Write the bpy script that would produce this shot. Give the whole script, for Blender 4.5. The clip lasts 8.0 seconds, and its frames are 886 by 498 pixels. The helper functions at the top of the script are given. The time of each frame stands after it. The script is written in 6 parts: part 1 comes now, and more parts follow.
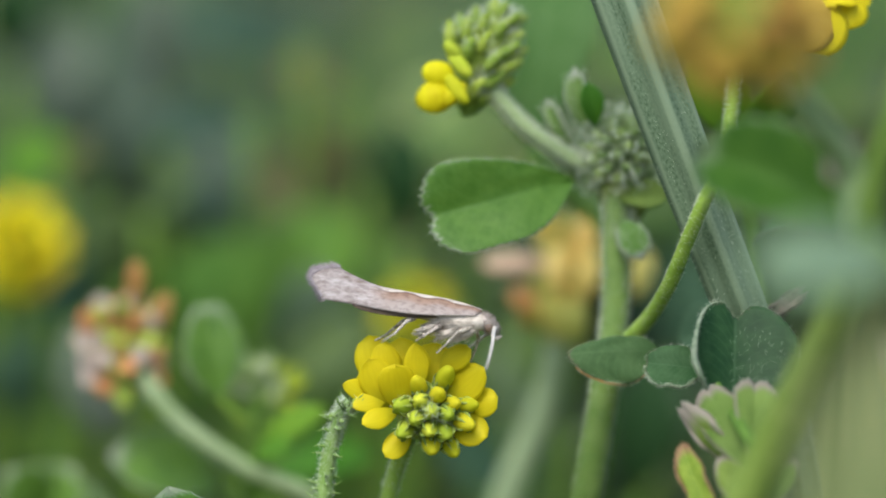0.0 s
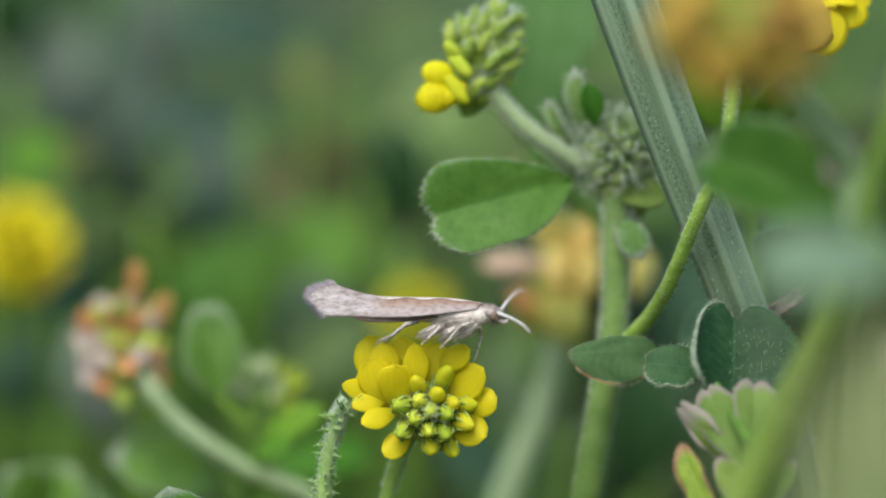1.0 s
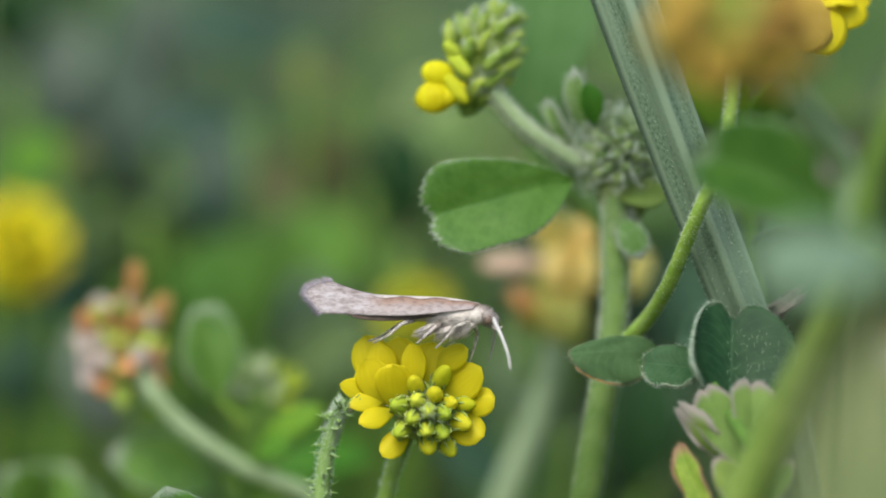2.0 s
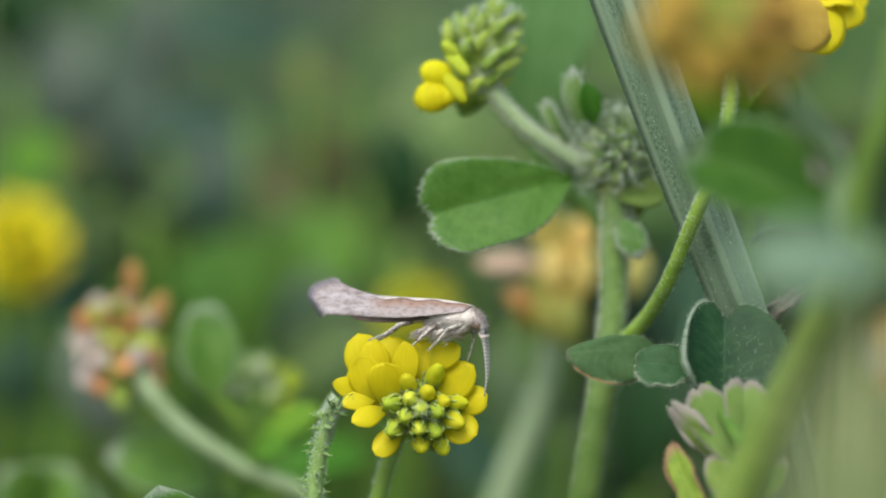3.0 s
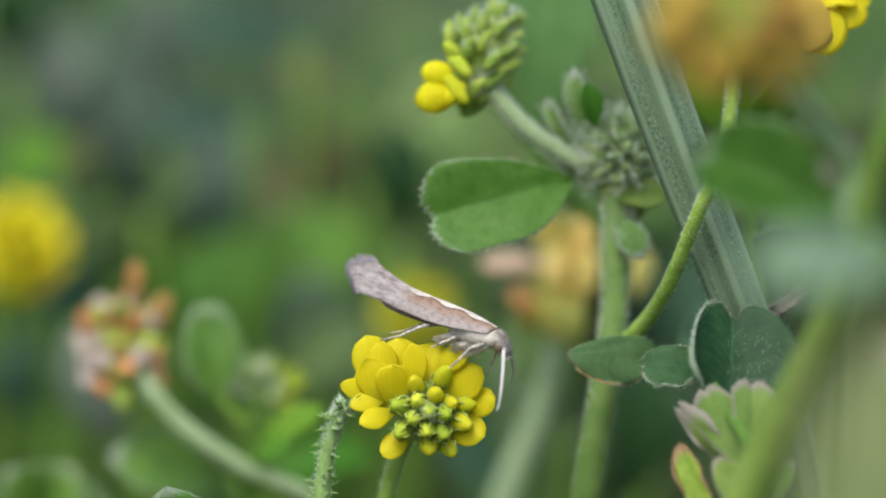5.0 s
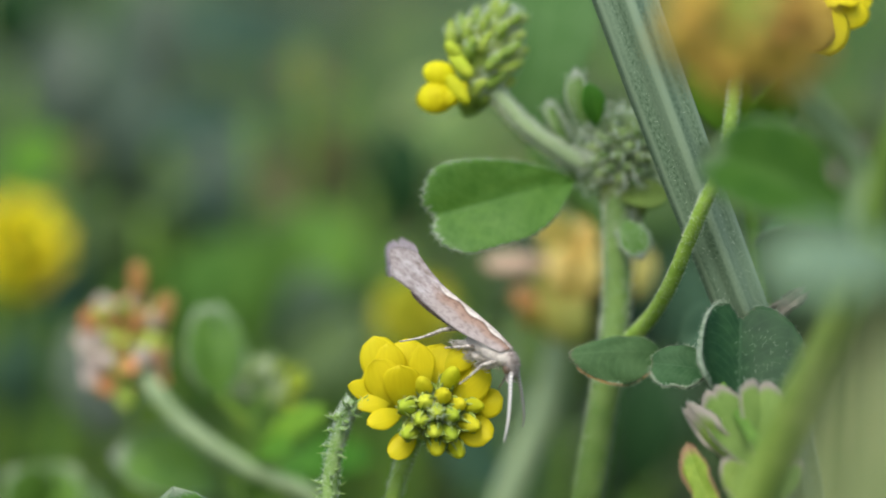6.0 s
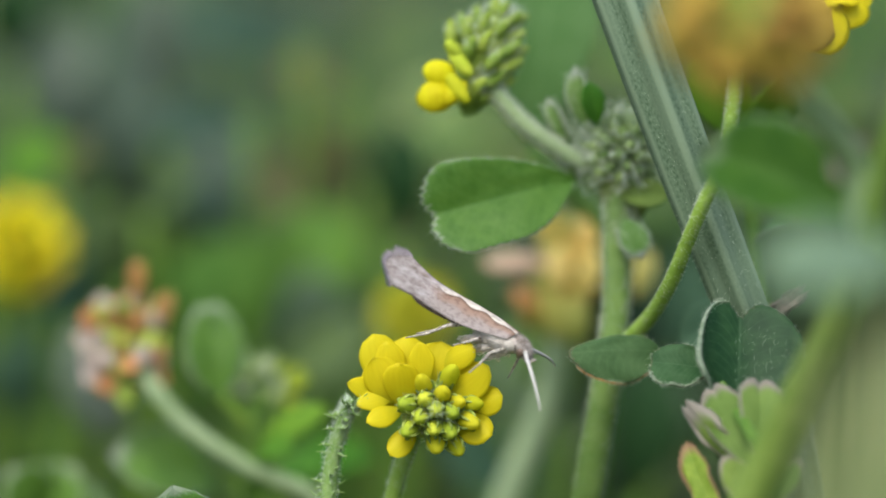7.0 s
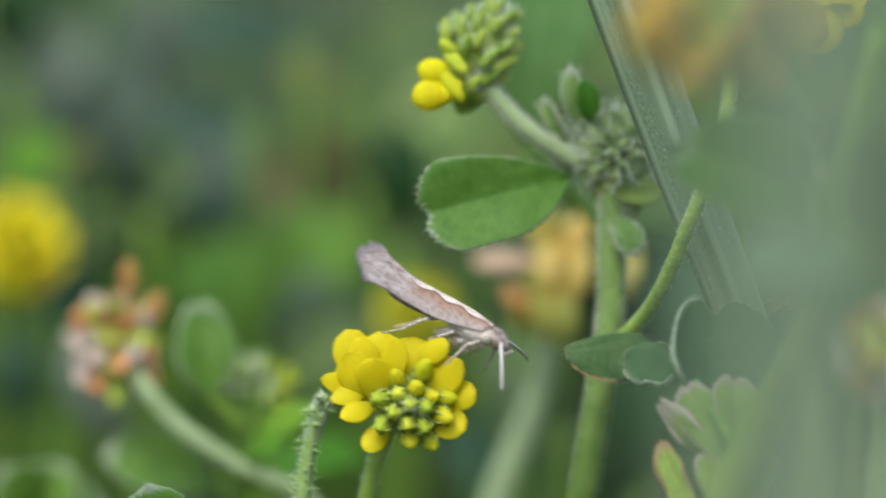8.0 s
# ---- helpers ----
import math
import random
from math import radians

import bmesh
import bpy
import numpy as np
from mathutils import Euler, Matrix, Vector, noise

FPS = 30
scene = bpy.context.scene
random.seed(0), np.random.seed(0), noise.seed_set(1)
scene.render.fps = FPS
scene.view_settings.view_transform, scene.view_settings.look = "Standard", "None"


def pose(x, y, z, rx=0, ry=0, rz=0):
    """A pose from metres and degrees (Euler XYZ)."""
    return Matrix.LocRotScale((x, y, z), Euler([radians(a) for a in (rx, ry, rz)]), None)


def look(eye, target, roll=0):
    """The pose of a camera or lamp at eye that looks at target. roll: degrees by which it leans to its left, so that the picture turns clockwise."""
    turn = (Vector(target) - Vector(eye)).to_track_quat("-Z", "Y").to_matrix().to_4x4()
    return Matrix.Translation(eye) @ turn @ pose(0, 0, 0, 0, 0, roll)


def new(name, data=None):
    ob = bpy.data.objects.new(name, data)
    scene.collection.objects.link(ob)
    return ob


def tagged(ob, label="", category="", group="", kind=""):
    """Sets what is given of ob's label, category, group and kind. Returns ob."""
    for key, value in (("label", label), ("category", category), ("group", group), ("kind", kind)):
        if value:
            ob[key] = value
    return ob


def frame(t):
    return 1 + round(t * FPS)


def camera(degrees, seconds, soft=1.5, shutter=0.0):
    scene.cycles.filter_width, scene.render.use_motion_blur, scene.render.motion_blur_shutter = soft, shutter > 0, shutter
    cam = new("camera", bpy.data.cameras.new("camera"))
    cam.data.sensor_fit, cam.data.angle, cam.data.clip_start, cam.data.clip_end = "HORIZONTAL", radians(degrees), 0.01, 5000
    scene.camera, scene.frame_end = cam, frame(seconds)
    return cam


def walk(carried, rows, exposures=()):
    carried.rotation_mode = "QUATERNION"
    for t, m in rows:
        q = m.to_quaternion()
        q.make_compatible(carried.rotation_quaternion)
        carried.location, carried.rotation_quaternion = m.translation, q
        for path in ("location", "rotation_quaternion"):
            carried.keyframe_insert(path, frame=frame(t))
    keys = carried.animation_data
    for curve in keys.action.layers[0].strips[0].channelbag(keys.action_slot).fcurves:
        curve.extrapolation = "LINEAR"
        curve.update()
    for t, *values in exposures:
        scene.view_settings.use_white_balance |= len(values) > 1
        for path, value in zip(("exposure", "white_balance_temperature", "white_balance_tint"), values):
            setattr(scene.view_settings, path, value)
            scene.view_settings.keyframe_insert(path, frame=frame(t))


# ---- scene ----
# A moth on a black medick flower head, seen through a still macro lens.
# Lengths in the builders are in millimetres; part() turns them into metres.
EYE, AIM = (0.0, -0.19805, 0.18783), (0.0, 0.0, 0.16)
cam = camera(10.4, 8.0, soft=1.9, shutter=0.5)
cam.data.dof.use_dof = True
cam.data.dof.focus_distance = 0.2
cam.data.dof.aperture_fstop = 19.0
walk(cam, [(0.0, look(EYE, AIM)), (8.0, look(EYE, AIM))], exposures=[(0.0, 0.95, 6150, 7), (8.0, 0.95, 6150, 7)])

# ---- daylight under a thin overcast ----
world = bpy.data.worlds.new("overcast_sky")
scene.world = world
world.use_nodes = True
sky = world.node_tree.nodes.new("ShaderNodeTexSky")
sky.sky_type, sky.sun_disc = "NISHITA", False
sky.sun_elevation, sky.sun_rotation = radians(58), radians(200)
sky.dust_density, sky.air_density = 4.0, 1.0
world.node_tree.links.new(sky.outputs["Color"], world.node_tree.nodes["Background"].inputs["Color"])
world.node_tree.nodes["Background"].inputs["Strength"].default_value = 0.15
sun = new("sun", bpy.data.lights.new("sun", "SUN"))
sun.data.energy, sun.data.angle, sun.data.color = 1.0, radians(35), (1.0, 0.98, 0.95)
sun.matrix_basis = look((-0.17, -0.5, 0.85), (0, 0, 0))


# ---- materials ----
def shader(name, rough=0.6, spec=0.3):
    m = bpy.data.materials.new(name)
    m.use_nodes = True
    b = m.node_tree.nodes["Principled BSDF"]
    b.inputs["Roughness"].default_value = rough
    b.inputs["Specular IOR Level"].default_value = spec
    return m, m.node_tree.nodes, m.node_tree.links, b


def ramp(nodes, links, source, stops):
    r = nodes.new("ShaderNodeValToRGB")
    while len(r.color_ramp.elements) < len(stops):
        r.color_ramp.elements.new(0.5)
    for e, (at, c) in zip(r.color_ramp.elements, stops):
        e.position, e.color = at, (*c, 1)
    links.new(source, r.inputs["Fac"])
    return r.outputs["Color"]


def grain(nodes, links, scale, detail=3.0, rough=0.6, stretch=None):
    co = nodes.new("ShaderNodeTexCoord")
    n = nodes.new("ShaderNodeTexNoise")
    n.inputs["Scale"].default_value, n.inputs["Detail"].default_value, n.inputs["Roughness"].default_value = scale, detail, rough
    where = co.outputs["Object"]
    if stretch:
        mp = nodes.new("ShaderNodeMapping")
        mp.inputs["Scale"].default_value = stretch
        links.new(where, mp.inputs["Vector"])
        where = mp.outputs["Vector"]
    links.new(where, n.inputs["Vector"])
    return n.outputs["Fac"]


def blend(nodes, links, kind, fac, a, b):
    mx = nodes.new("ShaderNodeMix")
    mx.data_type, mx.blend_type = "RGBA", kind
    for socket, value in ((mx.inputs[0], fac), (mx.inputs[6], a), (mx.inputs[7], b)):
        if isinstance(value, (int, float)):
            socket.default_value = value
        elif isinstance(value, tuple):
            socket.default_value = (*value, 1)
        else:
            links.new(value, socket)
    return mx.outputs[2]


def math_node(nodes, links, op, a, b=0.0):
    n = nodes.new("ShaderNodeMath")
    n.operation = op
    for socket, value in ((n.inputs[0], a), (n.inputs[1], b)):
        if isinstance(value, (int, float)):
            socket.default_value = value
        else:
            links.new(value, socket)
    return n.outputs[0]


def bump(nodes, links, b, height, strength, distance):
    n = nodes.new("ShaderNodeBump")
    n.inputs["Strength"].default_value, n.inputs["Distance"].default_value = strength, distance
    links.new(height, n.inputs["Height"])
    links.new(n.outputs["Normal"], b.inputs["Normal"])


def vary(nodes, links, colour, amount=0.25, island=False):
    """A little lighter or darker from piece to piece."""
    if island:
        r = nodes.new("ShaderNodeNewGeometry").outputs["Random Per Island"]
    else:
        r = nodes.new("ShaderNodeObjectInfo").outputs["Random"]
    hsv = nodes.new("ShaderNodeHueSaturation")
    links.new(colour, hsv.inputs["Color"])
    v = math_node(nodes, links, "MULTIPLY_ADD", r, 2 * amount)
    v.node.inputs[2].default_value = 1 - amount
    links.new(v, hsv.inputs["Value"])
    h = math_node(nodes, links, "MULTIPLY_ADD", r, -0.03)
    h.node.inputs[2].default_value = 0.515
    links.new(h, hsv.inputs["Hue"])
    return hsv.outputs["Color"]


def translucent(m, nodes, links, b, colour, share):
    t = nodes.new("ShaderNodeBsdfTranslucent")
    links.new(colour, t.inputs["Color"])
    mix = nodes.new("ShaderNodeMixShader")
    mix.inputs[0].default_value = share
    links.new(b.outputs[0], mix.inputs[1])
    links.new(t.outputs[0], mix.inputs[2])
    links.new(mix.outputs[0], nodes["Material Output"].inputs["Surface"])


def leaf_material(name, low, high, margin=None, scale=1500, share=0.3, rough=0.55, veins=0.3, island=False, spec=0.15, wide=0.0):
    m, nodes, links, b = shader(name, rough, spec)
    colour = ramp(nodes, links, grain(nodes, links, scale), [(0.3, low), (0.7, high)])
    co = nodes.new("ShaderNodeTexCoord")
    sep = nodes.new("ShaderNodeSeparateXYZ")
    links.new(co.outputs["UV"], sep.inputs[0])
    side = math_node(nodes, links, "ABSOLUTE", math_node(nodes, links, "SUBTRACT", sep.outputs["Y"], 0.5))
    # side veins run forward and outward from the midrib
    run = math_node(nodes, links, "SUBTRACT", sep.outputs["X"], math_node(nodes, links, "MULTIPLY", side, 0.7))
    wave = math_node(nodes, links, "SINE", math_node(nodes, links, "MULTIPLY", run, 62.0))
    vein = math_node(nodes, links, "GREATER_THAN", wave, 0.86)
    rib = math_node(nodes, links, "LESS_THAN", side, 0.012)
    both = math_node(nodes, links, "MAXIMUM", math_node(nodes, links, "MULTIPLY", vein, 0.45), rib)
    colour = blend(nodes, links, "MIX", math_node(nodes, links, "MULTIPLY", both, veins), colour,
                   tuple(min(1, 1.5 * c + 0.03) for c in high))
    if margin:
        n = nodes.new("ShaderNodeTexNoise")
        n.inputs["Scale"].default_value = 30
        links.new(co.outputs["UV"], n.inputs["Vector"])
        end = math_node(nodes, links, "SUBTRACT", 1.0, math_node(nodes, links, "MULTIPLY", math_node(nodes, links, "SUBTRACT", 1.0, sep.outputs["X"]), 0.9))
        far = math_node(nodes, links, "MAXIMUM", math_node(nodes, links, "MULTIPLY", side, 2.0), end)
        rim = math_node(nodes, links, "ADD", far, math_node(nodes, links, "MULTIPLY", math_node(nodes, links, "SUBTRACT", n.outputs["Fac"], 0.5), 0.12))
        colour = blend(nodes, links, "MIX", ramp(nodes, links, rim, [(0.95 - wide, (0, 0, 0)), (min(1, 1.0 - 0.5 * wide), (1, 1, 1))]), colour, margin)
    colour = vary(nodes, links, colour, 0.18, island)
    links.new(colour, b.inputs["Base Color"])
    bump(nodes, links, b, math_node(nodes, links, "ADD", both, grain(nodes, links, scale * 3)), 0.35, 0.00008)
    translucent(m, nodes, links, b, colour, share)
    return m


def plain(name, low, high, scale=2000, rough=0.6, spec=0.25, share=0.0, piece=0.15, stretch=None, relief=0.3, island=False):
    m, nodes, links, b = shader(name, rough, spec)
    colour = ramp(nodes, links, grain(nodes, links, scale, stretch=stretch), [(0.3, low), (0.7, high)])
    colour = vary(nodes, links, colour, piece, island)
    links.new(colour, b.inputs["Base Color"])
    bump(nodes, links, b, grain(nodes, links, scale * 2, stretch=stretch), relief, 0.00006)
    if share:
        translucent(m, nodes, links, b, colour, share)
    return m


def petal_material(name, foot, low, high, share):
    """Petal yellow, greener towards the foot, with fine lengthwise veins."""
    m, nodes, links, b = shader(name, 0.5, 0.2)
    co = nodes.new("ShaderNodeTexCoord")
    mp = nodes.new("ShaderNodeMapping")
    mp.inputs["Scale"].default_value = (1.5, 9, 1)
    links.new(co.outputs["UV"], mp.inputs["Vector"])
    vein = nodes.new("ShaderNodeTexNoise")
    vein.inputs["Scale"].default_value, vein.inputs["Detail"].default_value = 1.0, 3.0
    links.new(mp.outputs["Vector"], vein.inputs["Vector"])
    colour = ramp(nodes, links, vein.outputs["Fac"], [(0.2, low), (0.8, high)])
    sep = nodes.new("ShaderNodeSeparateXYZ")
    links.new(co.outputs["UV"], sep.inputs[0])
    colour = blend(nodes, links, "MIX", ramp(nodes, links, sep.outputs["X"], [(0.1, (0.9, 0.9, 0.9)), (0.5, (0, 0, 0))]), colour, foot)
    links.new(colour, b.inputs["Base Color"])
    bump(nodes, links, b, vein.outputs["Fac"], 0.06, 0.00003)
    translucent(m, nodes, links, b, colour, share)
    return m


YELLOW = plain("yellow_petal", (0.72, 0.6, 0.006), (0.87, 0.79, 0.014), 1600, 0.55, 0.15, 0.5, 0.07, (1, 1, 0.3), 0.45)
PETAL = petal_material("petal", (0.55, 0.52, 0.015), (0.7, 0.605, 0.008), (0.79, 0.695, 0.012), 0.5)
YELLOW_BG = plain("medick_yellow", (0.66, 0.56, 0.008), (0.78, 0.68, 0.015), 600, 0.6, 0.2, 0.25, 0.12)
BUD = plain("green_bud", (0.34, 0.43, 0.025), (0.53, 0.58, 0.05), 1500, 0.65, 0.12, 0.2, 0.2)
BUD_TIP = plain("opening_bud", (0.58, 0.57, 0.015), (0.72, 0.68, 0.03), 1500, 0.6, 0.12, 0.45, 0.1)
BUD_PALE = plain("hairy_bud", (0.2, 0.31, 0.03), (0.36, 0.46, 0.08), 2600, 0.7, 0.2, 0.2, 0.2)
CALYX = plain("calyx", (0.2, 0.29, 0.03), (0.4, 0.48, 0.09), 4500, 0.7, 0.2, 0.15, 0.2)
SEPAL = plain("mottled_calyx", (0.13, 0.21, 0.025), (0.4, 0.47, 0.12), 4200, 0.75, 0.15, 0.12, 0.2)
SPENT = plain("withered_petal", (0.42, 0.2, 0.06), (0.62, 0.35, 0.14), 900, 0.75, 0.15, 0.25, 0.3)
SPENT_PALE = plain("faded_petal", (0.4, 0.33, 0.26), (0.55, 0.46, 0.38), 900, 0.75, 0.15, 0.25, 0.3)
SPENT_DULL = plain("shrivelled_leaf", (0.1, 0.075, 0.06), (0.33, 0.27, 0.23), 1800, 0.8, 0.15, 0.15, 0.1)
RUST = plain("rusty_petal", (0.27, 0.15, 0.03), (0.4, 0.235, 0.06), 900, 0.7, 0.15, 0.3, 0.2)
AMBER = plain("ageing_petal", (0.38, 0.26, 0.03), (0.5, 0.36, 0.06), 900, 0.65, 0.2, 0.3, 0.2)
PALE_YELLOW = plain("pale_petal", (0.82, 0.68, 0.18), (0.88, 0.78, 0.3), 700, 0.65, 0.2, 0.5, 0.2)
GREY_BUD = plain("woolly_bud", (0.12, 0.22, 0.04), (0.33, 0.43, 0.16), 3500, 0.8, 0.15, 0.15, 0.3)
PALE_GRASS = plain("pale_grass", (0.22, 0.28, 0.1), (0.36, 0.38, 0.17), 400, 0.7, 0.2, 0.3, 0.3, None, 0.3, True)
YELLOW_SOFT = plain("greenish_petal", (0.48, 0.48, 0.02), (0.6, 0.58, 0.035), 600, 0.65, 0.2, 0.35, 0.15)
BUD_SOFT = plain("soft_bud", (0.34, 0.46, 0.14), (0.48, 0.58, 0.24), 600, 0.7, 0.2, 0.3, 0.2)
BUD_FROST = plain("frosted_bud", (0.42, 0.5, 0.28), (0.55, 0.62, 0.38), 600, 0.75, 0.15, 0.3, 0.15)
CREAM = plain("cream_petal", (0.62, 0.44, 0.3), (0.72, 0.55, 0.4), 500, 0.7, 0.15, 0.35, 0.1)
OLIVE = plain("olive_petal", (0.56, 0.56, 0.12), (0.68, 0.66, 0.2), 600, 0.65, 0.2, 0.45, 0.15)
STEM = plain("green_stem", (0.075, 0.16, 0.015), (0.145, 0.25, 0.03), 900, 0.55, 0.3, 0.12, 0.1)
STEM_MAIN = plain("hairy_green_stem", (0.1, 0.185, 0.03), (0.18, 0.275, 0.065), 900, 0.6, 0.25, 0.15, 0.1)
STEM_PALE = plain("pale_hairy_stem", (0.27, 0.35, 0.18), (0.39, 0.47, 0.25), 900, 0.7, 0.2, 0.12, 0.1)
STEM_LIME = plain("lime_stem", (0.15, 0.27, 0.03), (0.25, 0.4, 0.06), 1500, 0.6, 0.25, 0.12, 0.08)
STEM_BRISTLE = plain("bristly_stem", (0.22, 0.34, 0.07), (0.38, 0.5, 0.16), 2600, 0.75, 0.15, 0.2, 0.1)
STEM_ASH = plain("ashen_stem", (0.26, 0.37, 0.16), (0.38, 0.48, 0.25), 900, 0.75, 0.2, 0.15, 0.1)
STEM_FRESH = plain("fresh_stem", (0.28, 0.42, 0.06), (0.4, 0.53, 0.12), 900, 0.6, 0.2, 0.3, 0.1)
STEM_DULL = plain("dull_stem", (0.16, 0.23, 0.1), (0.26, 0.34, 0.175), 900, 0.75, 0.2, 0.15, 0.1)
STEM_SOFT = plain("soft_green_stem", (0.15, 0.26, 0.04), (0.225, 0.335, 0.07), 900, 0.6, 0.2, 0.2, 0.1)
HAIR = plain("white_plant_hair", (0.58, 0.66, 0.48), (0.78, 0.84, 0.68), 3000, 0.6, 0.3, 0.4, 0.05)
RIM = plain("woolly_rim", (0.11, 0.16, 0.085), (0.27, 0.31, 0.22), 3500, 0.8, 0.15, 0.1, 0.1)
INVOLUCRE = plain("involucre", (0.12, 0.18, 0.03), (0.2, 0.27, 0.055), 1500, 0.7, 0.2, 0.2, 0.1)
LEAF = leaf_material("medick_leaf", (0.038, 0.122, 0.009), (0.066, 0.168, 0.02), (0.2, 0.25, 0.16), 1500, 0.3, 0.45, 0.15, spec=0.3, wide=-0.02)
LEAF_DARK = leaf_material("dark_leaf", (0.012, 0.04, 0.01), (0.028, 0.068, 0.02), (0.08, 0.1, 0.055), 1500, 0.08, 0.5, 0.3, spec=0.14, wide=-0.03)
LEAF_LIGHT = leaf_material("light_leaf", (0.115, 0.19, 0.03), (0.18, 0.265, 0.055), (0.29, 0.25, 0.2), 700, 0.25, 0.6, 0.15, wide=0.06)
LEAF_PINK = leaf_material("pink_rimmed_leaf", (0.115, 0.19, 0.03), (0.18, 0.265, 0.055), (0.27, 0.245, 0.19), 700, 0.25, 0.6, 0.15, wide=0.25)
LEAF_CURLED = leaf_material("curled_leaf", (0.14, 0.25, 0.025), (0.26, 0.36, 0.05), (0.3, 0.2, 0.1), 900, 0.35, 0.55, 0.25, wide=0.08)
LEAF_BRIGHT = leaf_material("bright_leaf", (0.07, 0.2, 0.012), (0.12, 0.27, 0.025), None, 500, 0.4)
LEAF_HAIRY = leaf_material("hairy_bract", (0.15, 0.28, 0.05), (0.24, 0.38, 0.11), (0.42, 0.47, 0.36), 900, 0.35, 0.7, 0.2, wide=0.1)
LEAF_BROAD = leaf_material("broad_leaf", (0.1, 0.21, 0.05), (0.15, 0.27, 0.085), None, 400, 0.35)
LEAF_FRONT = leaf_material("front_leaf", (0.03, 0.09, 0.006), (0.055, 0.13, 0.012), (0.12, 0.18, 0.08), 500, 0.3, 0.6, 0.2, wide=0.04)
LEAF_BLUE = leaf_material("bluish_leaf", (0.055, 0.12, 0.065), (0.09, 0.17, 0.09), None, 500, 0.3)


PALE_BLUE = leaf_material("pale_bluish_leaf", (0.08, 0.125, 0.085), (0.125, 0.175, 0.12), None, 300, 0.4, island=True)
BLADE = leaf_material("wide_grass_blade", (0.21, 0.29, 0.19), (0.29, 0.375, 0.26), None, 300, 0.4)
LEAF_PALE = leaf_material("pale_green_leaf", (0.11, 0.2, 0.045), (0.17, 0.27, 0.08), None, 300, 0.4)
LEAF_LIME = leaf_material("lime_leaf", (0.13, 0.28, 0.02), (0.19, 0.36, 0.035), None, 300, 0.45)
LEAF_GLAUCOUS = leaf_material("glaucous_leaf", (0.135, 0.22, 0.125), (0.19, 0.28, 0.17), None, 400, 0.35)
LEAF_SOFT = leaf_material("soft_green_leaf", (0.08, 0.14, 0.04), (0.12, 0.18, 0.065), None, 300, 0.4)
LEAF_GREY = leaf_material("greyish_leaf", (0.13, 0.17, 0.12), (0.18, 0.22, 0.16), None, 300, 0.35)
LEAF_SHEEN = leaf_material("sheeny_leaf", (0.075, 0.175, 0.02), (0.125, 0.25, 0.035), (0.26, 0.33, 0.2), 900, 0.35, 0.4, 0.3, spec=0.4, wide=0.05)
LEAF_MOSS = leaf_material("moss_green_leaf", (0.032, 0.078, 0.024), (0.058, 0.115, 0.042), (0.12, 0.12, 0.07), 1500, 0.12, 0.6, 0.2, spec=0.12, wide=-0.03)
LEAF_MID = leaf_material("mid_green_leaf", (0.12, 0.25, 0.035), (0.165, 0.31, 0.055), None, 300, 0.4)
LEAF_FROST = leaf_material("frosted_leaf", (0.24, 0.34, 0.19), (0.32, 0.42, 0.26), None, 300, 0.4)
LEAF_DUSK = leaf_material("dusky_leaf", (0.028, 0.06, 0.036), (0.045, 0.085, 0.05), None, 300, 0.25)
DEAD_OLIVE = plain("yellowing_leaf", (0.1, 0.105, 0.03), (0.16, 0.155, 0.055), 300, 0.8, 0.15, 0.25, 0.15)
DEAD = plain("dead_leaf", (0.065, 0.065, 0.025), (0.1, 0.095, 0.045), 300, 0.8, 0.15, 0.2, 0.15)


def meadow_material(name, stops, share=0.3):
    """Green that changes from clump to clump, and a little from leaf to leaf."""
    m, nodes, links, b = shader(name, 0.6, 0.2)
    colour = ramp(nodes, links, grain(nodes, links, 60, 2, 0.6), stops)
    colour = vary(nodes, links, colour, 0.3, True)
    colour = blend(nodes, links, "MULTIPLY", 0.4, colour, ramp(nodes, links, grain(nodes, links, 900), [(0.3, (0.6, 0.6, 0.6)), (0.7, (1, 1, 1))]))
    links.new(colour, b.inputs["Base Color"])
    translucent(m, nodes, links, b, colour, share)
    return m


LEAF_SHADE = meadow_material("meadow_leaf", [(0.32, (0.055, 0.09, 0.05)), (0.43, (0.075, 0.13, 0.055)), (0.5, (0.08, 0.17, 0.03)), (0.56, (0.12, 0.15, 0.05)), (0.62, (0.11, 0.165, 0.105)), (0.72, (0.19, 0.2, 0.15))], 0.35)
GRASS = meadow_material("meadow_grass", [(0.3, (0.06, 0.09, 0.045)), (0.45, (0.09, 0.14, 0.07)), (0.55, (0.12, 0.17, 0.1)), (0.65, (0.15, 0.2, 0.13)), (0.75, (0.17, 0.14, 0.07))])
STRAW = plain("dry_grass", (0.2, 0.15, 0.06), (0.34, 0.27, 0.13), 300, 0.7, 0.2, 0.2, 0.3, None, 0.3, True)


# ---- builders, in millimetres ----
V = lambda x, y, z: Vector((x, y, z))
BASE, REST = {}, {}


def thing(name, root, label, category, group=""):
    """An Empty at the root of a thing; its parts are meshes below it."""
    ob = new(name)
    ob.empty_display_size = 0.002
    ob.location = root * 0.001
    BASE[ob] = root.copy()
    return tagged(ob, label, category, group)


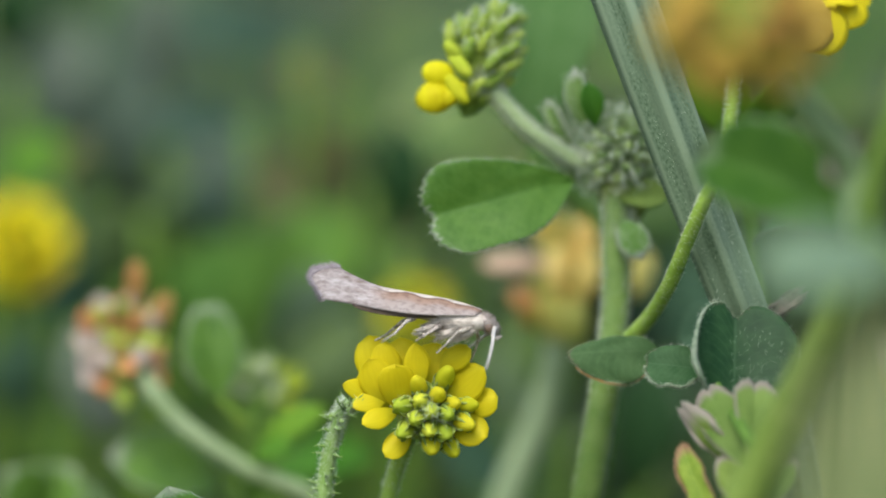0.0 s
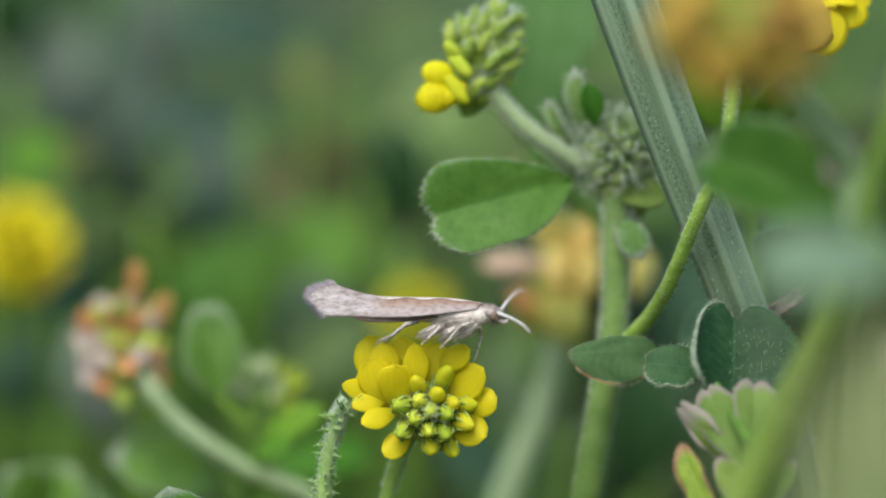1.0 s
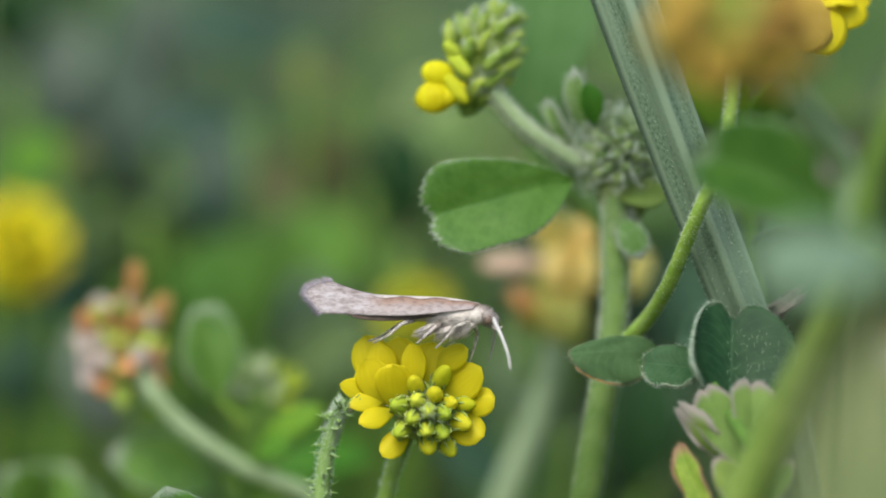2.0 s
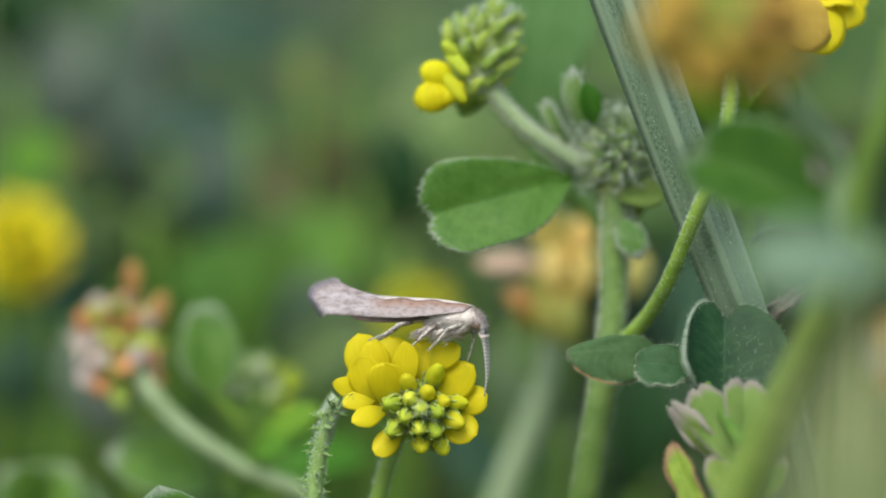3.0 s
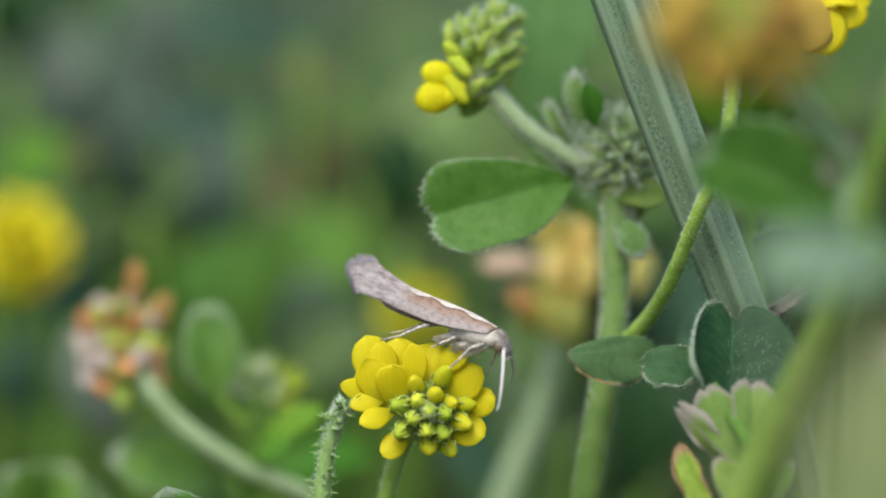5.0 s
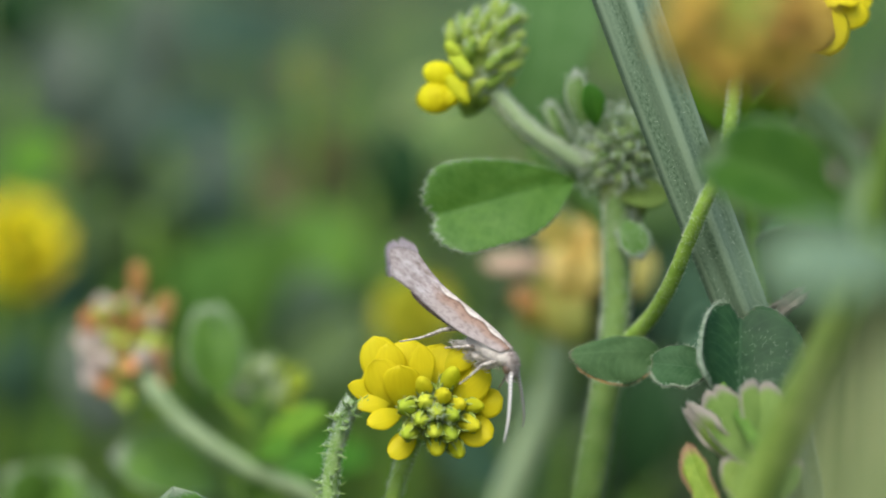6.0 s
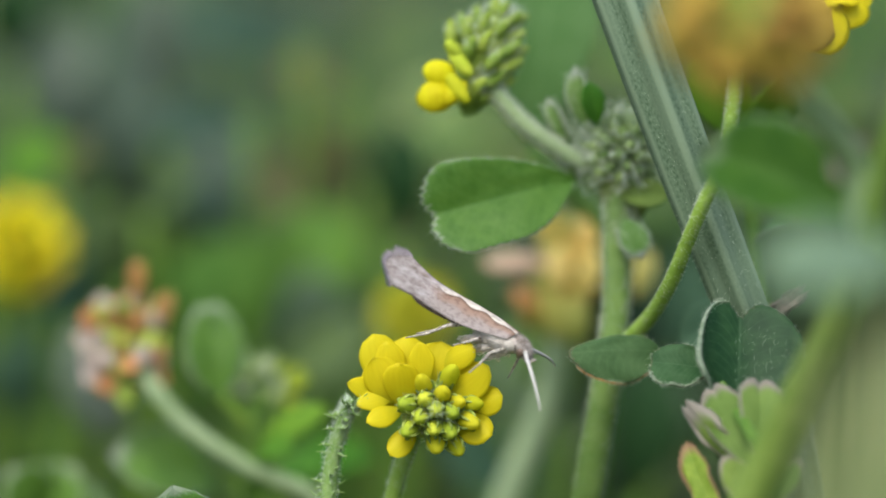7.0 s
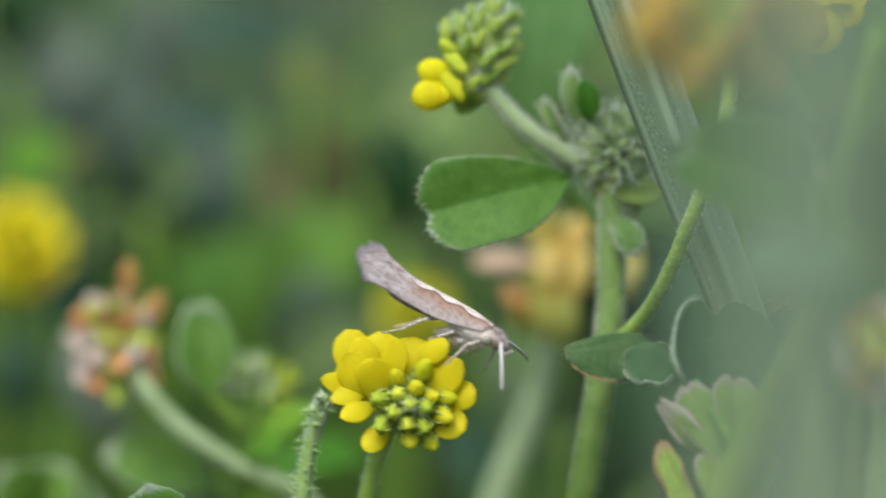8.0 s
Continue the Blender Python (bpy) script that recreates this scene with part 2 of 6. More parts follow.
def part(name, bm, material, parent, label="", pivot=None, smooth=True, thick=0.0):
    """Link a bmesh, in world millimetres, as one mesh under a thing or a part."""
    base = BASE[parent]
    here = pivot if pivot is not None else base
    bm.transform(Matrix.Scale(0.001, 4) @ Matrix.Translation(-here))
    if smooth:
        for f in bm.faces:
            f.smooth = True
    data = bpy.data.meshes.new(name)
    bm.to_mesh(data)
    bm.free()
    data.materials.append(material)
    ob = new(name, data)
    ob.parent = parent
    ob.location = (here - base) * 0.001
    BASE[ob] = here.copy()
    if thick:
        s = ob.modifiers.new("thickness", "SOLIDIFY")
        s.thickness, s.offset = thick * 0.001, 0
    return tagged(ob, label)


def single(name, bm, material, label, category, kind="", thick=0.0):
    """Link a bmesh, in world millimetres, as one top-level mesh."""
    bm.transform(Matrix.Scale(0.001, 4))
    for f in bm.faces:
        f.smooth = True
    data = bpy.data.meshes.new(name)
    bm.to_mesh(data)
    bm.free()
    data.materials.append(material)
    return tagged(new(name, data), label, category, "", kind)


def smooth_path(points, steps=6):
    """A smooth run through the points, with no overshoot where long and short stretches meet."""
    p = [2 * points[0] - points[1], *points, 2 * points[-1] - points[-2]]
    out = []
    for i in range(1, len(p) - 2):
        k = [0.0]
        for a, b in zip(p[i - 1:i + 2], p[i:i + 3]):
            k.append(k[-1] + math.sqrt((b - a).length) + 1e-6)
        for s in range(steps):
            t = k[1] + (k[2] - k[1]) * s / steps
            mix = lambda a, b, lo, hi: a * ((hi - t) / (hi - lo)) + b * ((t - lo) / (hi - lo))
            a1, a2, a3 = mix(p[i - 1], p[i], k[0], k[1]), mix(p[i], p[i + 1], k[1], k[2]), mix(p[i + 1], p[i + 2], k[2], k[3])
            out.append(mix(mix(a1, a2, k[0], k[2]), mix(a2, a3, k[1], k[3]), k[1], k[2]))
    return out + [points[-1].copy()]


def tube(bm, points, radii, sides=10, steps=6, ridges=0, ridge=0.0):
    """A round or ribbed stem along the points; radii are spread evenly over its length."""
    path = smooth_path(points, steps) if steps > 1 else points
    rings, n, side = [], len(path), None
    for i, c in enumerate(path):
        way = (path[min(i + 1, n - 1)] - path[max(i - 1, 0)]).normalized()
        if side is None:
            side = way.orthogonal().normalized()
        side = (side - way * side.dot(way)).normalized()
        up = way.cross(side)
        f = i / (n - 1) * (len(radii) - 1)
        j = min(int(f), len(radii) - 2)
        r = radii[j] + (radii[j + 1] - radii[j]) * (f - j)
        ring = []
        for k in range(sides):
            a = 2 * math.pi * k / sides
            q = r * (1 + ridge * math.cos(ridges * a)) if ridges else r
            ring.append(bm.verts.new(c + q * (math.cos(a) * side + math.sin(a) * up)))
        rings.append(ring)
    uv = bm.loops.layers.uv.verify()
    for i, (a, b) in enumerate(zip(rings, rings[1:])):
        for k in range(sides):
            f = bm.faces.new((a[k], a[(k + 1) % sides], b[(k + 1) % sides], b[k]))
            for loop, (g, h) in zip(f.loops, ((i, k), (i, k + 1), (i + 1, k + 1), (i + 1, k))):
                loop[uv].uv = (g / n, h / sides)
    bm.faces.new(rings[0][::-1])
    bm.faces.new(rings[-1])
    return path


def fuzz(bm, path, radius, count, length, width=0.014, rng=None, lean=0.3):
    """Fine hairs standing off a stem."""
    rng = rng or random.Random(5)
    for _ in range(count):
        i = rng.randrange(len(path) - 1)
        t = rng.random()
        c = path[i].lerp(path[i + 1], t)
        way = (path[i + 1] - path[i]).normalized()
        a = rng.random() * 2 * math.pi
        side = way.orthogonal().normalized()
        out = (math.cos(a) * side + math.sin(a) * way.cross(side)).normalized()
        foot = c + out * radius * 0.95
        tip = c + out * (radius + length * rng.uniform(0.5, 1.2)) + way * length * rng.uniform(-lean, lean)
        spike(bm, foot, tip, width)


def spike(bm, foot, tip, width):
    way = (tip - foot).normalized()
    s = way.orthogonal().normalized()
    u = way.cross(s)
    ring = [bm.verts.new(foot + width * (math.cos(a) * s + math.sin(a) * u)) for a in (0, 2.094, 4.189)]
    end = bm.verts.new(tip)
    for k in range(3):
        bm.faces.new((ring[k], ring[(k + 1) % 3], end))


def leaflet(bm, base, tip, facing, width, wide_at=0.62, fold=0.15, arch=0.1, notch=0.05, teeth=0.03, nu=16, nv=12, blunt=0.5, curl=0.0, ruffle=0.0, seed=1, lop=0.0):
    """An obovate blade from base to tip, folded along its midrib and toothed round its end."""
    length = (tip - base).length
    way = (tip - base) / length
    up = (facing - way * facing.dot(way)).normalized()
    side = up.cross(way)
    uv = bm.loops.layers.uv.verify()
    rng = random.Random(seed)
    phase = rng.random() * 6
    grid = []
    for i in range(nu + 1):
        u = i / nu
        s = u / wide_at if u < wide_at else (1 - u) / (1 - wide_at)
        half = 0.5 * width * (math.sin(min(1, s) * math.pi / 2) ** (0.9 if u < wide_at else blunt)) + 0.01 * width
        row = []
        for j in range(nv + 1):
            v = 2 * j / nv - 1
            along = u - notch * max(0, 1 - abs(v) * 2) * u ** 4
            edge = abs(v) ** 6
            jag = teeth * edge * (1 if (i % 2) else -1) * (u > 0.45)
            p = base + way * length * along + side * (v * half * (1 + jag * 2))
            p += up * (fold * (1 + lop * v) * abs(v) * half * 2 - arch * length * (2 * u - 1) ** 2 + curl * half * v * v
                       + ruffle * half * edge * math.sin(9 * u + phase + 2 * v))
            if u == 1:
                p += way * teeth * length * (1 if j % 2 else -1)
            row.append(bm.verts.new(p))
        grid.append(row)
    for i in range(nu):
        for j in range(nv):
            f = bm.faces.new((grid[i][j], grid[i + 1][j], grid[i + 1][j + 1], grid[i][j + 1]))
            for loop, (a, c) in zip(f.loops, ((i, j), (i + 1, j), (i + 1, j + 1), (i, j + 1))):
                loop[uv].uv = (a / nu, c / nv)
    return grid


def blob(bm, centre, axis, length, width, taper=0.0, rings=6, sides=8, dent=0.0):
    """A bud or grain: an egg along its axis."""
    axis = axis.normalized()
    s = axis.orthogonal().normalized()
    u = axis.cross(s)
    last = bm.verts.new(centre - axis * length / 2)
    ring0 = None
    for i in range(1, rings):
        t = i / rings
        a = math.pi * t
        r = width / 2 * math.sin(a) * (1 - taper * (t - 0.5) * 2)
        ring = [bm.verts.new(centre - axis * math.cos(a) * length / 2 + r * (1 + dent * math.cos(3 * b)) * (math.cos(b) * s + math.sin(b) * u))
                for b in (2 * math.pi * k / sides for k in range(sides))]
        for k in range(sides):
            if ring0 is None:
                bm.faces.new((last, ring[(k + 1) % sides], ring[k]))
            else:
                bm.faces.new((ring0[k], ring0[(k + 1) % sides], ring[(k + 1) % sides], ring[k]))
        ring0 = ring
    end = bm.verts.new(centre + axis * length / 2)
    for k in range(sides):
        bm.faces.new((ring0[k], ring0[(k + 1) % sides], end))


def hood(bm, base, tip, facing, width, cup=0.45, nu=9, nv=8, seed=0):
    """A flower's standard: a broad, hollow, rounded petal."""
    length = (tip - base).length
    way = (tip - base) / length
    up = (facing - way * facing.dot(way)).normalized()
    side = up.cross(way)
    rng = random.Random(seed)
    skew = rng.uniform(-0.1, 0.1)
    grid = []
    for i in range(nu + 1):
        u = i / nu
        half = width / 2 * (0.3 + 0.7 * math.sin(min(1, u / 0.6) * math.pi / 2)) * (math.sqrt(max(0, 1 - ((u - 0.55) / 0.46) ** 2)) if u > 0.55 else 1)
        row = []
        for j in range(nv + 1):
            v = 2 * j / nv - 1
            p = base + way * length * u + side * half * (v + skew * u)
            p += up * (-cup * half * v * v + 0.1 * length * math.sin(math.pi * u) - 0.05 * length * math.exp(-(v * 4) ** 2) * u)
            row.append(bm.verts.new(p))
        grid.append(row)
    for i in range(nu):
        for j in range(nv):
            bm.faces.new((grid[i][j], grid[i + 1][j], grid[i + 1][j + 1], grid[i][j + 1]))


def wedge(bm, base, tip, facing, width, sides=(1.0, 1.0), fold=(0.2, 0.2), wide=(0.9, 0.9), blunt=0.35, lean=0.0, power=2.6, notch=0.06, teeth=0.02, taper=1.1, arch=0.04, curl=(0.0, 0.0), ruffle=0.0, hollow=1.0, seed=1, nu=18, nv=24):
    """A wedge-shaped leaflet with a blunt, toothed or notched end; its two halves may differ in width, fold and curled rim."""
    length = (tip - base).length
    way = (tip - base) / length
    up = (facing - way * facing.dot(way)).normalized()
    across = up.cross(way)
    uv = bm.loops.layers.uv.verify()
    rng = random.Random(seed)
    phase = rng.random() * 6
    jag = [rng.uniform(0.4, 1.0) * (1 if j % 2 else -1) for j in range(nv + 1)]
    grid = []
    for i in range(nu + 1):
        u = i / nu
        row = []
        for j in range(nv + 1):
            v = 2 * j / nv - 1
            k = 1 if v > 0 else 0
            a = abs(v)
            half = 0.5 * width * sides[k] * (0.03 + 0.97 * math.sin(min(1, u / wide[k]) * math.pi / 2) ** taper)
            top = 1 - (blunt + lean * k) * a ** power - notch * math.exp(-(v / 0.16) ** 2) + teeth * jag[j] * (u > 0.9)
            over = max(0.0, a - 0.78)
            out = a - 1.6 * curl[k] * over
            p = base + way * length * u * top + across * math.copysign(half * out * (1 + 0.8 * teeth * (a == 1) * (u > 0.4) * (1 if i % 2 else -1)), v)
            p += up * (half * (fold[k] * a ** hollow + 2.4 * curl[k] * over) - arch * length * (2 * u - 1) ** 2 + ruffle * half * a ** 4 * math.sin(10 * u + phase + 2 * v))
            p += up * 0.012 * length * noise.noise(Vector((3 * u, 2 * v, seed * 1.7)))
            row.append(bm.verts.new(p))
        grid.append(row)
    for i in range(nu):
        for j in range(nv):
            f = bm.faces.new((grid[i][j], grid[i + 1][j], grid[i + 1][j + 1], grid[i][j + 1]))
            for loop, (a, c) in zip(f.loops, ((i, j), (i + 1, j), (i + 1, j + 1), (i, j + 1))):
                loop[uv].uv = (a / nu, c / nv)
    return [[q.co.copy() for q in row] for row in grid]


def rim_hair(bm, grid, count, length, width, seed=1):
    """Fine hairs along the rim of a leaflet."""
    rng = random.Random(seed)
    edge = [row[0] for row in grid] + grid[-1] + [row[-1] for row in grid[::-1]]
    middle = grid[len(grid) // 2][len(grid[0]) // 2]
    for _ in range(count):
        i = rng.randrange(3, len(edge) - 4)
        foot = edge[i].lerp(edge[i + 1], rng.random())
        out = (foot - middle).normalized() + Vector((rng.gauss(0, 0.5), rng.gauss(0, 0.5), rng.gauss(0, 0.5)))
        spike(bm, foot - out * 0.03, foot + out * length * rng.uniform(0.4, 1.2), width)


def wedge_on(owner, base, tip, face, width, material, label="", hairs=0, thick=0.09, stalk_from=None, rolled=0.0, rim=None, **opts):
    """A wedge-shaped leaflet as a part, with hairs on its rim."""
    bm = bmesh.new()
    grid = wedge(bm, base, tip, face, width, **opts)
    ob = part("leaf", bm, material, owner, label, thick=thick)
    if hairs:
        bm = bmesh.new()
        rim_hair(bm, grid, hairs, 0.16, 0.006, hairs)
        part("hair", bm, HAIR, owner)
    if rolled:
        edge = [row[-1] for row in grid[4:]] + grid[-1][:int(len(grid[0]) * 0.62):-1]
        bm = bmesh.new()
        tube(bm, edge[::2], [0.03, rolled, rolled, rolled * 0.8, 0.03], 8, 3)
        part("rolled_rim", bm, rim or RIM, owner, "rusty rim" if rim else "pale woolly rolled rim")
        bm = bmesh.new()
        fuzz(bm, smooth_path(edge[::2], 3), rolled * 0.9, 420, 0.12, 0.005, random.Random(4), 0.8)
        part("hair", bm, HAIR, owner)
    if stalk_from is not None:
        bm = bmesh.new()
        tube(bm, [stalk_from, stalk_from.lerp(base, 0.5), base], [0.3, 0.22], 8, 4)
        part("leaf_stalk", bm, STEM, owner)
    return ob


def standard(bm, base, tip, facing, width, cup=0.3, bend=0.12, point=0.0, nu=12, nv=10, seed=0):
    """A smooth yellow petal: narrow at its foot, broad and softly pointed at its end, hollowed and a little wavy."""
    length = (tip - base).length
    way = (tip - base) / length
    up = (facing - way * facing.dot(way)).normalized()
    side = up.cross(way)
    uv = bm.loops.layers.uv.verify()
    rng = random.Random(seed)
    skew, wave = rng.uniform(-0.12, 0.12), rng.random() * 6
    grid = []
    for i in range(nu + 1):
        u = i / nu
        half = width / 2 * (0.25 + 0.75 * math.sin(min(1, u / 0.62) * math.pi / 2))
        if u > 0.62:
            q = (u - 0.62) / 0.38
            half *= math.sqrt(max(0.0, 1 - q * q)) * (1 - point * q)
        row = []
        for j in range(nv + 1):
            v = 2 * j / nv - 1
            p = base + way * length * u + side * half * (v + skew * u)
            p += up * (-cup * half * v * v + bend * length * math.sin(math.pi * u) + 0.03 * width * math.sin(4 * u + 2 * v + wave) * u)
            row.append(bm.verts.new(p))
        grid.append(row)
    for i in range(nu):
        for j in range(nv):
            f = bm.faces.new((grid[i][j], grid[i + 1][j], grid[i + 1][j + 1], grid[i][j + 1]))
            for loop, (a, c) in zip(f.loops, ((i, j), (i + 1, j), (i + 1, j + 1), (i, j + 1))):
                loop[uv].uv = (a / nu, c / nv)


TO_LENS = V(0, -0.99, 0.139)
RNG = random.Random(11)


def head_of_florets(owner, centre, axis, radius, count, plan, seed=3, length=1.0, width=0.7):
    """A round head: florets in a spiral from the tip of the axis (0) to its back (1). plan(t, angle) names each one's material and kind."""
    rng = random.Random(seed)
    axis = axis.normalized()
    s = axis.orthogonal().normalized()
    w = axis.cross(s)
    bm = bmesh.new()
    blob(bm, centre, axis, radius * 1.2, radius * 1.1)
    part("receptacle", bm, CALYX, owner)
    for i in range(count):
        t = (i + 0.5) / count
        lat, lon = t * 2.3, i * 2.39996
        out = (math.cos(lat) * axis + math.sin(lat) * (math.cos(lon) * s + math.sin(lon) * w)).normalized()
        out = (out + 0.12 * Vector((rng.uniform(-1, 1), rng.uniform(-1, 1), rng.uniform(-1, 1)))).normalized()
        name, material, size = plan(t, out)
        bm = bmesh.new()
        lie = (out + 0.5 * axis).normalized() if name == "bud" else out
        if name == "petal":
            hood(bm, centre + out * radius * 0.45, centre + out * radius * (0.55 + 0.62 * size) + axis * 0.2 * radius, axis + 0.3 * TO_LENS, width * size * 1.6, seed=i)
            part("petal", bm, material, owner, thick=0.05)
        else:
            blob(bm, centre + out * radius * 0.75, lie, length * size, width * size, 0.1, dent=0.06)
            part(name, bm, material, owner)


# ---- ground and the meadow behind ----
def ground():
    bm = bmesh.new()
    n = 60
    rows = []
    for i in range(n + 1):
        row = []
        for j in range(n + 1):
            x, y = ((2 * q / n - 1) for q in (j, i))
            x, y = (math.copysign(abs(q) ** 3, q) * 60000 for q in (x, y))
            row.append(bm.verts.new((x, y, 6 * noise.noise(Vector((x / 40, y / 40, 0))) - 3)))
        rows.append(row)
    for i in range(n):
        for j in range(n):
            bm.faces.new((rows[i][j], rows[i][j + 1], rows[i + 1][j + 1], rows[i + 1][j]))
    m = plain("meadow_soil", (0.04, 0.05, 0.02), (0.08, 0.1, 0.035), 60, 0.9, 0.1, 0, 0.0)
    single("ground", bm, m, "dark meadow soil with moss and low growth", "ground", "structure")


def blade(bm, root, tip, width, bend):
    """One grass blade, folded along its middle."""
    mid = root.lerp(tip, 0.55) + bend
    side = (tip - root).cross(TO_LENS)
    side = side.normalized() if side.length > 0.01 else V(1, 0, 0)
    fold = side.cross((tip - root).normalized()) * width * 0.25
    uv = bm.loops.layers.uv.verify()
    rows = []
    for i in range(6):
        t = i / 5
        c = root * (1 - t) ** 2 + mid * 2 * t * (1 - t) + tip * t * t
        w = width / 2 * (1 - t ** 3) + 0.02
        rows.append([bm.verts.new(c - side * w + fold), bm.verts.new(c), bm.verts.new(c + side * w + fold)])
    for i in range(5):
        for j in range(2):
            f = bm.faces.new((rows[i][j], rows[i][j + 1], rows[i + 1][j + 1], rows[i + 1][j]))
            for loop, (a, c) in zip(f.loops, ((i, j), (i, j + 1), (i + 1, j + 1), (i + 1, j))):
                loop[uv].uv = (a / 5, c / 2)


def meadow():
    rng = random.Random(21)
    grass, leaves, straw = bmesh.new(), bmesh.new(), bmesh.new()
    for i in range(8500):
        y = 130 + 1900 * rng.random() ** 1.6
        x = rng.uniform(-1, 1) * (60 + 0.32 * y)
        tall = rng.uniform(60, 150) * (1 if y < 900 else 1.2)
        root = V(x, y, -2)
        tip = V(x + rng.gauss(0, 22), y + rng.gauss(0, 22), tall)
        bend = V(rng.gauss(0, 8), rng.gauss(0, 8), tall * 0.1)
        blade(straw if rng.random() < 0.2 else grass, root, tip, rng.uniform(2, 5), bend)
    for i in range(9000):
        a, r = rng.random() * 6.283, 0.12 + 1.5 * math.sqrt(rng.random())
        x, y = 1000 * r * math.cos(a), 1000 * r * math.sin(a)
        if abs(x) < 70 + 0.25 * max(0, y) and y > -330:
            continue
        root, tall = V(x, y, -2), rng.uniform(50, 140)
        blade(straw if rng.random() < 0.12 else grass, root, root + V(rng.gauss(0, 20), rng.gauss(0, 20), tall), rng.uniform(2, 5), V(rng.gauss(0, 8), rng.gauss(0, 8), tall * 0.1))
    # three-leaved plants on thin stalks
    for i in range(1900):
        y = 84 + 1200 * rng.random() ** 2.2
        x = rng.uniform(-1, 1) * (34 + 0.2 * y)
        crest = 150 - 0.1 * (y - 84) if y < 400 else 118 - 0.02 * (y - 400)
        z = crest + rng.gauss(0, 9) - 14 * rng.random() ** 2
        if (y < 110 and -14 < x < 6) or (y < 260 and -6 < x < 0):
            continue
        top = V(x, y, z)
        root = V(x + rng.gauss(0, 10), y + rng.gauss(0, 10), -2)
        tube(leaves, [root, root.lerp(top, 0.6) + V(rng.gauss(0, 4), rng.gauss(0, 4), 0), top], [0.5, 0.4], 4, 3)
        turn, tilt = rng.random() * 6.28, rng.gauss(0.1, 0.35)
        size = rng.uniform(3.5, 7.5)
        for k in range(3):
            a = turn + k * 2.1
            way = V(math.cos(a), math.sin(a) * 0.9, tilt * math.sin(a) + rng.gauss(0.1, 0.2))
            leaflet(leaves, top, top + way * size, V(rng.gauss(0, 0.35), -0.9, 1), size * 0.85, teeth=0, notch=0, nu=5, nv=4, seed=i)
    # the same growth all round, out to two metres
    rng = random.Random(57)
    for i in range(36000):
        a, r = rng.random() * 6.283, 330 + 1750 * math.sqrt(rng.random())
        x, y = r * math.cos(a), r * math.sin(a)
        if y > 100 and abs(x) < 60 + 0.32 * y:
            continue
        root, tall = V(x, y, -2), rng.uniform(55, 140)
        blade(straw if rng.random() < 0.15 else grass, root, root + V(rng.gauss(0, 20), rng.gauss(0, 20), tall), rng.uniform(2, 5), V(rng.gauss(0, 8), rng.gauss(0, 8), tall * 0.1))
    for i in range(1500):
        a, r = rng.random() * 6.283, 330 + 1300 * math.sqrt(rng.random())
        x, y = r * math.cos(a), r * math.sin(a)
        if y > 100 and abs(x) < 60 + 0.32 * y:
            continue
        top, size, turn = V(x, y, rng.uniform(60, 130)), rng.uniform(4, 8), rng.random() * 6.28
        tube(leaves, [V(x + rng.gauss(0, 10), y + rng.gauss(0, 10), -2), top], [0.5, 0.4], 4, 2)
        for k in range(3):
            way = V(math.cos(turn + k * 2.1), math.sin(turn + k * 2.1), rng.gauss(0.1, 0.2))
            leaflet(leaves, top, top + way * size, V(rng.gauss(0, 0.35), rng.gauss(0, 0.35), 1), size * 0.85, teeth=0, notch=0, nu=5, nv=4, seed=i)
    single("meadow_grass", grass, GRASS, "soft green meadow grass far behind the flowers", "grass", "stuff")
    single("dry_grass", straw, STRAW, "dry straw-coloured grass among the green blades", "grass", "stuff")
    single("meadow_leaves", leaves, LEAF_SHADE, "small green clover-like leaves of the meadow", "foliage", "stuff")


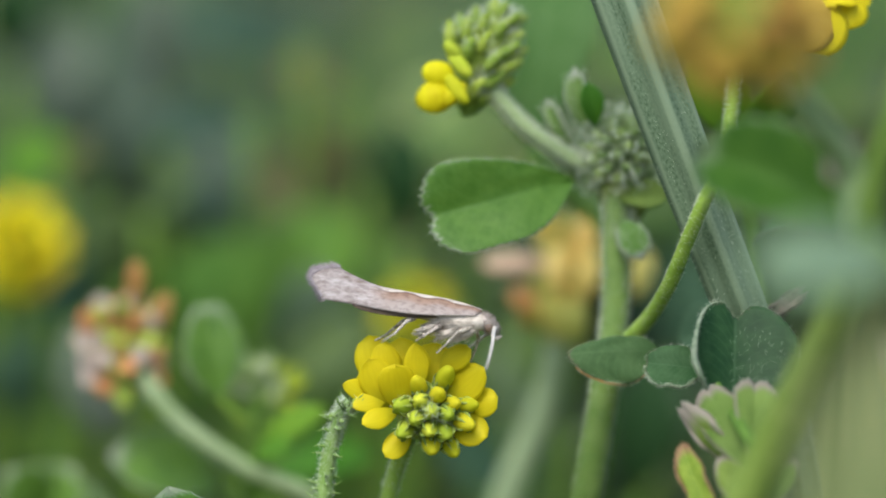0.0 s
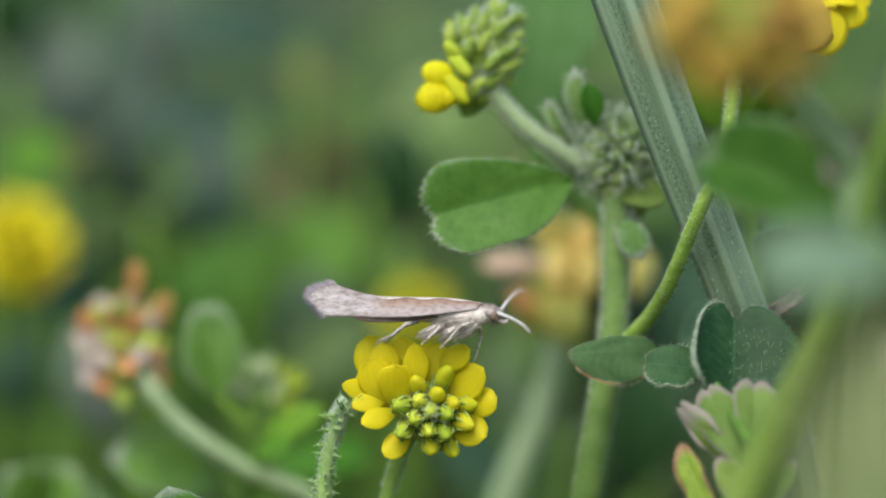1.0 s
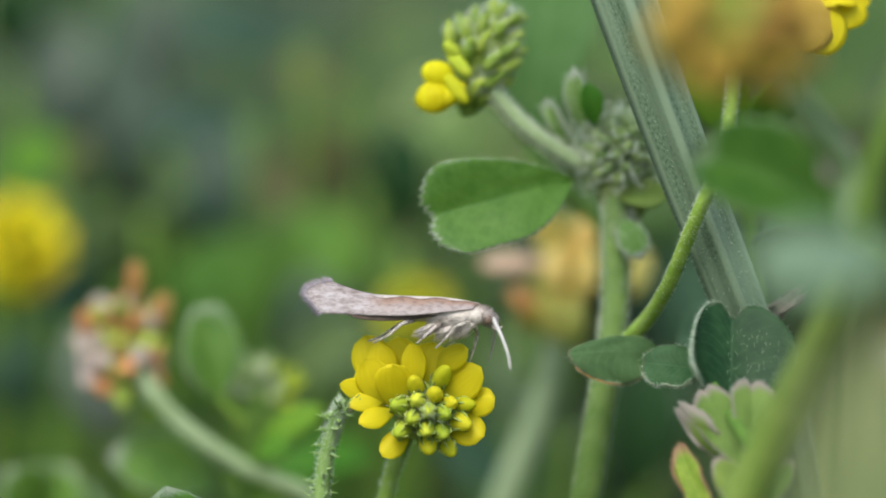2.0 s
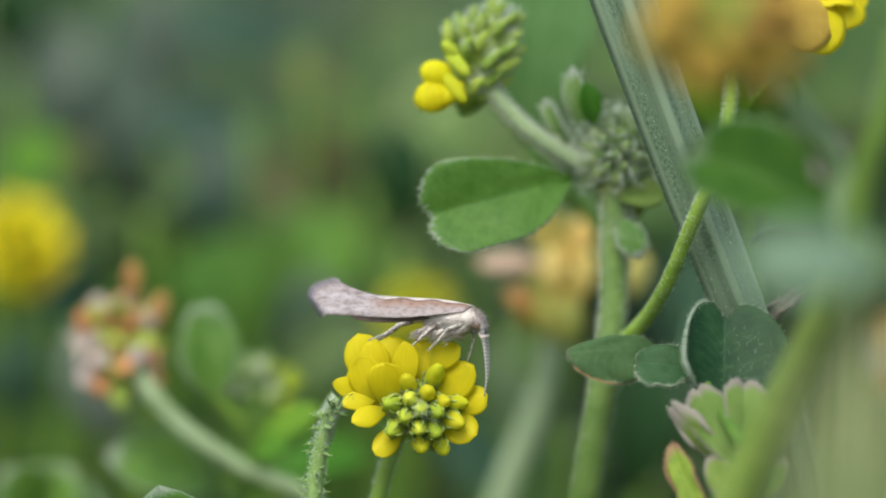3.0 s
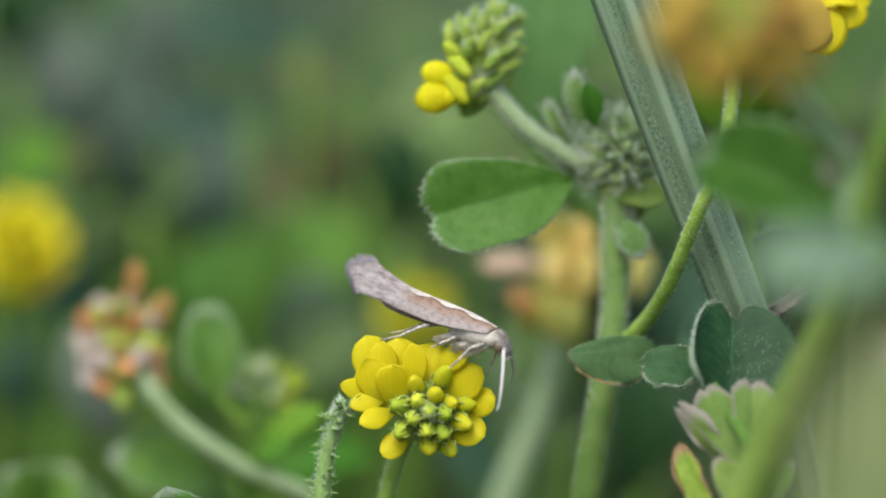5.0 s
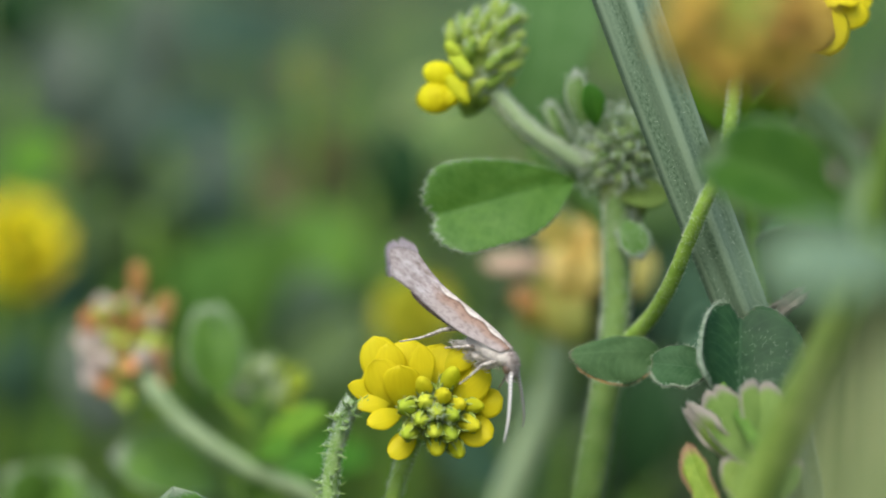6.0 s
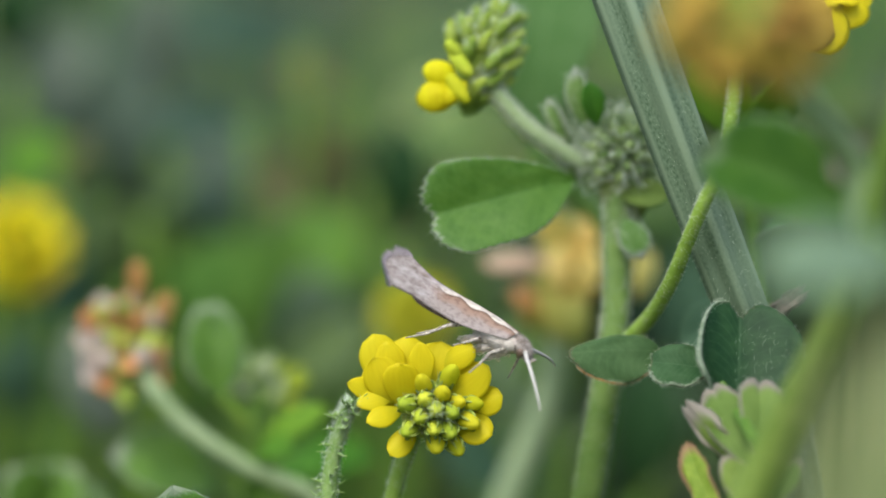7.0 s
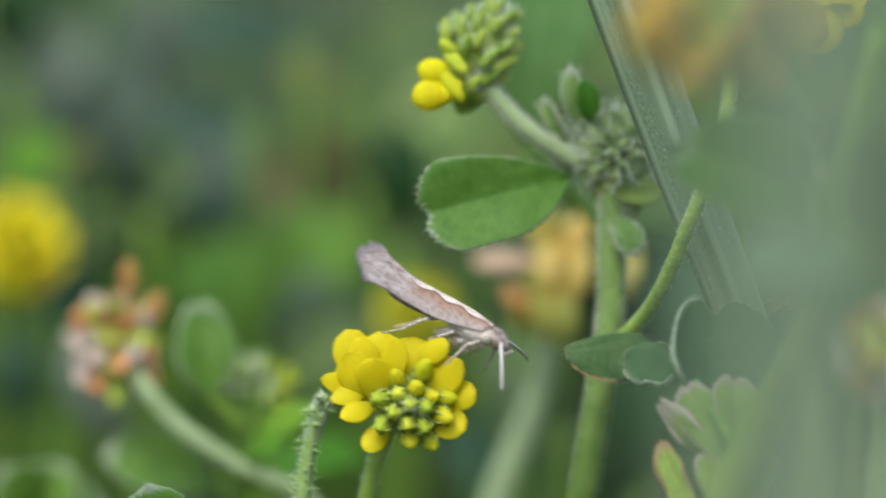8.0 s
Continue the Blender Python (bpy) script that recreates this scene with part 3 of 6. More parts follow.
# ---- the flower that carries the moth ----
def main_flower():
    root = V(-9, 12, 0)
    t = thing("medick_flower", root, "yellow black medick flower head on a hairy green stalk", "flower")
    bm = bmesh.new()
    path = tube(bm, [root, V(-7, 8, 70), V(-3.17, 1.79, 143.99), V(-2.22, 1.56, 149.57), V(-1.69, 1.01, 151.35), V(-0.98, 0.63, 152.96)], [0.62, 0.52, 0.4, 0.33, 0.32, 0.32], 12, 8)
    part("stalk", bm, STEM_FRESH, t)
    bm = bmesh.new()
    fuzz(bm, path[-24:], 0.32, 1400, 0.2, 0.007)
    part("hair", bm, HAIR, t)
    c = V(-0.63, 0.77, 153.25)
    bm = bmesh.new()
    blob(bm, c, TO_LENS, 3.0, 3.0)
    part("receptacle", bm, CALYX, t)
    # open florets: tip and foot of the standard, its width, how pointed
    florets = [(V(-3.03, 0.38, 156.2), V(-2.24, 0.15, 153.88), 1.5, 0.1), (V(-2.51, -0.05, 155.99), V(-2.19, -0.04, 153.91), 1.15, 0.2), (V(-1.75, 0.57, 156.1), V(-1.45, 0.28, 154.09), 1.6, 0.2),
               (V(-1.14, -0.45, 156.05), V(-1, -0.41, 154.21), 0.95, 0.4), (V(-0.28, 0.24, 155.94), V(-0.63, 0.05, 153.89), 1.7, 0.1), (V(1.07, -0.58, 155.84), V(-0.37, 0.2, 154.91), 0.95, 0.1),
               (V(-1.95, -1.16, 155.28), V(-1.72, -0.42, 153.38), 1.35, 0.0), (V(-3, -0.44, 155.39), V(-2.24, -0.21, 153.42), 1.35, 0.1), (V(-4.05, -0.48, 154.41), V(-2.61, 0.14, 153.78), 0.8, 0.4),
               (V(-3.69, -0.8, 153.57), V(-2.19, -0.05, 153.86), 0.8, 0.5), (V(-3.25, -1.19, 152.93), V(-1.91, -0.33, 153.3), 0.85, 0.35), (V(1.58, -0.59, 155.09), V(-0.02, -0.1, 153.54), 1.4, 0.3),
               (V(0.89, 0.26, 155.37), V(-0.19, 0.25, 153.86), 1.3, 0.1), (V(2.16, -0.55, 153.88), V(0.65, -0.03, 153.32), 1.1, 0.0), (V(1.72, -1.0, 152.39), V(0.19, -0.27, 153.05), 1.25, 0.1),
               (V(-2.32, -0.98, 151.57), V(-1.31, -0.23, 152.62), 0.9, 0.1), (V(-3.36, 0.18, 154.82), V(-2.19, 0.21, 153.58), 1.1, 0.0)]
    for i, (tip, foot, w, point) in enumerate(florets):
        bm = bmesh.new()
        tip = foot.lerp(tip, 1.06)
        standard(bm, foot, tip, TO_LENS + V(0, 0, 0.35) + 0.15 * (tip - c).normalized(), 1.14 * w, 0.2, 0.05, point, seed=i)
        part("petal", bm, PETAL, t, thick=0.05)
        bm = bmesh.new()
        blob(bm, c.lerp(foot, 0.8), tip - c, 0.9, 0.5, 0.2)
        part("calyx", bm, CALYX, t)
    # buds that begin to open, then closed ones: tip, width, how far the yellow stands out
    buds = [(V(-1.07, -1.15, 154.66), 0.74, 1.0), (V(0.19, -0.8, 154.98), 0.74, 1.25), (V(-0.16, -1.41, 154.22), 0.72, 0.95), (V(0.51, -1.27, 153.79), 0.7, 0.7), (V(1.25, -0.99, 153.67), 0.66, 0.8),
            (V(1.07, -1.3, 152.9), 0.84, 0.62), (V(-0.46, -1.34, 151.9), 0.88, 0.6), (V(0.44, -1.06, 151.73), 0.8, 0.55), (V(-0.97, -1.65, 153.97), 0.76, 0.45), (V(-0.46, -1.92, 153.53), 0.72, 0.2),
            (V(-1.16, -1.86, 153.19), 0.74, 0.3), (V(-0.55, -1.83, 152.69), 0.8, 0.25), (V(-1.69, -1.54, 152.57), 0.8, 0.45), (V(0.23, -1.73, 153.38), 0.76, 0.5), (V(0.14, -1.65, 152.54), 0.84, 0.4),
            (V(-1.81, -1.49, 153.71), 0.84, 0.5)]
    rng = random.Random(77)
    for i, (tip, w, show) in enumerate(buds):
        w *= 1.1
        axis = (1.2 * (tip - c).normalized() + 0.35 * TO_LENS).normalized()
        s = axis.orthogonal().normalized()
        o2 = axis.cross(s)
        bm = bmesh.new()
        blob(bm, tip - axis * 0.42 * w, axis, w * (1.3 + 0.5 * show), w * (0.74 + 0.16 * show), 0.28, 9, 12, 0.05)
        part("bud", bm, BUD_TIP if show > 0.52 else BUD, t)
        # the calyx: a ribbed cup with five narrow teeth
        bm = bmesh.new()
        foot = tip - axis * w * (0.68 + 0.45 * show)
        blob(bm, foot - axis * 0.1 * w, axis, w * 1.2, w * 1.0, -0.1, 8, 20, 0.05)
        for k in range(5):
            a = k * 1.257 + i
            o = math.cos(a) * s + math.sin(a) * o2
            tube(bm, [foot + o * w * 0.4 - axis * 0.2 * w, foot + o * w * 0.42 + axis * 0.2 * w, foot + o * w * 0.43 + axis * w * 0.5, foot + o * w * 0.38 + axis * w * 0.78, foot + o * w * 0.25 + axis * w * 1.04],
                 [0.1 * w, 0.1 * w, 0.09 * w, 0.065 * w, 0.012], 6, 3)
        part("calyx", bm, SEPAL, t, "green five-toothed calyx")
        bm = bmesh.new()
        for k in range(70 if show < 0.7 else 36):
            a, h = rng.random() * 6.28, rng.uniform(-0.5, 0.45)
            o = math.cos(a) * s + math.sin(a) * o2
            q = foot + o * w * (0.52 - 0.2 * max(0, h)) + axis * w * h
            spike(bm, q, q + (o * rng.uniform(0.0, 0.4) + axis * rng.uniform(0.3, 1.0) + s * rng.gauss(0, 0.4) + o2 * rng.gauss(0, 0.4)) * 0.26, 0.007)
        if i == 9:
            for k in range(36):
                d = V(rng.gauss(0, 0.5), 0, rng.gauss(0, 0.4))
                spike(bm, tip + axis * 0.2 + d * 0.35, tip + axis * 0.3 + d * 0.9 + V(rng.gauss(0, 0.14), -0.1, rng.gauss(0, 0.1)), 0.009)
        part("hair", bm, HAIR, t)
    return t


# ---- the moth ----
def moth_parts():
    m, nodes, links, b = shader("moth_wing", 0.6, 0.25)
    co = nodes.new("ShaderNodeTexCoord")
    sep = nodes.new("ShaderNodeSeparateXYZ")
    links.new(co.outputs["UV"], sep.inputs[0])
    wave = math_node(nodes, links, "SINE", math_node(nodes, links, "MULTIPLY", sep.outputs["X"], 27.0))
    band = math_node(nodes, links, "ADD", sep.outputs["Y"], math_node(nodes, links, "MULTIPLY", wave, 0.06))
    n = grain(nodes, links, 3200, 5, 0.75, (0.25, 1, 1))
    band = math_node(nodes, links, "ADD", band, math_node(nodes, links, "MULTIPLY", n, 0.1))
    colour = ramp(nodes, links, band, [(0.135, (0.54, 0.485, 0.41)), (0.165, (0.1, 0.06, 0.04)), (0.27, (0.235, 0.145, 0.1)),
                                       (0.48, (0.25, 0.175, 0.135)), (0.6, (0.27, 0.22, 0.19)), (1.0, (0.32, 0.275, 0.25))])
    tail = ramp(nodes, links, sep.outputs["X"], [(0.62, (0, 0, 0)), (0.76, (1, 1, 1))])
    ash = ramp(nodes, links, n, [(0.35, (0.19, 0.15, 0.13)), (0.48, (0.28, 0.24, 0.225)), (0.66, (0.4, 0.365, 0.35))])
    colour = blend(nodes, links, "MIX", tail, colour, ash)
    speck = ramp(nodes, links, grain(nodes, links, 7000, 2, 0.6, (0.5, 1, 1)), [(0.36, (0.3, 0.25, 0.22)), (0.56, (1, 1, 1))])
    colour = blend(nodes, links, "MULTIPLY", 0.42, colour, speck)
    links.new(colour, b.inputs["Base Color"])
    bump(nodes, links, b, grain(nodes, links, 6000, 3, 0.6, (0.3, 1, 1)), 0.5, 0.00003)
    wing = m
    under = plain("dark_hindwing", (0.05, 0.035, 0.025), (0.1, 0.07, 0.05), 2000, 0.7)
    belly = plain("moth_belly", (0.32, 0.28, 0.17), (0.46, 0.41, 0.28), 3000, 0.7, 0.2, 0, 0.05)
    fur = plain("moth_scales", (0.36, 0.31, 0.25), (0.7, 0.64, 0.55), 3200, 0.75, 0.2, 0, 0.1)
    pale = plain("moth_face", (0.17, 0.135, 0.11), (0.58, 0.52, 0.45), 4200, 0.75, 0.2, 0, 0.05)
    leg = plain("moth_leg", (0.09, 0.07, 0.05), (0.66, 0.59, 0.5), 6500, 0.7, 0.2, 0, 0.05)
    eye = plain("moth_eye", (0.09, 0.06, 0.04), (0.17, 0.12, 0.08), 4000, 0.3, 0.5)
    ring, rn, rl, rb = shader("ringed_antenna", 0.7, 0.2)
    rc = rn.new("ShaderNodeTexCoord")
    rs = rn.new("ShaderNodeSeparateXYZ")
    rl.new(rc.outputs["Object"], rs.inputs[0])
    rw = math_node(rn, rl, "SINE", math_node(rn, rl, "MULTIPLY", rs.outputs["X"], 2 * math.pi / 0.00017))
    rl.new(ramp(rn, rl, rw, [(0.25, (0.38, 0.36, 0.32)), (0.65, (0.58, 0.55, 0.5))]), rb.inputs["Base Color"])
    fringe = plain("wing_fringe", (0.3, 0.26, 0.27), (0.44, 0.4, 0.41), 4000, 0.8, 0.15, 0.2, 0.05)
    return wing, under, belly, fur, pale, leg, eye, ring, fringe


def moth():
    wing, under, belly, fur, pale, leg, eye, ring, fringe = moth_parts()
    t = thing("moth", V(0, 0, 0), "small grey-brown moth with a cream wavy stripe along its back", "moth")
    # forewings, folded like a roof; x runs from the neck (0) to the tail (-7)
    for s in (-1, 1):
        bm = bmesh.new()
        uv = bm.loops.layers.uv.verify()
        nu, nv, rows = 40, 12, []
        for i in range(nu + 1):
            u = i / nu
            row = []
            for j in range(nv + 1):
                v = j / nv
                # dorsal edge, lower edge and half width of the folded roof
                top = 0.19 * math.sin(math.pi * min(1, u / 0.3) / 2) + 0.5 * max(0, (u - 0.68) / 0.32) ** 1.7
                low = -0.22 - 0.4 * math.sin(min(1, u / 0.7) * math.pi / 2) ** 1.15
                half = (0.36 + 0.36 * math.sin(math.pi * min(1, u / 0.85))) * (1 - 0.1 * max(0, (u - 0.7) / 0.3)) + 0.35 * max(0, (u - 0.6) / 0.4)
                back = (0.3, 0.66, 0.98, 1.2, 1.32, 1.36, 1.34, 1.28, 1.18, 1.06, 0.92, 0.78, 0.62)[j]
                x = -5.78 * u - back * max(0, (u - 0.45) / 0.55) ** 2 + 0.1 * (1 - u) * (1 - 2 * v)
                x += 0.03 * math.sin(j * 5.1) * (u > 0.97)
                z = top + (low - top) * (0.25 * v ** 2 + 0.75 * v)
                y = s * (0.015 + half * v ** 0.8 + 0.04 * v * (1 - u))
                row.append(bm.verts.new((x, y, z)))
            rows.append(row)
        for i in range(nu):
            for j in range(nv):
                f = bm.faces.new((rows[i][j], rows[i + 1][j], rows[i + 1][j + 1], rows[i][j + 1]))
                for loop, (a, c) in zip(f.loops, ((i, j), (i + 1, j), (i + 1, j + 1), (i, j + 1))):
                    loop[uv].uv = (a / nu, c / nv)
        rim = [q.co.copy() for q in rows[nu]]
        part("forewing", bm, wing, t, "grey-brown forewing with a cream wavy edge", thick=0.03)
        bm = bmesh.new()
        rng = random.Random(4)
        for k in range(420):
            q = rng.random() * nv * 0.999
            p = rim[int(q)].lerp(rim[int(q) + 1], q % 1)
            way = V(-0.9, 0, 0.75 - 1.1 * q / nv) + V(0, 0, rng.gauss(0, 0.15))
            foot = p + V(0.12, rng.uniform(-0.02, 0.02), rng.uniform(-0.04, 0.04))
            spike(bm, foot, foot + way.normalized() * rng.uniform(0.2, 0.42), 0.016)
        part("wing_fringe", bm, fringe, t, "grey hair fringe of the wing")
        bm = bmesh.new()
        leaflet(bm, V(-1.6, s * 0.44, -0.55), V(-5.2, s * 0.6, -0.64), V(0, s, 0.2), 0.46, teeth=0, notch=0, fold=0, arch=0.0)
        part("hindwing", bm, under, t, "dark brown hindwing", thick=0.03)
    bm = bmesh.new()
    blob(bm, V(-2.6, 0, -0.53), V(-1, 0, 0.0), 3.9, 0.62, 0.2, 14, 12)
    part("abdomen", bm, belly, t, "pale tan abdomen")
    bm = bmesh.new()
    blob(bm, V(-0.75, 0, -0.6), V(1, 0, 0.12), 2.5, 1.05, -0.05, 12, 14)
    rng = random.Random(9)
    # the scaly bases of the legs, pressed back against the body
    for foot, tip, wide in ((V(-0.1, 0.3, -0.8), V(-0.8, 0.38, -1.3), 0.32), (V(-0.7, 0.34, -0.9), V(-1.5, 0.42, -1.34), 0.36), (V(-1.4, 0.32, -0.88), V(-2.25, 0.38, -1.22), 0.34)):
        for s in (-1, 1):
            a, c = V(foot.x, s * foot.y, foot.z), V(tip.x, s * tip.y, tip.z)
            blob(bm, a.lerp(c, 0.5), c - a, (c - a).length * 1.2, wide, 0.25, 8, 10, 0.06)
            for k in range(150):
                q = a.lerp(c, rng.random()) + V(rng.gauss(0, 0.1), s * abs(rng.gauss(0.1, 0.08)), rng.gauss(-0.02, 0.1))
                spike(bm, q, q + ((c - a).normalized() + V(rng.gauss(0, 0.25), rng.gauss(0, 0.25), rng.gauss(-0.15, 0.25))).normalized() * rng.uniform(0.15, 0.38), 0.024)
    for k in range(1500):
        a, x = rng.uniform(math.pi * 0.95, 2.05 * math.pi), rng.uniform(-1.75, 0.2)
        r = 0.48 * math.sqrt(max(0.05, 1 - ((x + 0.75) / 1.15) ** 2))
        foot = V(x, r * math.cos(a), -0.6 + 0.12 * (x + 0.7) + r * math.sin(a))
        spike(bm, foot, foot + V(-0.3, 0.1 * math.cos(a) + rng.gauss(0, 0.06), 0.14 * math.sin(a) + rng.gauss(0, 0.06)).normalized() * rng.uniform(0.15, 0.45), 0.024)
    part("thorax", bm, fur, t, "pale shaggy thorax")
    # head, with eyes, palps and antennae, turns at the neck
    neck = V(0.1, 0, -0.36)
    bm = bmesh.new()
    blob(bm, V(0.42, 0, -0.42), V(1, 0, -0.22), 1.16, 0.6, 0.22, 10, 14, 0.08)
    for k in range(900):
        d = V(rng.gauss(0, 1), rng.gauss(0, 1), rng.gauss(0.3, 1)).normalized()
        foot = V(0.44 + d.x * 0.52, d.y * 0.29, -0.42 - 0.1 * d.x + d.z * 0.29)
        spike(bm, foot, foot + (d + V(0.7, 0, 0.1)).normalized() * rng.uniform(0.08, 0.24), 0.014)
    head = part("head", bm, pale, t, "cream furry head", pivot=neck)
    for s in (-1, 1):
        bm = bmesh.new()
        blob(bm, V(0.6, s * 0.27, -0.48), V(0.2, s, 0), 0.22, 0.38, 0, 8, 14)
        part("eye", bm, eye, head, "dark compound eye")
        bm = bmesh.new()
        tube(bm, [V(0.8, s * 0.1, -0.66), V(1.06, s * 0.13, -0.7), V(1.2, s * 0.14, -0.55)], [0.08, 0.09, 0.03], 8, 4)
        part("palp", bm, fur, head)
    feelers = []
    for s in (-1, 1):
        bm = bmesh.new()
        p = V(0.78, s * 0.16, -0.36)
        tube(bm, [p, p + V(0.25, s * 0.03, 0.0), p + V(1.3, s * 0.06, 0.02), p + V(2.4, s * 0.08, -0.06), p + V(3.1, s * 0.08, -0.24)], [0.11, 0.09, 0.07, 0.05, 0.025], 8, 10)
        feelers.append(part("antenna", bm, ring, head, "slender antenna ringed pale and dark", pivot=p))
    legs = []
    for s in (-1, 1):
        for name, hip, knee, ankle, foot in (
                ("hind_leg", V(-2.6, 0.25, -0.8), V(-3.25, 0.45, -0.95), V(-4.0, 0.62, -1.42), V(-4.85, 0.76, -1.74)),
                ("middle_leg", V(-1.4, 0.3, -0.85), V(-1.85, 0.55, -1.15), V(-2.3, 0.62, -1.5), V(-2.65, 0.65, -1.78)),
                ("front_leg", V(-0.15, 0.3, -0.7), V(-0.85, 0.5, -1.0), V(-1.3, 0.55, -1.5), V(-1.7, 0.58, -1.88))):
            if s > 0 and name == "front_leg":
                knee, ankle, foot = V(0.0, 0.5, -1.4), V(-0.12, 0.5, -2.0), V(-0.28, 0.5, -2.6)
            pts = [V(q.x, s * q.y, q.z) for q in (hip, knee, ankle, foot)]
            bm = bmesh.new()
            tube(bm, pts[:2], [0.1, 0.075], 8, 4)
            tube(bm, pts[1:3], [0.07, 0.05], 8, 4)
            tube(bm, pts[2:], [0.045, 0.028], 8, 4)
            for q in (pts[2], pts[1]):
                spike(bm, q, q + V(-0.22, s * 0.06, -0.1), 0.022)
                spike(bm, q, q + V(-0.18, s * 0.02, -0.16), 0.022)
            legs.append(part(name, bm, leg, t, "pale scaly leg", pivot=pts[0]))
            REST[legs[-1]] = (pts[3] - pts[0]).normalized()
    return t, head, feelers, legs


# ---- the ribbed stem and the medick branch behind it ----
def ribbed_stem():
    root = V(26, 30, 0)
    t = thing("ribbed_stem", root, "thick grey-green ribbed plant stem, leaning", "plant stem")
    bm = bmesh.new()
    m, nodes, links, b = shader("ribbed_stem", 0.6, 0.3)
    uvs = nodes.new("ShaderNodeTexCoord")
    mp = nodes.new("ShaderNodeMapping")
    mp.inputs["Scale"].default_value = (300, 85, 1)
    links.new(uvs.outputs["UV"], mp.inputs["Vector"])
    fine = nodes.new("ShaderNodeTexNoise")
    fine.inputs["Scale"].default_value, fine.inputs["Detail"].default_value = 1.0, 4.0
    links.new(mp.outputs["Vector"], fine.inputs["Vector"])
    band = nodes.new("ShaderNodeTexNoise")
    wide = nodes.new("ShaderNodeMapping")
    wide.inputs["Scale"].default_value = (5, 13, 1)
    links.new(uvs.outputs["UV"], wide.inputs["Vector"])
    band.inputs["Scale"].default_value, band.inputs["Detail"].default_value = 1.0, 3.0
    links.new(wide.outputs["Vector"], band.inputs["Vector"])
    speck = ramp(nodes, links, fine.outputs["Fac"], [(0.32, (1, 1, 1)), (0.68, (0, 0, 0))])
    streak = ramp(nodes, links, band.outputs["Fac"], [(0.38, (0.12, 0.12, 0.12)), (0.6, (1, 1, 1))])
    sep = nodes.new("ShaderNodeSeparateXYZ")
    links.new(uvs.outputs["UV"], sep.inputs[0])
    rib = math_node(nodes, links, "COSINE", math_node(nodes, links, "MULTIPLY", sep.outputs["Y"], 2 * math.pi * 6))
    rib = ramp(nodes, links, rib, [(0.5, (0, 0, 0)), (0.85, (1, 1, 1))])
    colour = blend(nodes, links, "MIX", blend(nodes, links, "MULTIPLY", 1.0, speck, streak), (0.135, 0.19, 0.11), (0.042, 0.08, 0.036))
    colour = blend(nodes, links, "MIX", math_node(nodes, links, "MULTIPLY", rib, 0.6), colour, (0.2, 0.265, 0.16))
    links.new(colour, b.inputs["Base Color"])
    bump(nodes, links, b, fine.outputs["Fac"], 0.15, 0.00004)
    path = tube(bm, [root, V(15.36, 6.38, 147.91), V(12.83, 1.96, 155.95), V(10.05, 1.25, 163.14), V(7.46, 1.62, 170.12), V(5.04, 3.4, 176.98), V(2.75, 7.72, 186.2)],
                [0.95, 1.0, 1.04, 1.17, 1.27, 1.2, 0.95], 96, 10, 6, 0.09)
    part("stem", bm, m, t)
    bm = bmesh.new()
    fuzz(bm, path, 1.12, 4200, 0.15, 0.005, random.Random(3), 0.8)
    part("hair", bm, HAIR, t, "short white hairs on the stem")
    return t


def medick_branch():
    root = V(4, 26, 0)
    t = thing("medick_plant", root, "black medick plant with buds, leaves and a young flower head", "plant")
    bm = bmesh.new()
    path = tube(bm, [root, V(4.33, 8.94, 137.4), V(6.12, 4.51, 149.01), V(6.82, 4.62, 153.35), V(7.27, 5.55, 156.35), V(7.34, 6.47, 159.36), V(7.4, 7.27, 161.43)],
                [1.1, 0.9, 0.66, 0.63, 0.58, 0.6, 0.5], 16, 8)
    part("stem", bm, STEM_MAIN, t)
    bm = bmesh.new()
    fuzz(bm, path[16:], 0.6, 5000, 0.22, 0.008, random.Random(8))
    part("hair", bm, HAIR, t)
    # stalk of the young head
    bm = bmesh.new()
    path = tube(bm, [V(6.87, 7.37, 162.14), V(5.18, 6.99, 163.04), V(3.49, 6.66, 164.28), V(2.06, 6.89, 165.94), V(1.58, 7.04, 167)], [0.4, 0.37, 0.34, 0.32, 0.3], 12, 8)
    part("flower_stalk", bm, STEM_ASH, t)
    bm = bmesh.new()
    fuzz(bm, path, 0.33, 4200, 0.26, 0.009)
    part("hair", bm, HAIR, t)
    return t


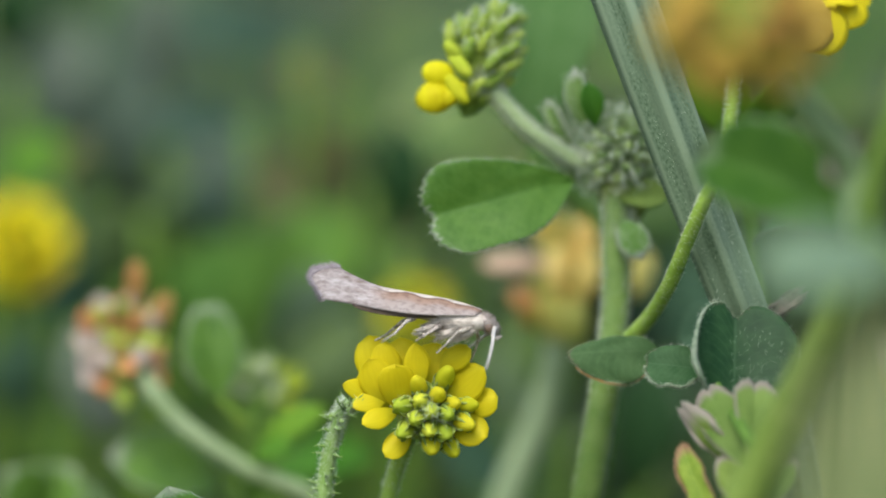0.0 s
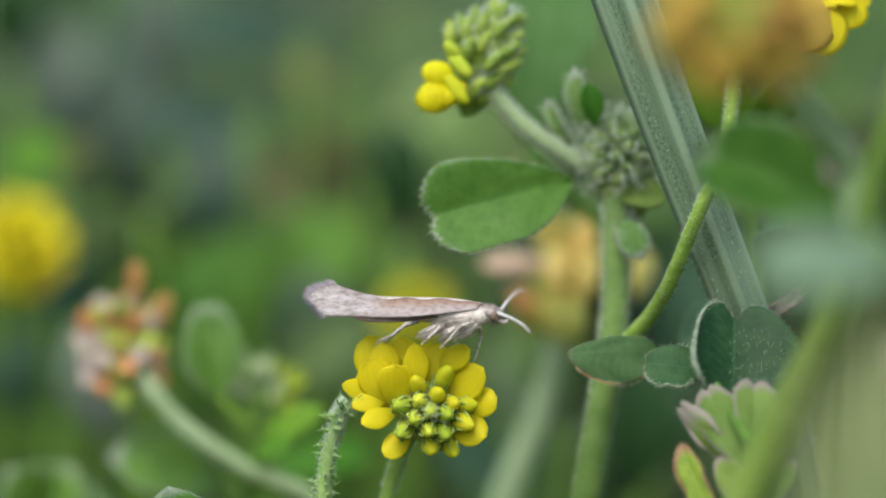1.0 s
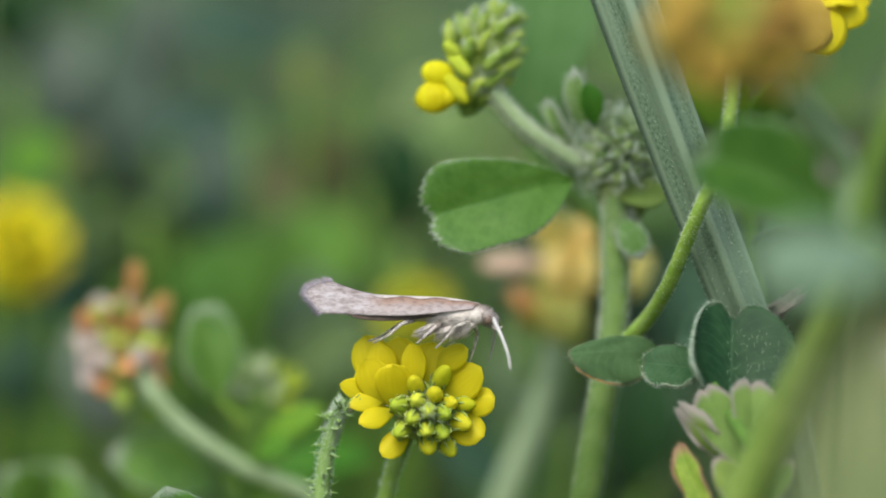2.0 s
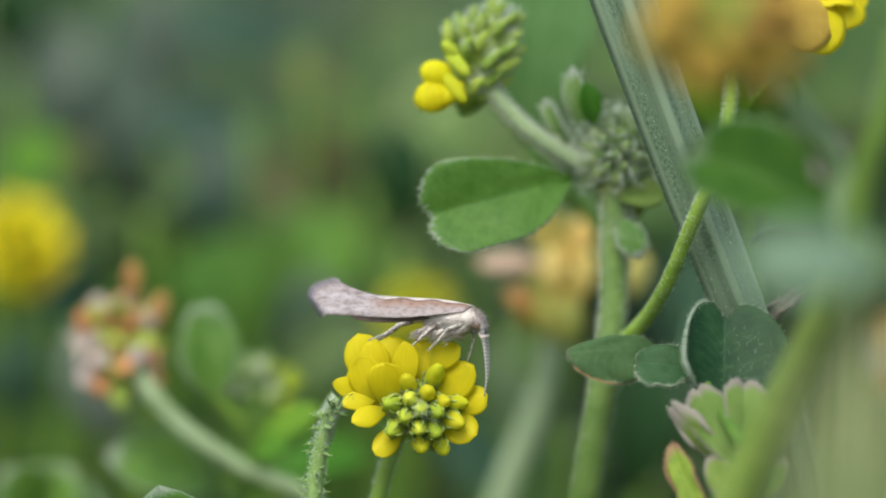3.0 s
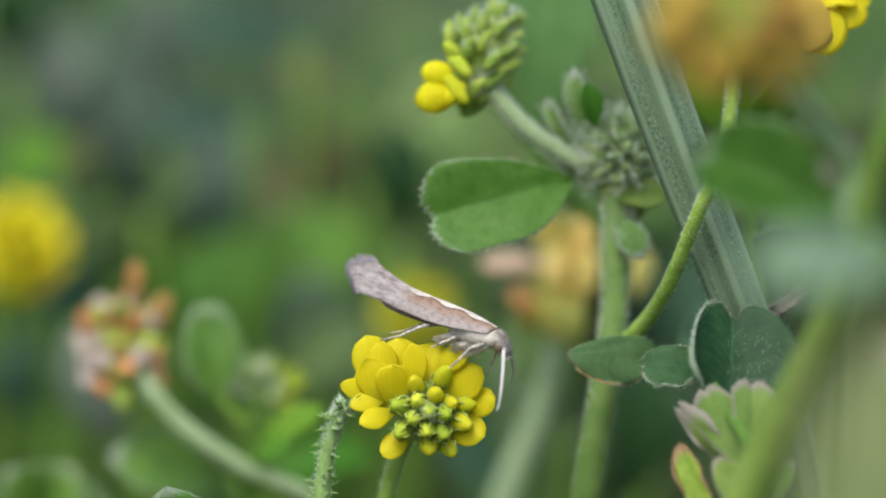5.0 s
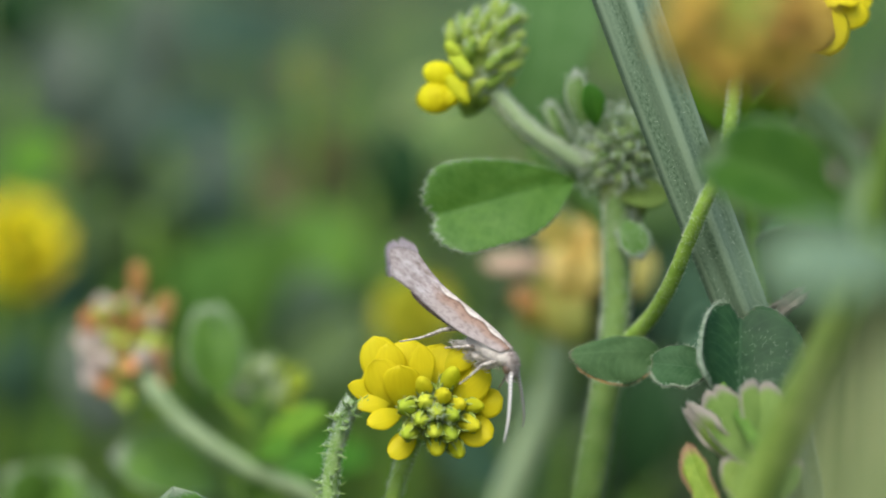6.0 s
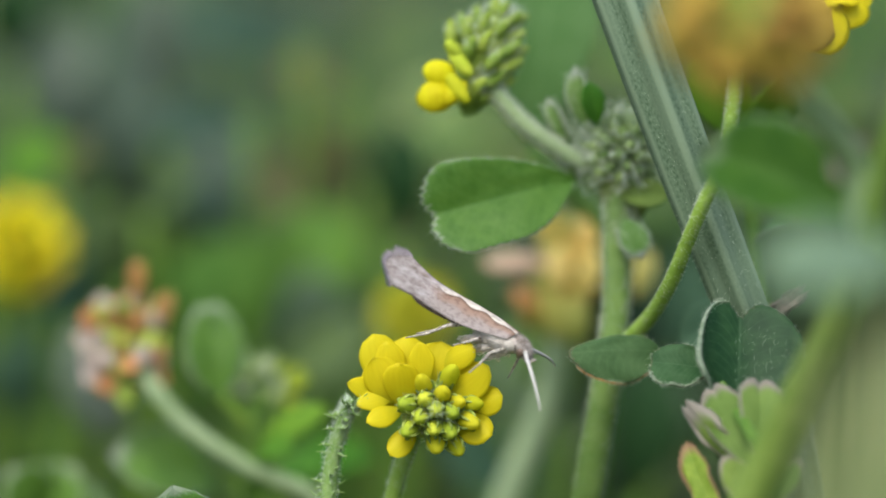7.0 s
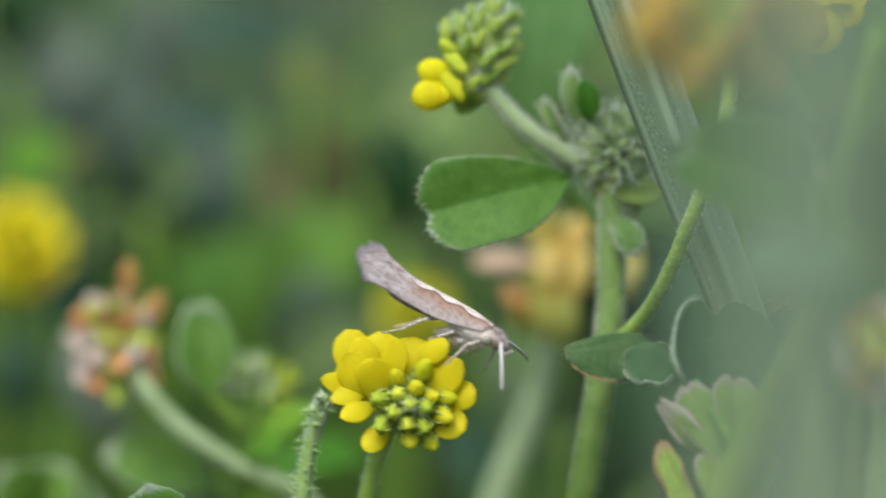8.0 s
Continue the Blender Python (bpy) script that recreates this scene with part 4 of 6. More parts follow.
def young_head(owner):
    """Yellow below, green buds towards the tip."""
    rng = random.Random(31)
    c = V(1.58, 7.59, 167.31)
    tipward = (V(2.42, 7.34, 169.13) - V(0.38, 6.84, 165.58)).normalized()
    side = V(tipward.z, 0, -tipward.x)
    for ring in range(7):
        f = ring / 6
        spread = 1.75 * math.sin(0.5 + 2.2 * f) * (1 - 0.25 * f)
        for k in range(8):
            a = k * 0.785 + ring * 0.4
            if f < 0.45 and math.cos(a) < 0.3:
                continue
            out = math.cos(a) * side + math.sin(a) * TO_LENS
            p = c + tipward * (f * 3.9 - 2.0) + out * spread
            p += V(rng.gauss(0, 0.08), rng.gauss(0, 0.08), rng.gauss(0, 0.08))
            bm = bmesh.new()
            low = f < 0.4 and out.dot(side) < 0.25
            size = 1.75 if low else 1.15 - 0.2 * f
            blob(bm, p, out * 0.8 + tipward * (1.15 if not low else -0.1), (1.0 if low else 1.25) * size, (0.6 if low else 0.52) * size, 0.05 if low else 0.4, 7, 8, 0.05)
            part("petal" if low else "bud", bm, YELLOW if low else BUD_PALE, owner)
            if not low:
                bm = bmesh.new()
                for _ in range(34):
                    d = V(rng.gauss(0, 1), rng.gauss(0, 1), rng.gauss(0.4, 1)).normalized()
                    spike(bm, p + d * 0.25, p + d * 0.6 + tipward * 0.25, 0.013)
                part("hair", bm, HAIR, owner)
    # open florets and half-open ones, lowest on the head
    for foot, tip, wide, mat in ((V(0.38, 5.95, 166.4), V(-0.8, 5.6, 166.82), 1.15, YELLOW), (V(0.38, 5.87, 165.81), V(-1.05, 5.42, 165.5), 1.4, YELLOW), (V(0.1, 5.58, 166.63), V(1, 5.11, 165.48), 0.66, BUD_TIP),
                                 (V(0.26, 5.91, 167.55), V(1.14, 5.37, 166.58), 0.64, BUD), (V(0.9, 5.52, 166.2), V(-0.29, 5.38, 165.26), 0.8, YELLOW), (V(0.74, 5.86, 167.24), V(0.09, 5.66, 167.95), 0.6, BUD)):
        bm = bmesh.new()
        blob(bm, foot.lerp(tip, 0.5), tip - foot, (tip - foot).length * 1.1, wide, 0.05, 9, 12, 0.06)
        part("petal", bm, mat, owner)
    bm = bmesh.new()
    blob(bm, c, tipward, 3.6, 2.0)
    part("receptacle", bm, CALYX, owner)


def bud_cluster(owner):
    """The tight grey-green head of buds at the node."""
    rng = random.Random(17)
    c = V(7.67, 7.51, 163.14)
    wool = bmesh.new()
    for i in range(38):
        t = (i + 0.5) / 38
        lat, lon = 1.7 * math.sqrt(t), i * 2.39996
        axis = (TO_LENS * 0.8 + V(0, 0, 0.6)).normalized()
        s = axis.orthogonal().normalized()
        out = math.cos(lat) * axis + math.sin(lat) * (math.cos(lon) * s + math.sin(lon) * axis.cross(s))
        bm = bmesh.new()
        blob(bm, c + out * 1.35, out + V(0, 0, 0.35), 0.85, 0.56, 0.1)
        q = c + out * 1.68
        for _ in range(5):
            spike(bm, q, q + (out + V(rng.gauss(0, 0.6), rng.gauss(0, 0.6), rng.gauss(0.2, 0.6))) * 0.35, 0.03)
        for _ in range(46):
            foot = q - out * rng.uniform(0, 0.7) + V(rng.gauss(0, 0.15), rng.gauss(0, 0.15), rng.gauss(0, 0.15))
            spike(wool, foot, foot + (out * 0.5 + V(rng.gauss(0, 0.8), rng.gauss(0, 0.8), rng.gauss(0.2, 0.8))) * 0.42, 0.012)
        for _ in range(3):
            a = rng.random() * 6.28
            o = V(math.cos(a), 0, math.sin(a))
            tube(wool, [q + o * 0.2, q + out * 0.28 + o * 0.34, q + out * 0.3 + o.cross(TO_LENS) * 0.3], [0.035, 0.03, 0.01], 5, 3)
        part("bud", bm, GREY_BUD, owner)
    part("hair", wool, HAIR, owner, "white wool between the buds")
    bm = bmesh.new()
    blob(bm, c, V(0, 0, 1), 2.3, 2.2)
    part("receptacle", bm, STEM, owner)


def branch_leaves(owner):
    wedge_on(owner, V(5.48, 5.76, 162.15), V(-0.71, 3.35, 160.79), V(-0.05, -1, 0.12), 4.1, LEAF, "green wedge-shaped leaf with a pale toothed end", 200,
             sides=(1.02, 0.92), fold=(0.1, 0.6), wide=(1.0, 0.6), blunt=0.16, power=4, notch=0.05, teeth=0.02, taper=0.8, arch=0.02, nu=24, nv=26)
    wedge_on(owner, V(9.14, 2.39, 155.4), V(5.24, 0.99, 155.54), V(0, -0.8, 0.6), 1.75, LEAF_MOSS, "dark green leaf with a rusty rim", 120, rolled=0.045, rim=SPENT,
             sides=(0.75, 1.5), fold=(0.2, -0.3), wide=(0.5, 0.75), blunt=0.45, power=2, notch=0, teeth=0.02, taper=0.8, ruffle=0.1, seed=3)
    for base, tip, face, width, mat, opts in (
            (V(6.14, 7.11, 163.87), V(5.5, 7, 166.65), V(-0.4, -0.9, 0.2), 1.05, LEAF_HAIRY, dict(fold=0.35, arch=0.12)),
            (V(6.47, 6.27, 164.33), V(6.1, 6.12, 166.14), V(0.2, -0.9, 0.2), 1.0, LEAF_BRIGHT, dict(fold=0.25, arch=0.1)),
            (V(5.72, 7.31, 161.67), V(4.82, 7.18, 163.62), V(-0.4, -0.8, 0.4), 0.6, LEAF_HAIRY, dict(fold=0.3, arch=0.1)),
            (V(6.27, 7.26, 161.31), V(5.9, 7.06, 162.79), V(-0.2, -0.9, 0.3), 0.6, LEAF_HAIRY, dict(fold=0.3, arch=0.1)),
            (V(5.43, 7.34, 163.31), V(4.36, 7.21, 165.3), V(-0.5, -0.8, 0.3), 0.7, LEAF_HAIRY, dict(fold=0.35, arch=0.12)),
            (V(7.44, 6.45, 161.29), V(9.47, 6.27, 161.44), V(0.05, -0.8, 0.5), 1.3, INVOLUCRE, dict(fold=0.2, arch=0.1)),
            (V(7.6, 6.13, 160.49), V(8.34, 5.11, 158.95), V(0.1, -0.9, 0.2), 1.35, LEAF_HAIRY, dict(fold=0.15, arch=0.1))):
        bm = bmesh.new()
        leaflet(bm, base, tip, face, width, **opts)
        part("leaf", bm, mat, owner, thick=0.09)
        if mat is LEAF_HAIRY:
            bm = bmesh.new()
            fuzz(bm, smooth_path([base, base.lerp(tip, 0.5), tip]), width * 0.4, 300, 0.3, 0.009, random.Random(int(width * 100)))
            part("hair", bm, HAIR, owner)
    bm = bmesh.new()
    blob(bm, V(7.76, 7.84, 161.11), V(0.15, 0, -1), 2.6, 2.3, 0.45, 10, 16, 0.05)
    part("involucre", bm, INVOLUCRE, owner, "yellow-green cup below the buds")


def stalked(name, root, points, radii, material, label, category, hair=0, group="", reach=0.2, start=0):
    """A thing that begins as a rooted stalk."""
    t = thing(name, root, label, category, group)
    bm = bmesh.new()
    path = tube(bm, [root, *points], radii, 12, 8)
    if hair:
        fuzz(bm, path[start:], radii[-1], hair, reach, 0.008, random.Random(hair))
    part("stalk", bm, material, t)
    return t


def leaf_on(owner, base, tip, face, width, material, stalk_from=None, label="", **opts):
    bm = bmesh.new()
    leaflet(bm, base, tip, face, width, **opts)
    ob = part("leaf", bm, material, owner, label, thick=0.1)
    if stalk_from is not None:
        bm = bmesh.new()
        tube(bm, [stalk_from, stalk_from.lerp(base, 0.5), base], [0.3, 0.22], 8, 4)
        part("leaf_stalk", bm, STEM, owner)
    return ob


def tendril(owner):
    """The thin hairy flower stalk that crosses the ribbed stem."""
    bm = bmesh.new()
    path = tube(bm, [V(7.62, 3.9, 155.4), V(8.6, 2.58, 156.76), V(9.38, 0.8, 158.5), V(10.07, -0.52, 160.56), V(10.69, -1.3, 162.25), V(11.35, -1.49, 163.71), V(11.62, -1.48, 165.22), V(11.8, -1.29, 166.58), V(11.95, -0.89, 168.04)],
                [0.36, 0.32, 0.3, 0.29, 0.29, 0.27, 0.25], 14, 8)
    part("flower_stalk", bm, STEM_LIME, owner)
    bm = bmesh.new()
    fuzz(bm, path, 0.28, 2200, 0.14, 0.011, random.Random(2))
    part("hair", bm, HAIR, owner)


def withered_flower():
    t = stalked("withered_flower", V(3, 40, 0), [V(-3.14, 15.33, 139.73), V(-5.62, 14.27, 146.58), V(-8.88, 14.5, 148.21), V(-11.56, 15.74, 149.88), V(-13.04, 17.44, 151.17), V(-13.84, 19.13, 152.44)],
                [0.8, 0.56, 0.42, 0.4, 0.4, 0.42, 0.42], STEM_DULL, "withered brown and cream flower head on a curved stalk", "flower", 300, "", 0.2, 8)
    rng = random.Random(40)
    c = V(-14.56, 19.2, 152.89)
    for i in range(60):
        a, h = i * 2.4, (i / 59) * 2 - 1
        out = V(math.cos(a) * math.sqrt(1 - h * h * 0.7), math.sin(a) * math.sqrt(1 - h * h * 0.7), h * 1.15)
        bm = bmesh.new()
        p = c + V(out.x * 1.55, out.y * 1.45, out.z * 1.35)
        hang = out + V(0, 0, 0.35 if h > 0.4 else -0.5)
        if i % 5 > 0:
            hood(bm, c + out * 1.0, p + hang * rng.uniform(0.3, 0.8), TO_LENS + out, 0.9, seed=i)
            part("petal", bm, (SPENT, SPENT_PALE, SPENT_PALE, SPENT, SPENT_PALE, CALYX)[rng.randrange(6)], t, thick=0.06)
        else:
            blob(bm, p, hang, rng.uniform(0.8, 1.3), rng.uniform(0.4, 0.7), 0.2, dent=0.12)
            part("floret", bm, (SPENT, SPENT_PALE, CALYX, SPENT_PALE, CALYX)[rng.randrange(5)], t)
    bm = bmesh.new()
    hood(bm, V(-13.89, 19.45, 154.71), V(-13.81, 19.23, 156.71), TO_LENS, 0.8)
    part("petal", bm, SPENT, t, thick=0.06)
    bm = bmesh.new()
    hood(bm, V(-13.18, 19.24, 153.2), V(-12.38, 19.03, 155.29), TO_LENS + V(0.3, 0, 0), 1.0)
    part("petal", bm, SPENT, t, thick=0.06)
    bm = bmesh.new()
    blob(bm, c, V(0, 0, 1), 3.4, 2.6)
    part("receptacle", bm, CALYX, t)
    return t


def bud_shoot():
    """A young shoot with a small bud head and leaves, beside the withered head."""
    t = stalked("medick_shoot", V(-4, 52, 0), [V(-7.83, 19.24, 138.85), V(-8.7, 19.16, 145.42), V(-8.53, 18.56, 148.39), V(-8.15, 18.87, 150.54)], [0.7, 0.6, 0.45, 0.4, 0.35],
                STEM, "young medick shoot with a green bud head and leaves", "plant", 120)
    rng = random.Random(6)
    c = V(-8.02, 18.96, 151.17)
    for i in range(26):
        a, h = i * 2.4, (i / 25) * 1.7 - 0.7
        r = math.sqrt(max(0.05, 1 - h * h))
        out = V(math.cos(a) * r * 1.3, math.sin(a) * r, h)
        bm = bmesh.new()
        blob(bm, c + V(out.x * 1.15, out.y, out.z * 0.95) + V(rng.gauss(0, 0.15), 0, rng.gauss(0, 0.15)), out + V(0, 0, 0.5), 1.0, 0.42, 0.1)
        part("bud", bm, BUD if out.x > 0.75 else (BUD_SOFT, BUD_FROST, BUD_SOFT, BUD_FROST)[i % 4], t)
    for base, tip, face, width, mat in (
            (V(-8.71, 16.52, 148.2), V(-5.47, 14.86, 150.8), V(-0.1, -0.6, 0.8), 1.8, LEAF_LIME),
            (V(-8.67, 15.53, 148.38), V(-6.96, 13.64, 149.29), V(-0.1, -0.6, 0.8), 1.6, LEAF_LIME),
            (V(-9.9, 20.28, 146.25), V(-14.79, 18.53, 148.14), V(0, -0.75, 0.6), 3.4, LEAF_SHEEN),
            (V(-8.63, 24.25, 145.76), V(-3.28, 26.44, 146.96), V(0, -0.6, 0.7), 2.4, LEAF_BRIGHT)):
        leaf_on(t, base, tip, face, width, mat, V(-8.65, 19.3, 146.43))
    wedge_on(t, V(-10.07, 16.41, 150.96), V(-10.55, 16.99, 155.14), V(0.15, -0.9, 0.4), 2.7, LEAF_SHEEN, "rounded green leaf with a pale rim", 0, 0.09, V(-8.71, 16.71, 149.5), fold=(0.3, 0.3), wide=(0.75, 0.75), blunt=0.45, power=3, notch=0.03, teeth=0.01, taper=0.8)
    return t


def spiky_stalk():
    """A rough, bristly stalk beside the flower."""
    t = stalked("bristly_stalk", V(-11, 6, 0), [V(-5.28, 0.65, 143.04), V(-4.95, -0.5, 149.26), V(-4.8, -0.47, 150.91), V(-4.47, -0.55, 152.46), V(-4.19, -0.63, 153.35), V(-3.86, -0.58, 153.72)],
                [0.5, 0.42, 0.34, 0.32, 0.28, 0.22, 0.12], STEM_BRISTLE, "bristly grey-green stalk bending beside the flower", "plant stem")
    path = smooth_path([V(-5, -0.47, 148.06), V(-4.95, -0.5, 149.26), V(-4.8, -0.47, 150.91), V(-4.47, -0.55, 152.46), V(-4.19, -0.63, 153.35), V(-3.86, -0.58, 153.72)], 8)
    rng = random.Random(12)
    bm, wool = bmesh.new(), bmesh.new()
    for i in range(70):
        k = rng.randrange(len(path) - 1)
        p = path[k].lerp(path[k + 1], rng.random())
        a = rng.random() * 6.28
        out = V(math.cos(a), math.sin(a) * 0.8 - 0.2, rng.uniform(-0.3, 0.5))
        blob(bm, p + out * 0.3, out + V(0, 0, 0.6), rng.uniform(0.2, 0.4), rng.uniform(0.12, 0.22), 0.4, 5, 6)
        q = p + out * rng.uniform(0.36, 0.6)
        hook = V(out.x * rng.uniform(0.1, 0.3), out.y * 0.15, rng.uniform(-0.1, 0.25))
        tube(bm, [p + out * 0.3, q, q + hook], [0.06, 0.04, 0.015], 5, 3)
        for _ in range(7):
            spike(wool, q, q + V(rng.gauss(0, 0.14), rng.gauss(0, 0.14), rng.gauss(0.05, 0.14)), 0.012)
    fuzz(wool, path, 0.26, 3600, 0.26, 0.006, rng, 0.8)
    part("hair", wool, HAIR, t, "fine pale hairs")
    part("bristle", bm, STEM_BRISTLE, t, "stubby pale bristles")
    return t


def low_leaf():
    t = stalked("medick_leaf", V(-14, 4, 0), [V(-10.65, -0.33, 143.26), V(-10.87, -0.79, 147.18)], [0.4, 0.3, 0.25], STEM, "single green leaf with a pale toothed margin", "leaf")
    leaf_on(t, V(-10.87, -0.79, 147.18), V(-11.2, -1.64, 150.16), V(0.1, -0.8, 0.6), 2.8, LEAF_SHEEN, None, wide_at=0.7, fold=0.1, teeth=0.03)
    return t


def front_shoot():
    """The blurred shoot nearest the lens, with its leaves reaching back to the sharp zone."""
    t = stalked("leafy_shoot", V(11, -16, 0), [V(8.78, -11.56, 142.39), V(11.76, -12.26, 151.78), V(13.37, -13.72, 155.81), V(14.61, -16.26, 159.29), V(15.67, -18.78, 162.87)],
                [0.9, 0.9, 0.85, 0.8, 0.7, 0.62], STEM_SOFT, "leafy green medick shoot with a fading amber flower head", "plant", 400)
    bm = bmesh.new()
    tube(bm, [V(15.67, -18.78, 162.87), V(15.04, -18.4, 165.58), V(13.07, -22.06, 168.31), V(11.3, -26.75, 170.84), V(10.32, -29.58, 172.3)], [0.62, 0.58, 0.5, 0.45, 0.4], 10, 8)
    part("flower_stalk", bm, STEM_ASH, t, "pale green flower stalk")
    bm = bmesh.new()
    tube(bm, [V(15.67, -18.78, 162.87), V(15.9, -19.48, 165.08), V(16.44, -20.19, 167.26), V(17.27, -20.69, 170.86)], [0.6, 0.5, 0.45, 0.4], 10, 6)
    part("side_stalk", bm, STEM_SOFT, t)
    bm = bmesh.new()
    blob(bm, V(14.73, -18.37, 165.79), V(0.4, 0, 1), 1.6, 1.1)
    for k in range(6):
        spike(bm, V(14.73, -18.34, 165.99), V(14.73, -18.34, 165.99) + V(math.cos(k), math.sin(k), 0.8), 0.2)
    part("stipule", bm, SPENT_PALE, t, "dry pinkish stipule")
    # leaves: base, tip, facing, width
    leaf_on(t, V(16.53, -16.71, 163.23), V(9.76, -13.32, 165.77), V(-0.1, -0.85, 0.5), 3.9, LEAF_FRONT, V(15.57, -18.78, 162.87), fold=0.25, arch=0.06, blunt=0.4)
    leaf_on(t, V(15.53, -37.65, 165.12), V(10.2, -41.68, 165.17), V(0.05, -0.75, 0.65), 2.8, LEAF_GLAUCOUS, V(15.78, -18.78, 162.87), fold=0.1, arch=0.05)
    wedge_on(t, V(11.81, -2.52, 153.52), V(12.07, -0.01, 157.77), V(0.1, -0.96, 0.18), 4.5, LEAF_DARK, "dark cupped green leaf with a pale rim", 260, 0.09, V(12.55, -10.08, 152.93), 0.12,
             sides=(1.13, 0.9), fold=(0.25, 0.7), hollow=2.2, wide=(0.8, 0.8), blunt=0.34, lean=0.2, power=3.6, notch=0.13, teeth=0.006, taper=0.75, arch=0.03, curl=(0.0, 0.15), ruffle=0.03, nu=26, nv=34)
    bm = bmesh.new()
    rng = random.Random(14)
    for _ in range(110):
        p = V(11.81, -2.52, 153.52).lerp(V(12.07, -0.01, 157.77), rng.uniform(0.15, 0.75)) + V(rng.uniform(-0.2, 2.0), 0, 0)
        p += TO_LENS * (0.12 + 0.3 * abs(p.x - 11.9))
        spike(bm, p, p + V(rng.gauss(0, 0.06), -0.1, rng.uniform(0.08, 0.22)), 0.004)
    part("hair", bm, HAIR, t)
    wedge_on(t, V(10.84, -0.29, 155.01), V(8.34, -0.05, 155.28), V(-0.1, -0.85, 0.5), 2.2, LEAF_MOSS, "small dark leaf with a woolly white rim", 160, 0.09, V(12.55, -10.08, 152.93), 0.07,
             sides=(0.8, 1.0), fold=(0.1, 0.35), wide=(0.6, 0.7), blunt=0.3, notch=0.03, teeth=0.015, taper=0.8, curl=(0.0, 0.1), ruffle=0.12, seed=5)
    wedge_on(t, V(12.3, -7.19, 151.89), V(10.6, -3.93, 154.99), V(-0.1, -0.95, 0.3), 2.2, LEAF_LIGHT, "pale green leaf with a pinkish grey rim", 160, 0.09, V(12.23, -11.65, 152.55),
             sides=(0.75, 0.85), fold=(0.2, -0.2), wide=(0.85, 0.9), blunt=0.22, notch=0.04, teeth=0.012, taper=1.1, ruffle=0.12, seed=7)
    wedge_on(t, V(12.09, -6.19, 151.84), V(9.46, -4.04, 154.22), V(-0.5, -0.8, 0.2), 1.45, LEAF_PINK, "folded pinkish grey underside of a leaf", 120, 0.09, V(12.23, -11.65, 152.55),
             sides=(0.9, 0.8), fold=(0.3, -0.4), wide=(0.9, 0.8), blunt=0.35, notch=0.06, teeth=0.02, taper=1.0, ruffle=0.35, seed=12)
    wedge_on(t, V(12.44, -7.7, 151.92), V(12.58, -4.39, 155.35), V(0.1, -0.95, 0.2), 1.75, LEAF_LIGHT, "pale green leaf with a pinkish grey rim", 120, 0.09, V(12.34, -11.65, 152.55),
             sides=(1.0, 1.0), fold=(0.35, 0.3), wide=(0.9, 0.9), blunt=0.15, notch=0.05, teeth=0.012, taper=1.0, seed=8)
    wedge_on(t, V(11, -6.5, 149.62), V(9.65, -4.06, 152.6), V(-0.3, -0.9, 0.1), 1.1, LEAF_CURLED, "curled yellow-green leaf with a rusty crinkled rim", 0, 0.09, V(12.01, -11.8, 151.46),
             sides=(0.8, 1.2), fold=(0.3, 0.5), wide=(0.6, 0.5), blunt=0.3, notch=0.0, teeth=0.05, taper=0.8, curl=(0.0, 0.6), ruffle=0.35, seed=9)
    wedge_on(t, V(12.22, -8.57, 150.72), V(11.06, -5.91, 152.43), V(-0.3, -0.8, 0.4), 1.25, LEAF_LIGHT, "", 0, 0.09, V(12.12, -11.77, 151.68), blunt=0.4, notch=0.0, seed=10)
    wedge_on(t, V(12.79, -9.36, 150.87), V(13.99, -7.9, 152.64), V(0.2, -0.8, 0.5), 0.7, LEAF_LIGHT, "", 0, 0.09, V(12.34, -11.77, 151.68), blunt=0.4, notch=0.0, seed=11)
    c = V(10.16, -31.58, 172.4)
    rng = random.Random(44)
    for i in range(40):
        a, h = i * 2.4, (i / 39) * 2 - 1
        r = math.sqrt(max(0.05, 1 - h * h))
        out = V(math.cos(a) * r, math.sin(a) * r, h)
        bm = bmesh.new()
        if i % 2:
            hood(bm, c + out * 1.0, c + V(out.x * 3.1, out.y * 2.4, out.z * 2.5) + V(0, 0, -0.5), TO_LENS + out, 1.4, seed=i)
            part("petal", bm, (AMBER, RUST, AMBER)[rng.randrange(3)], t, thick=0.06)
        else:
            blob(bm, c + V(out.x * 2.3, out.y * 1.9, out.z * 1.9), out - V(0, 0, 0.4), 1.5, 0.9, 0.2, dent=0.1)
            part("floret", bm, (AMBER, AMBER, RUST, RUST)[rng.randrange(4)], t)
    bm = bmesh.new()
    blob(bm, c, V(0, 0, 1), 3.4, 3.6)
    part("receptacle", bm, CALYX, t)
    return t


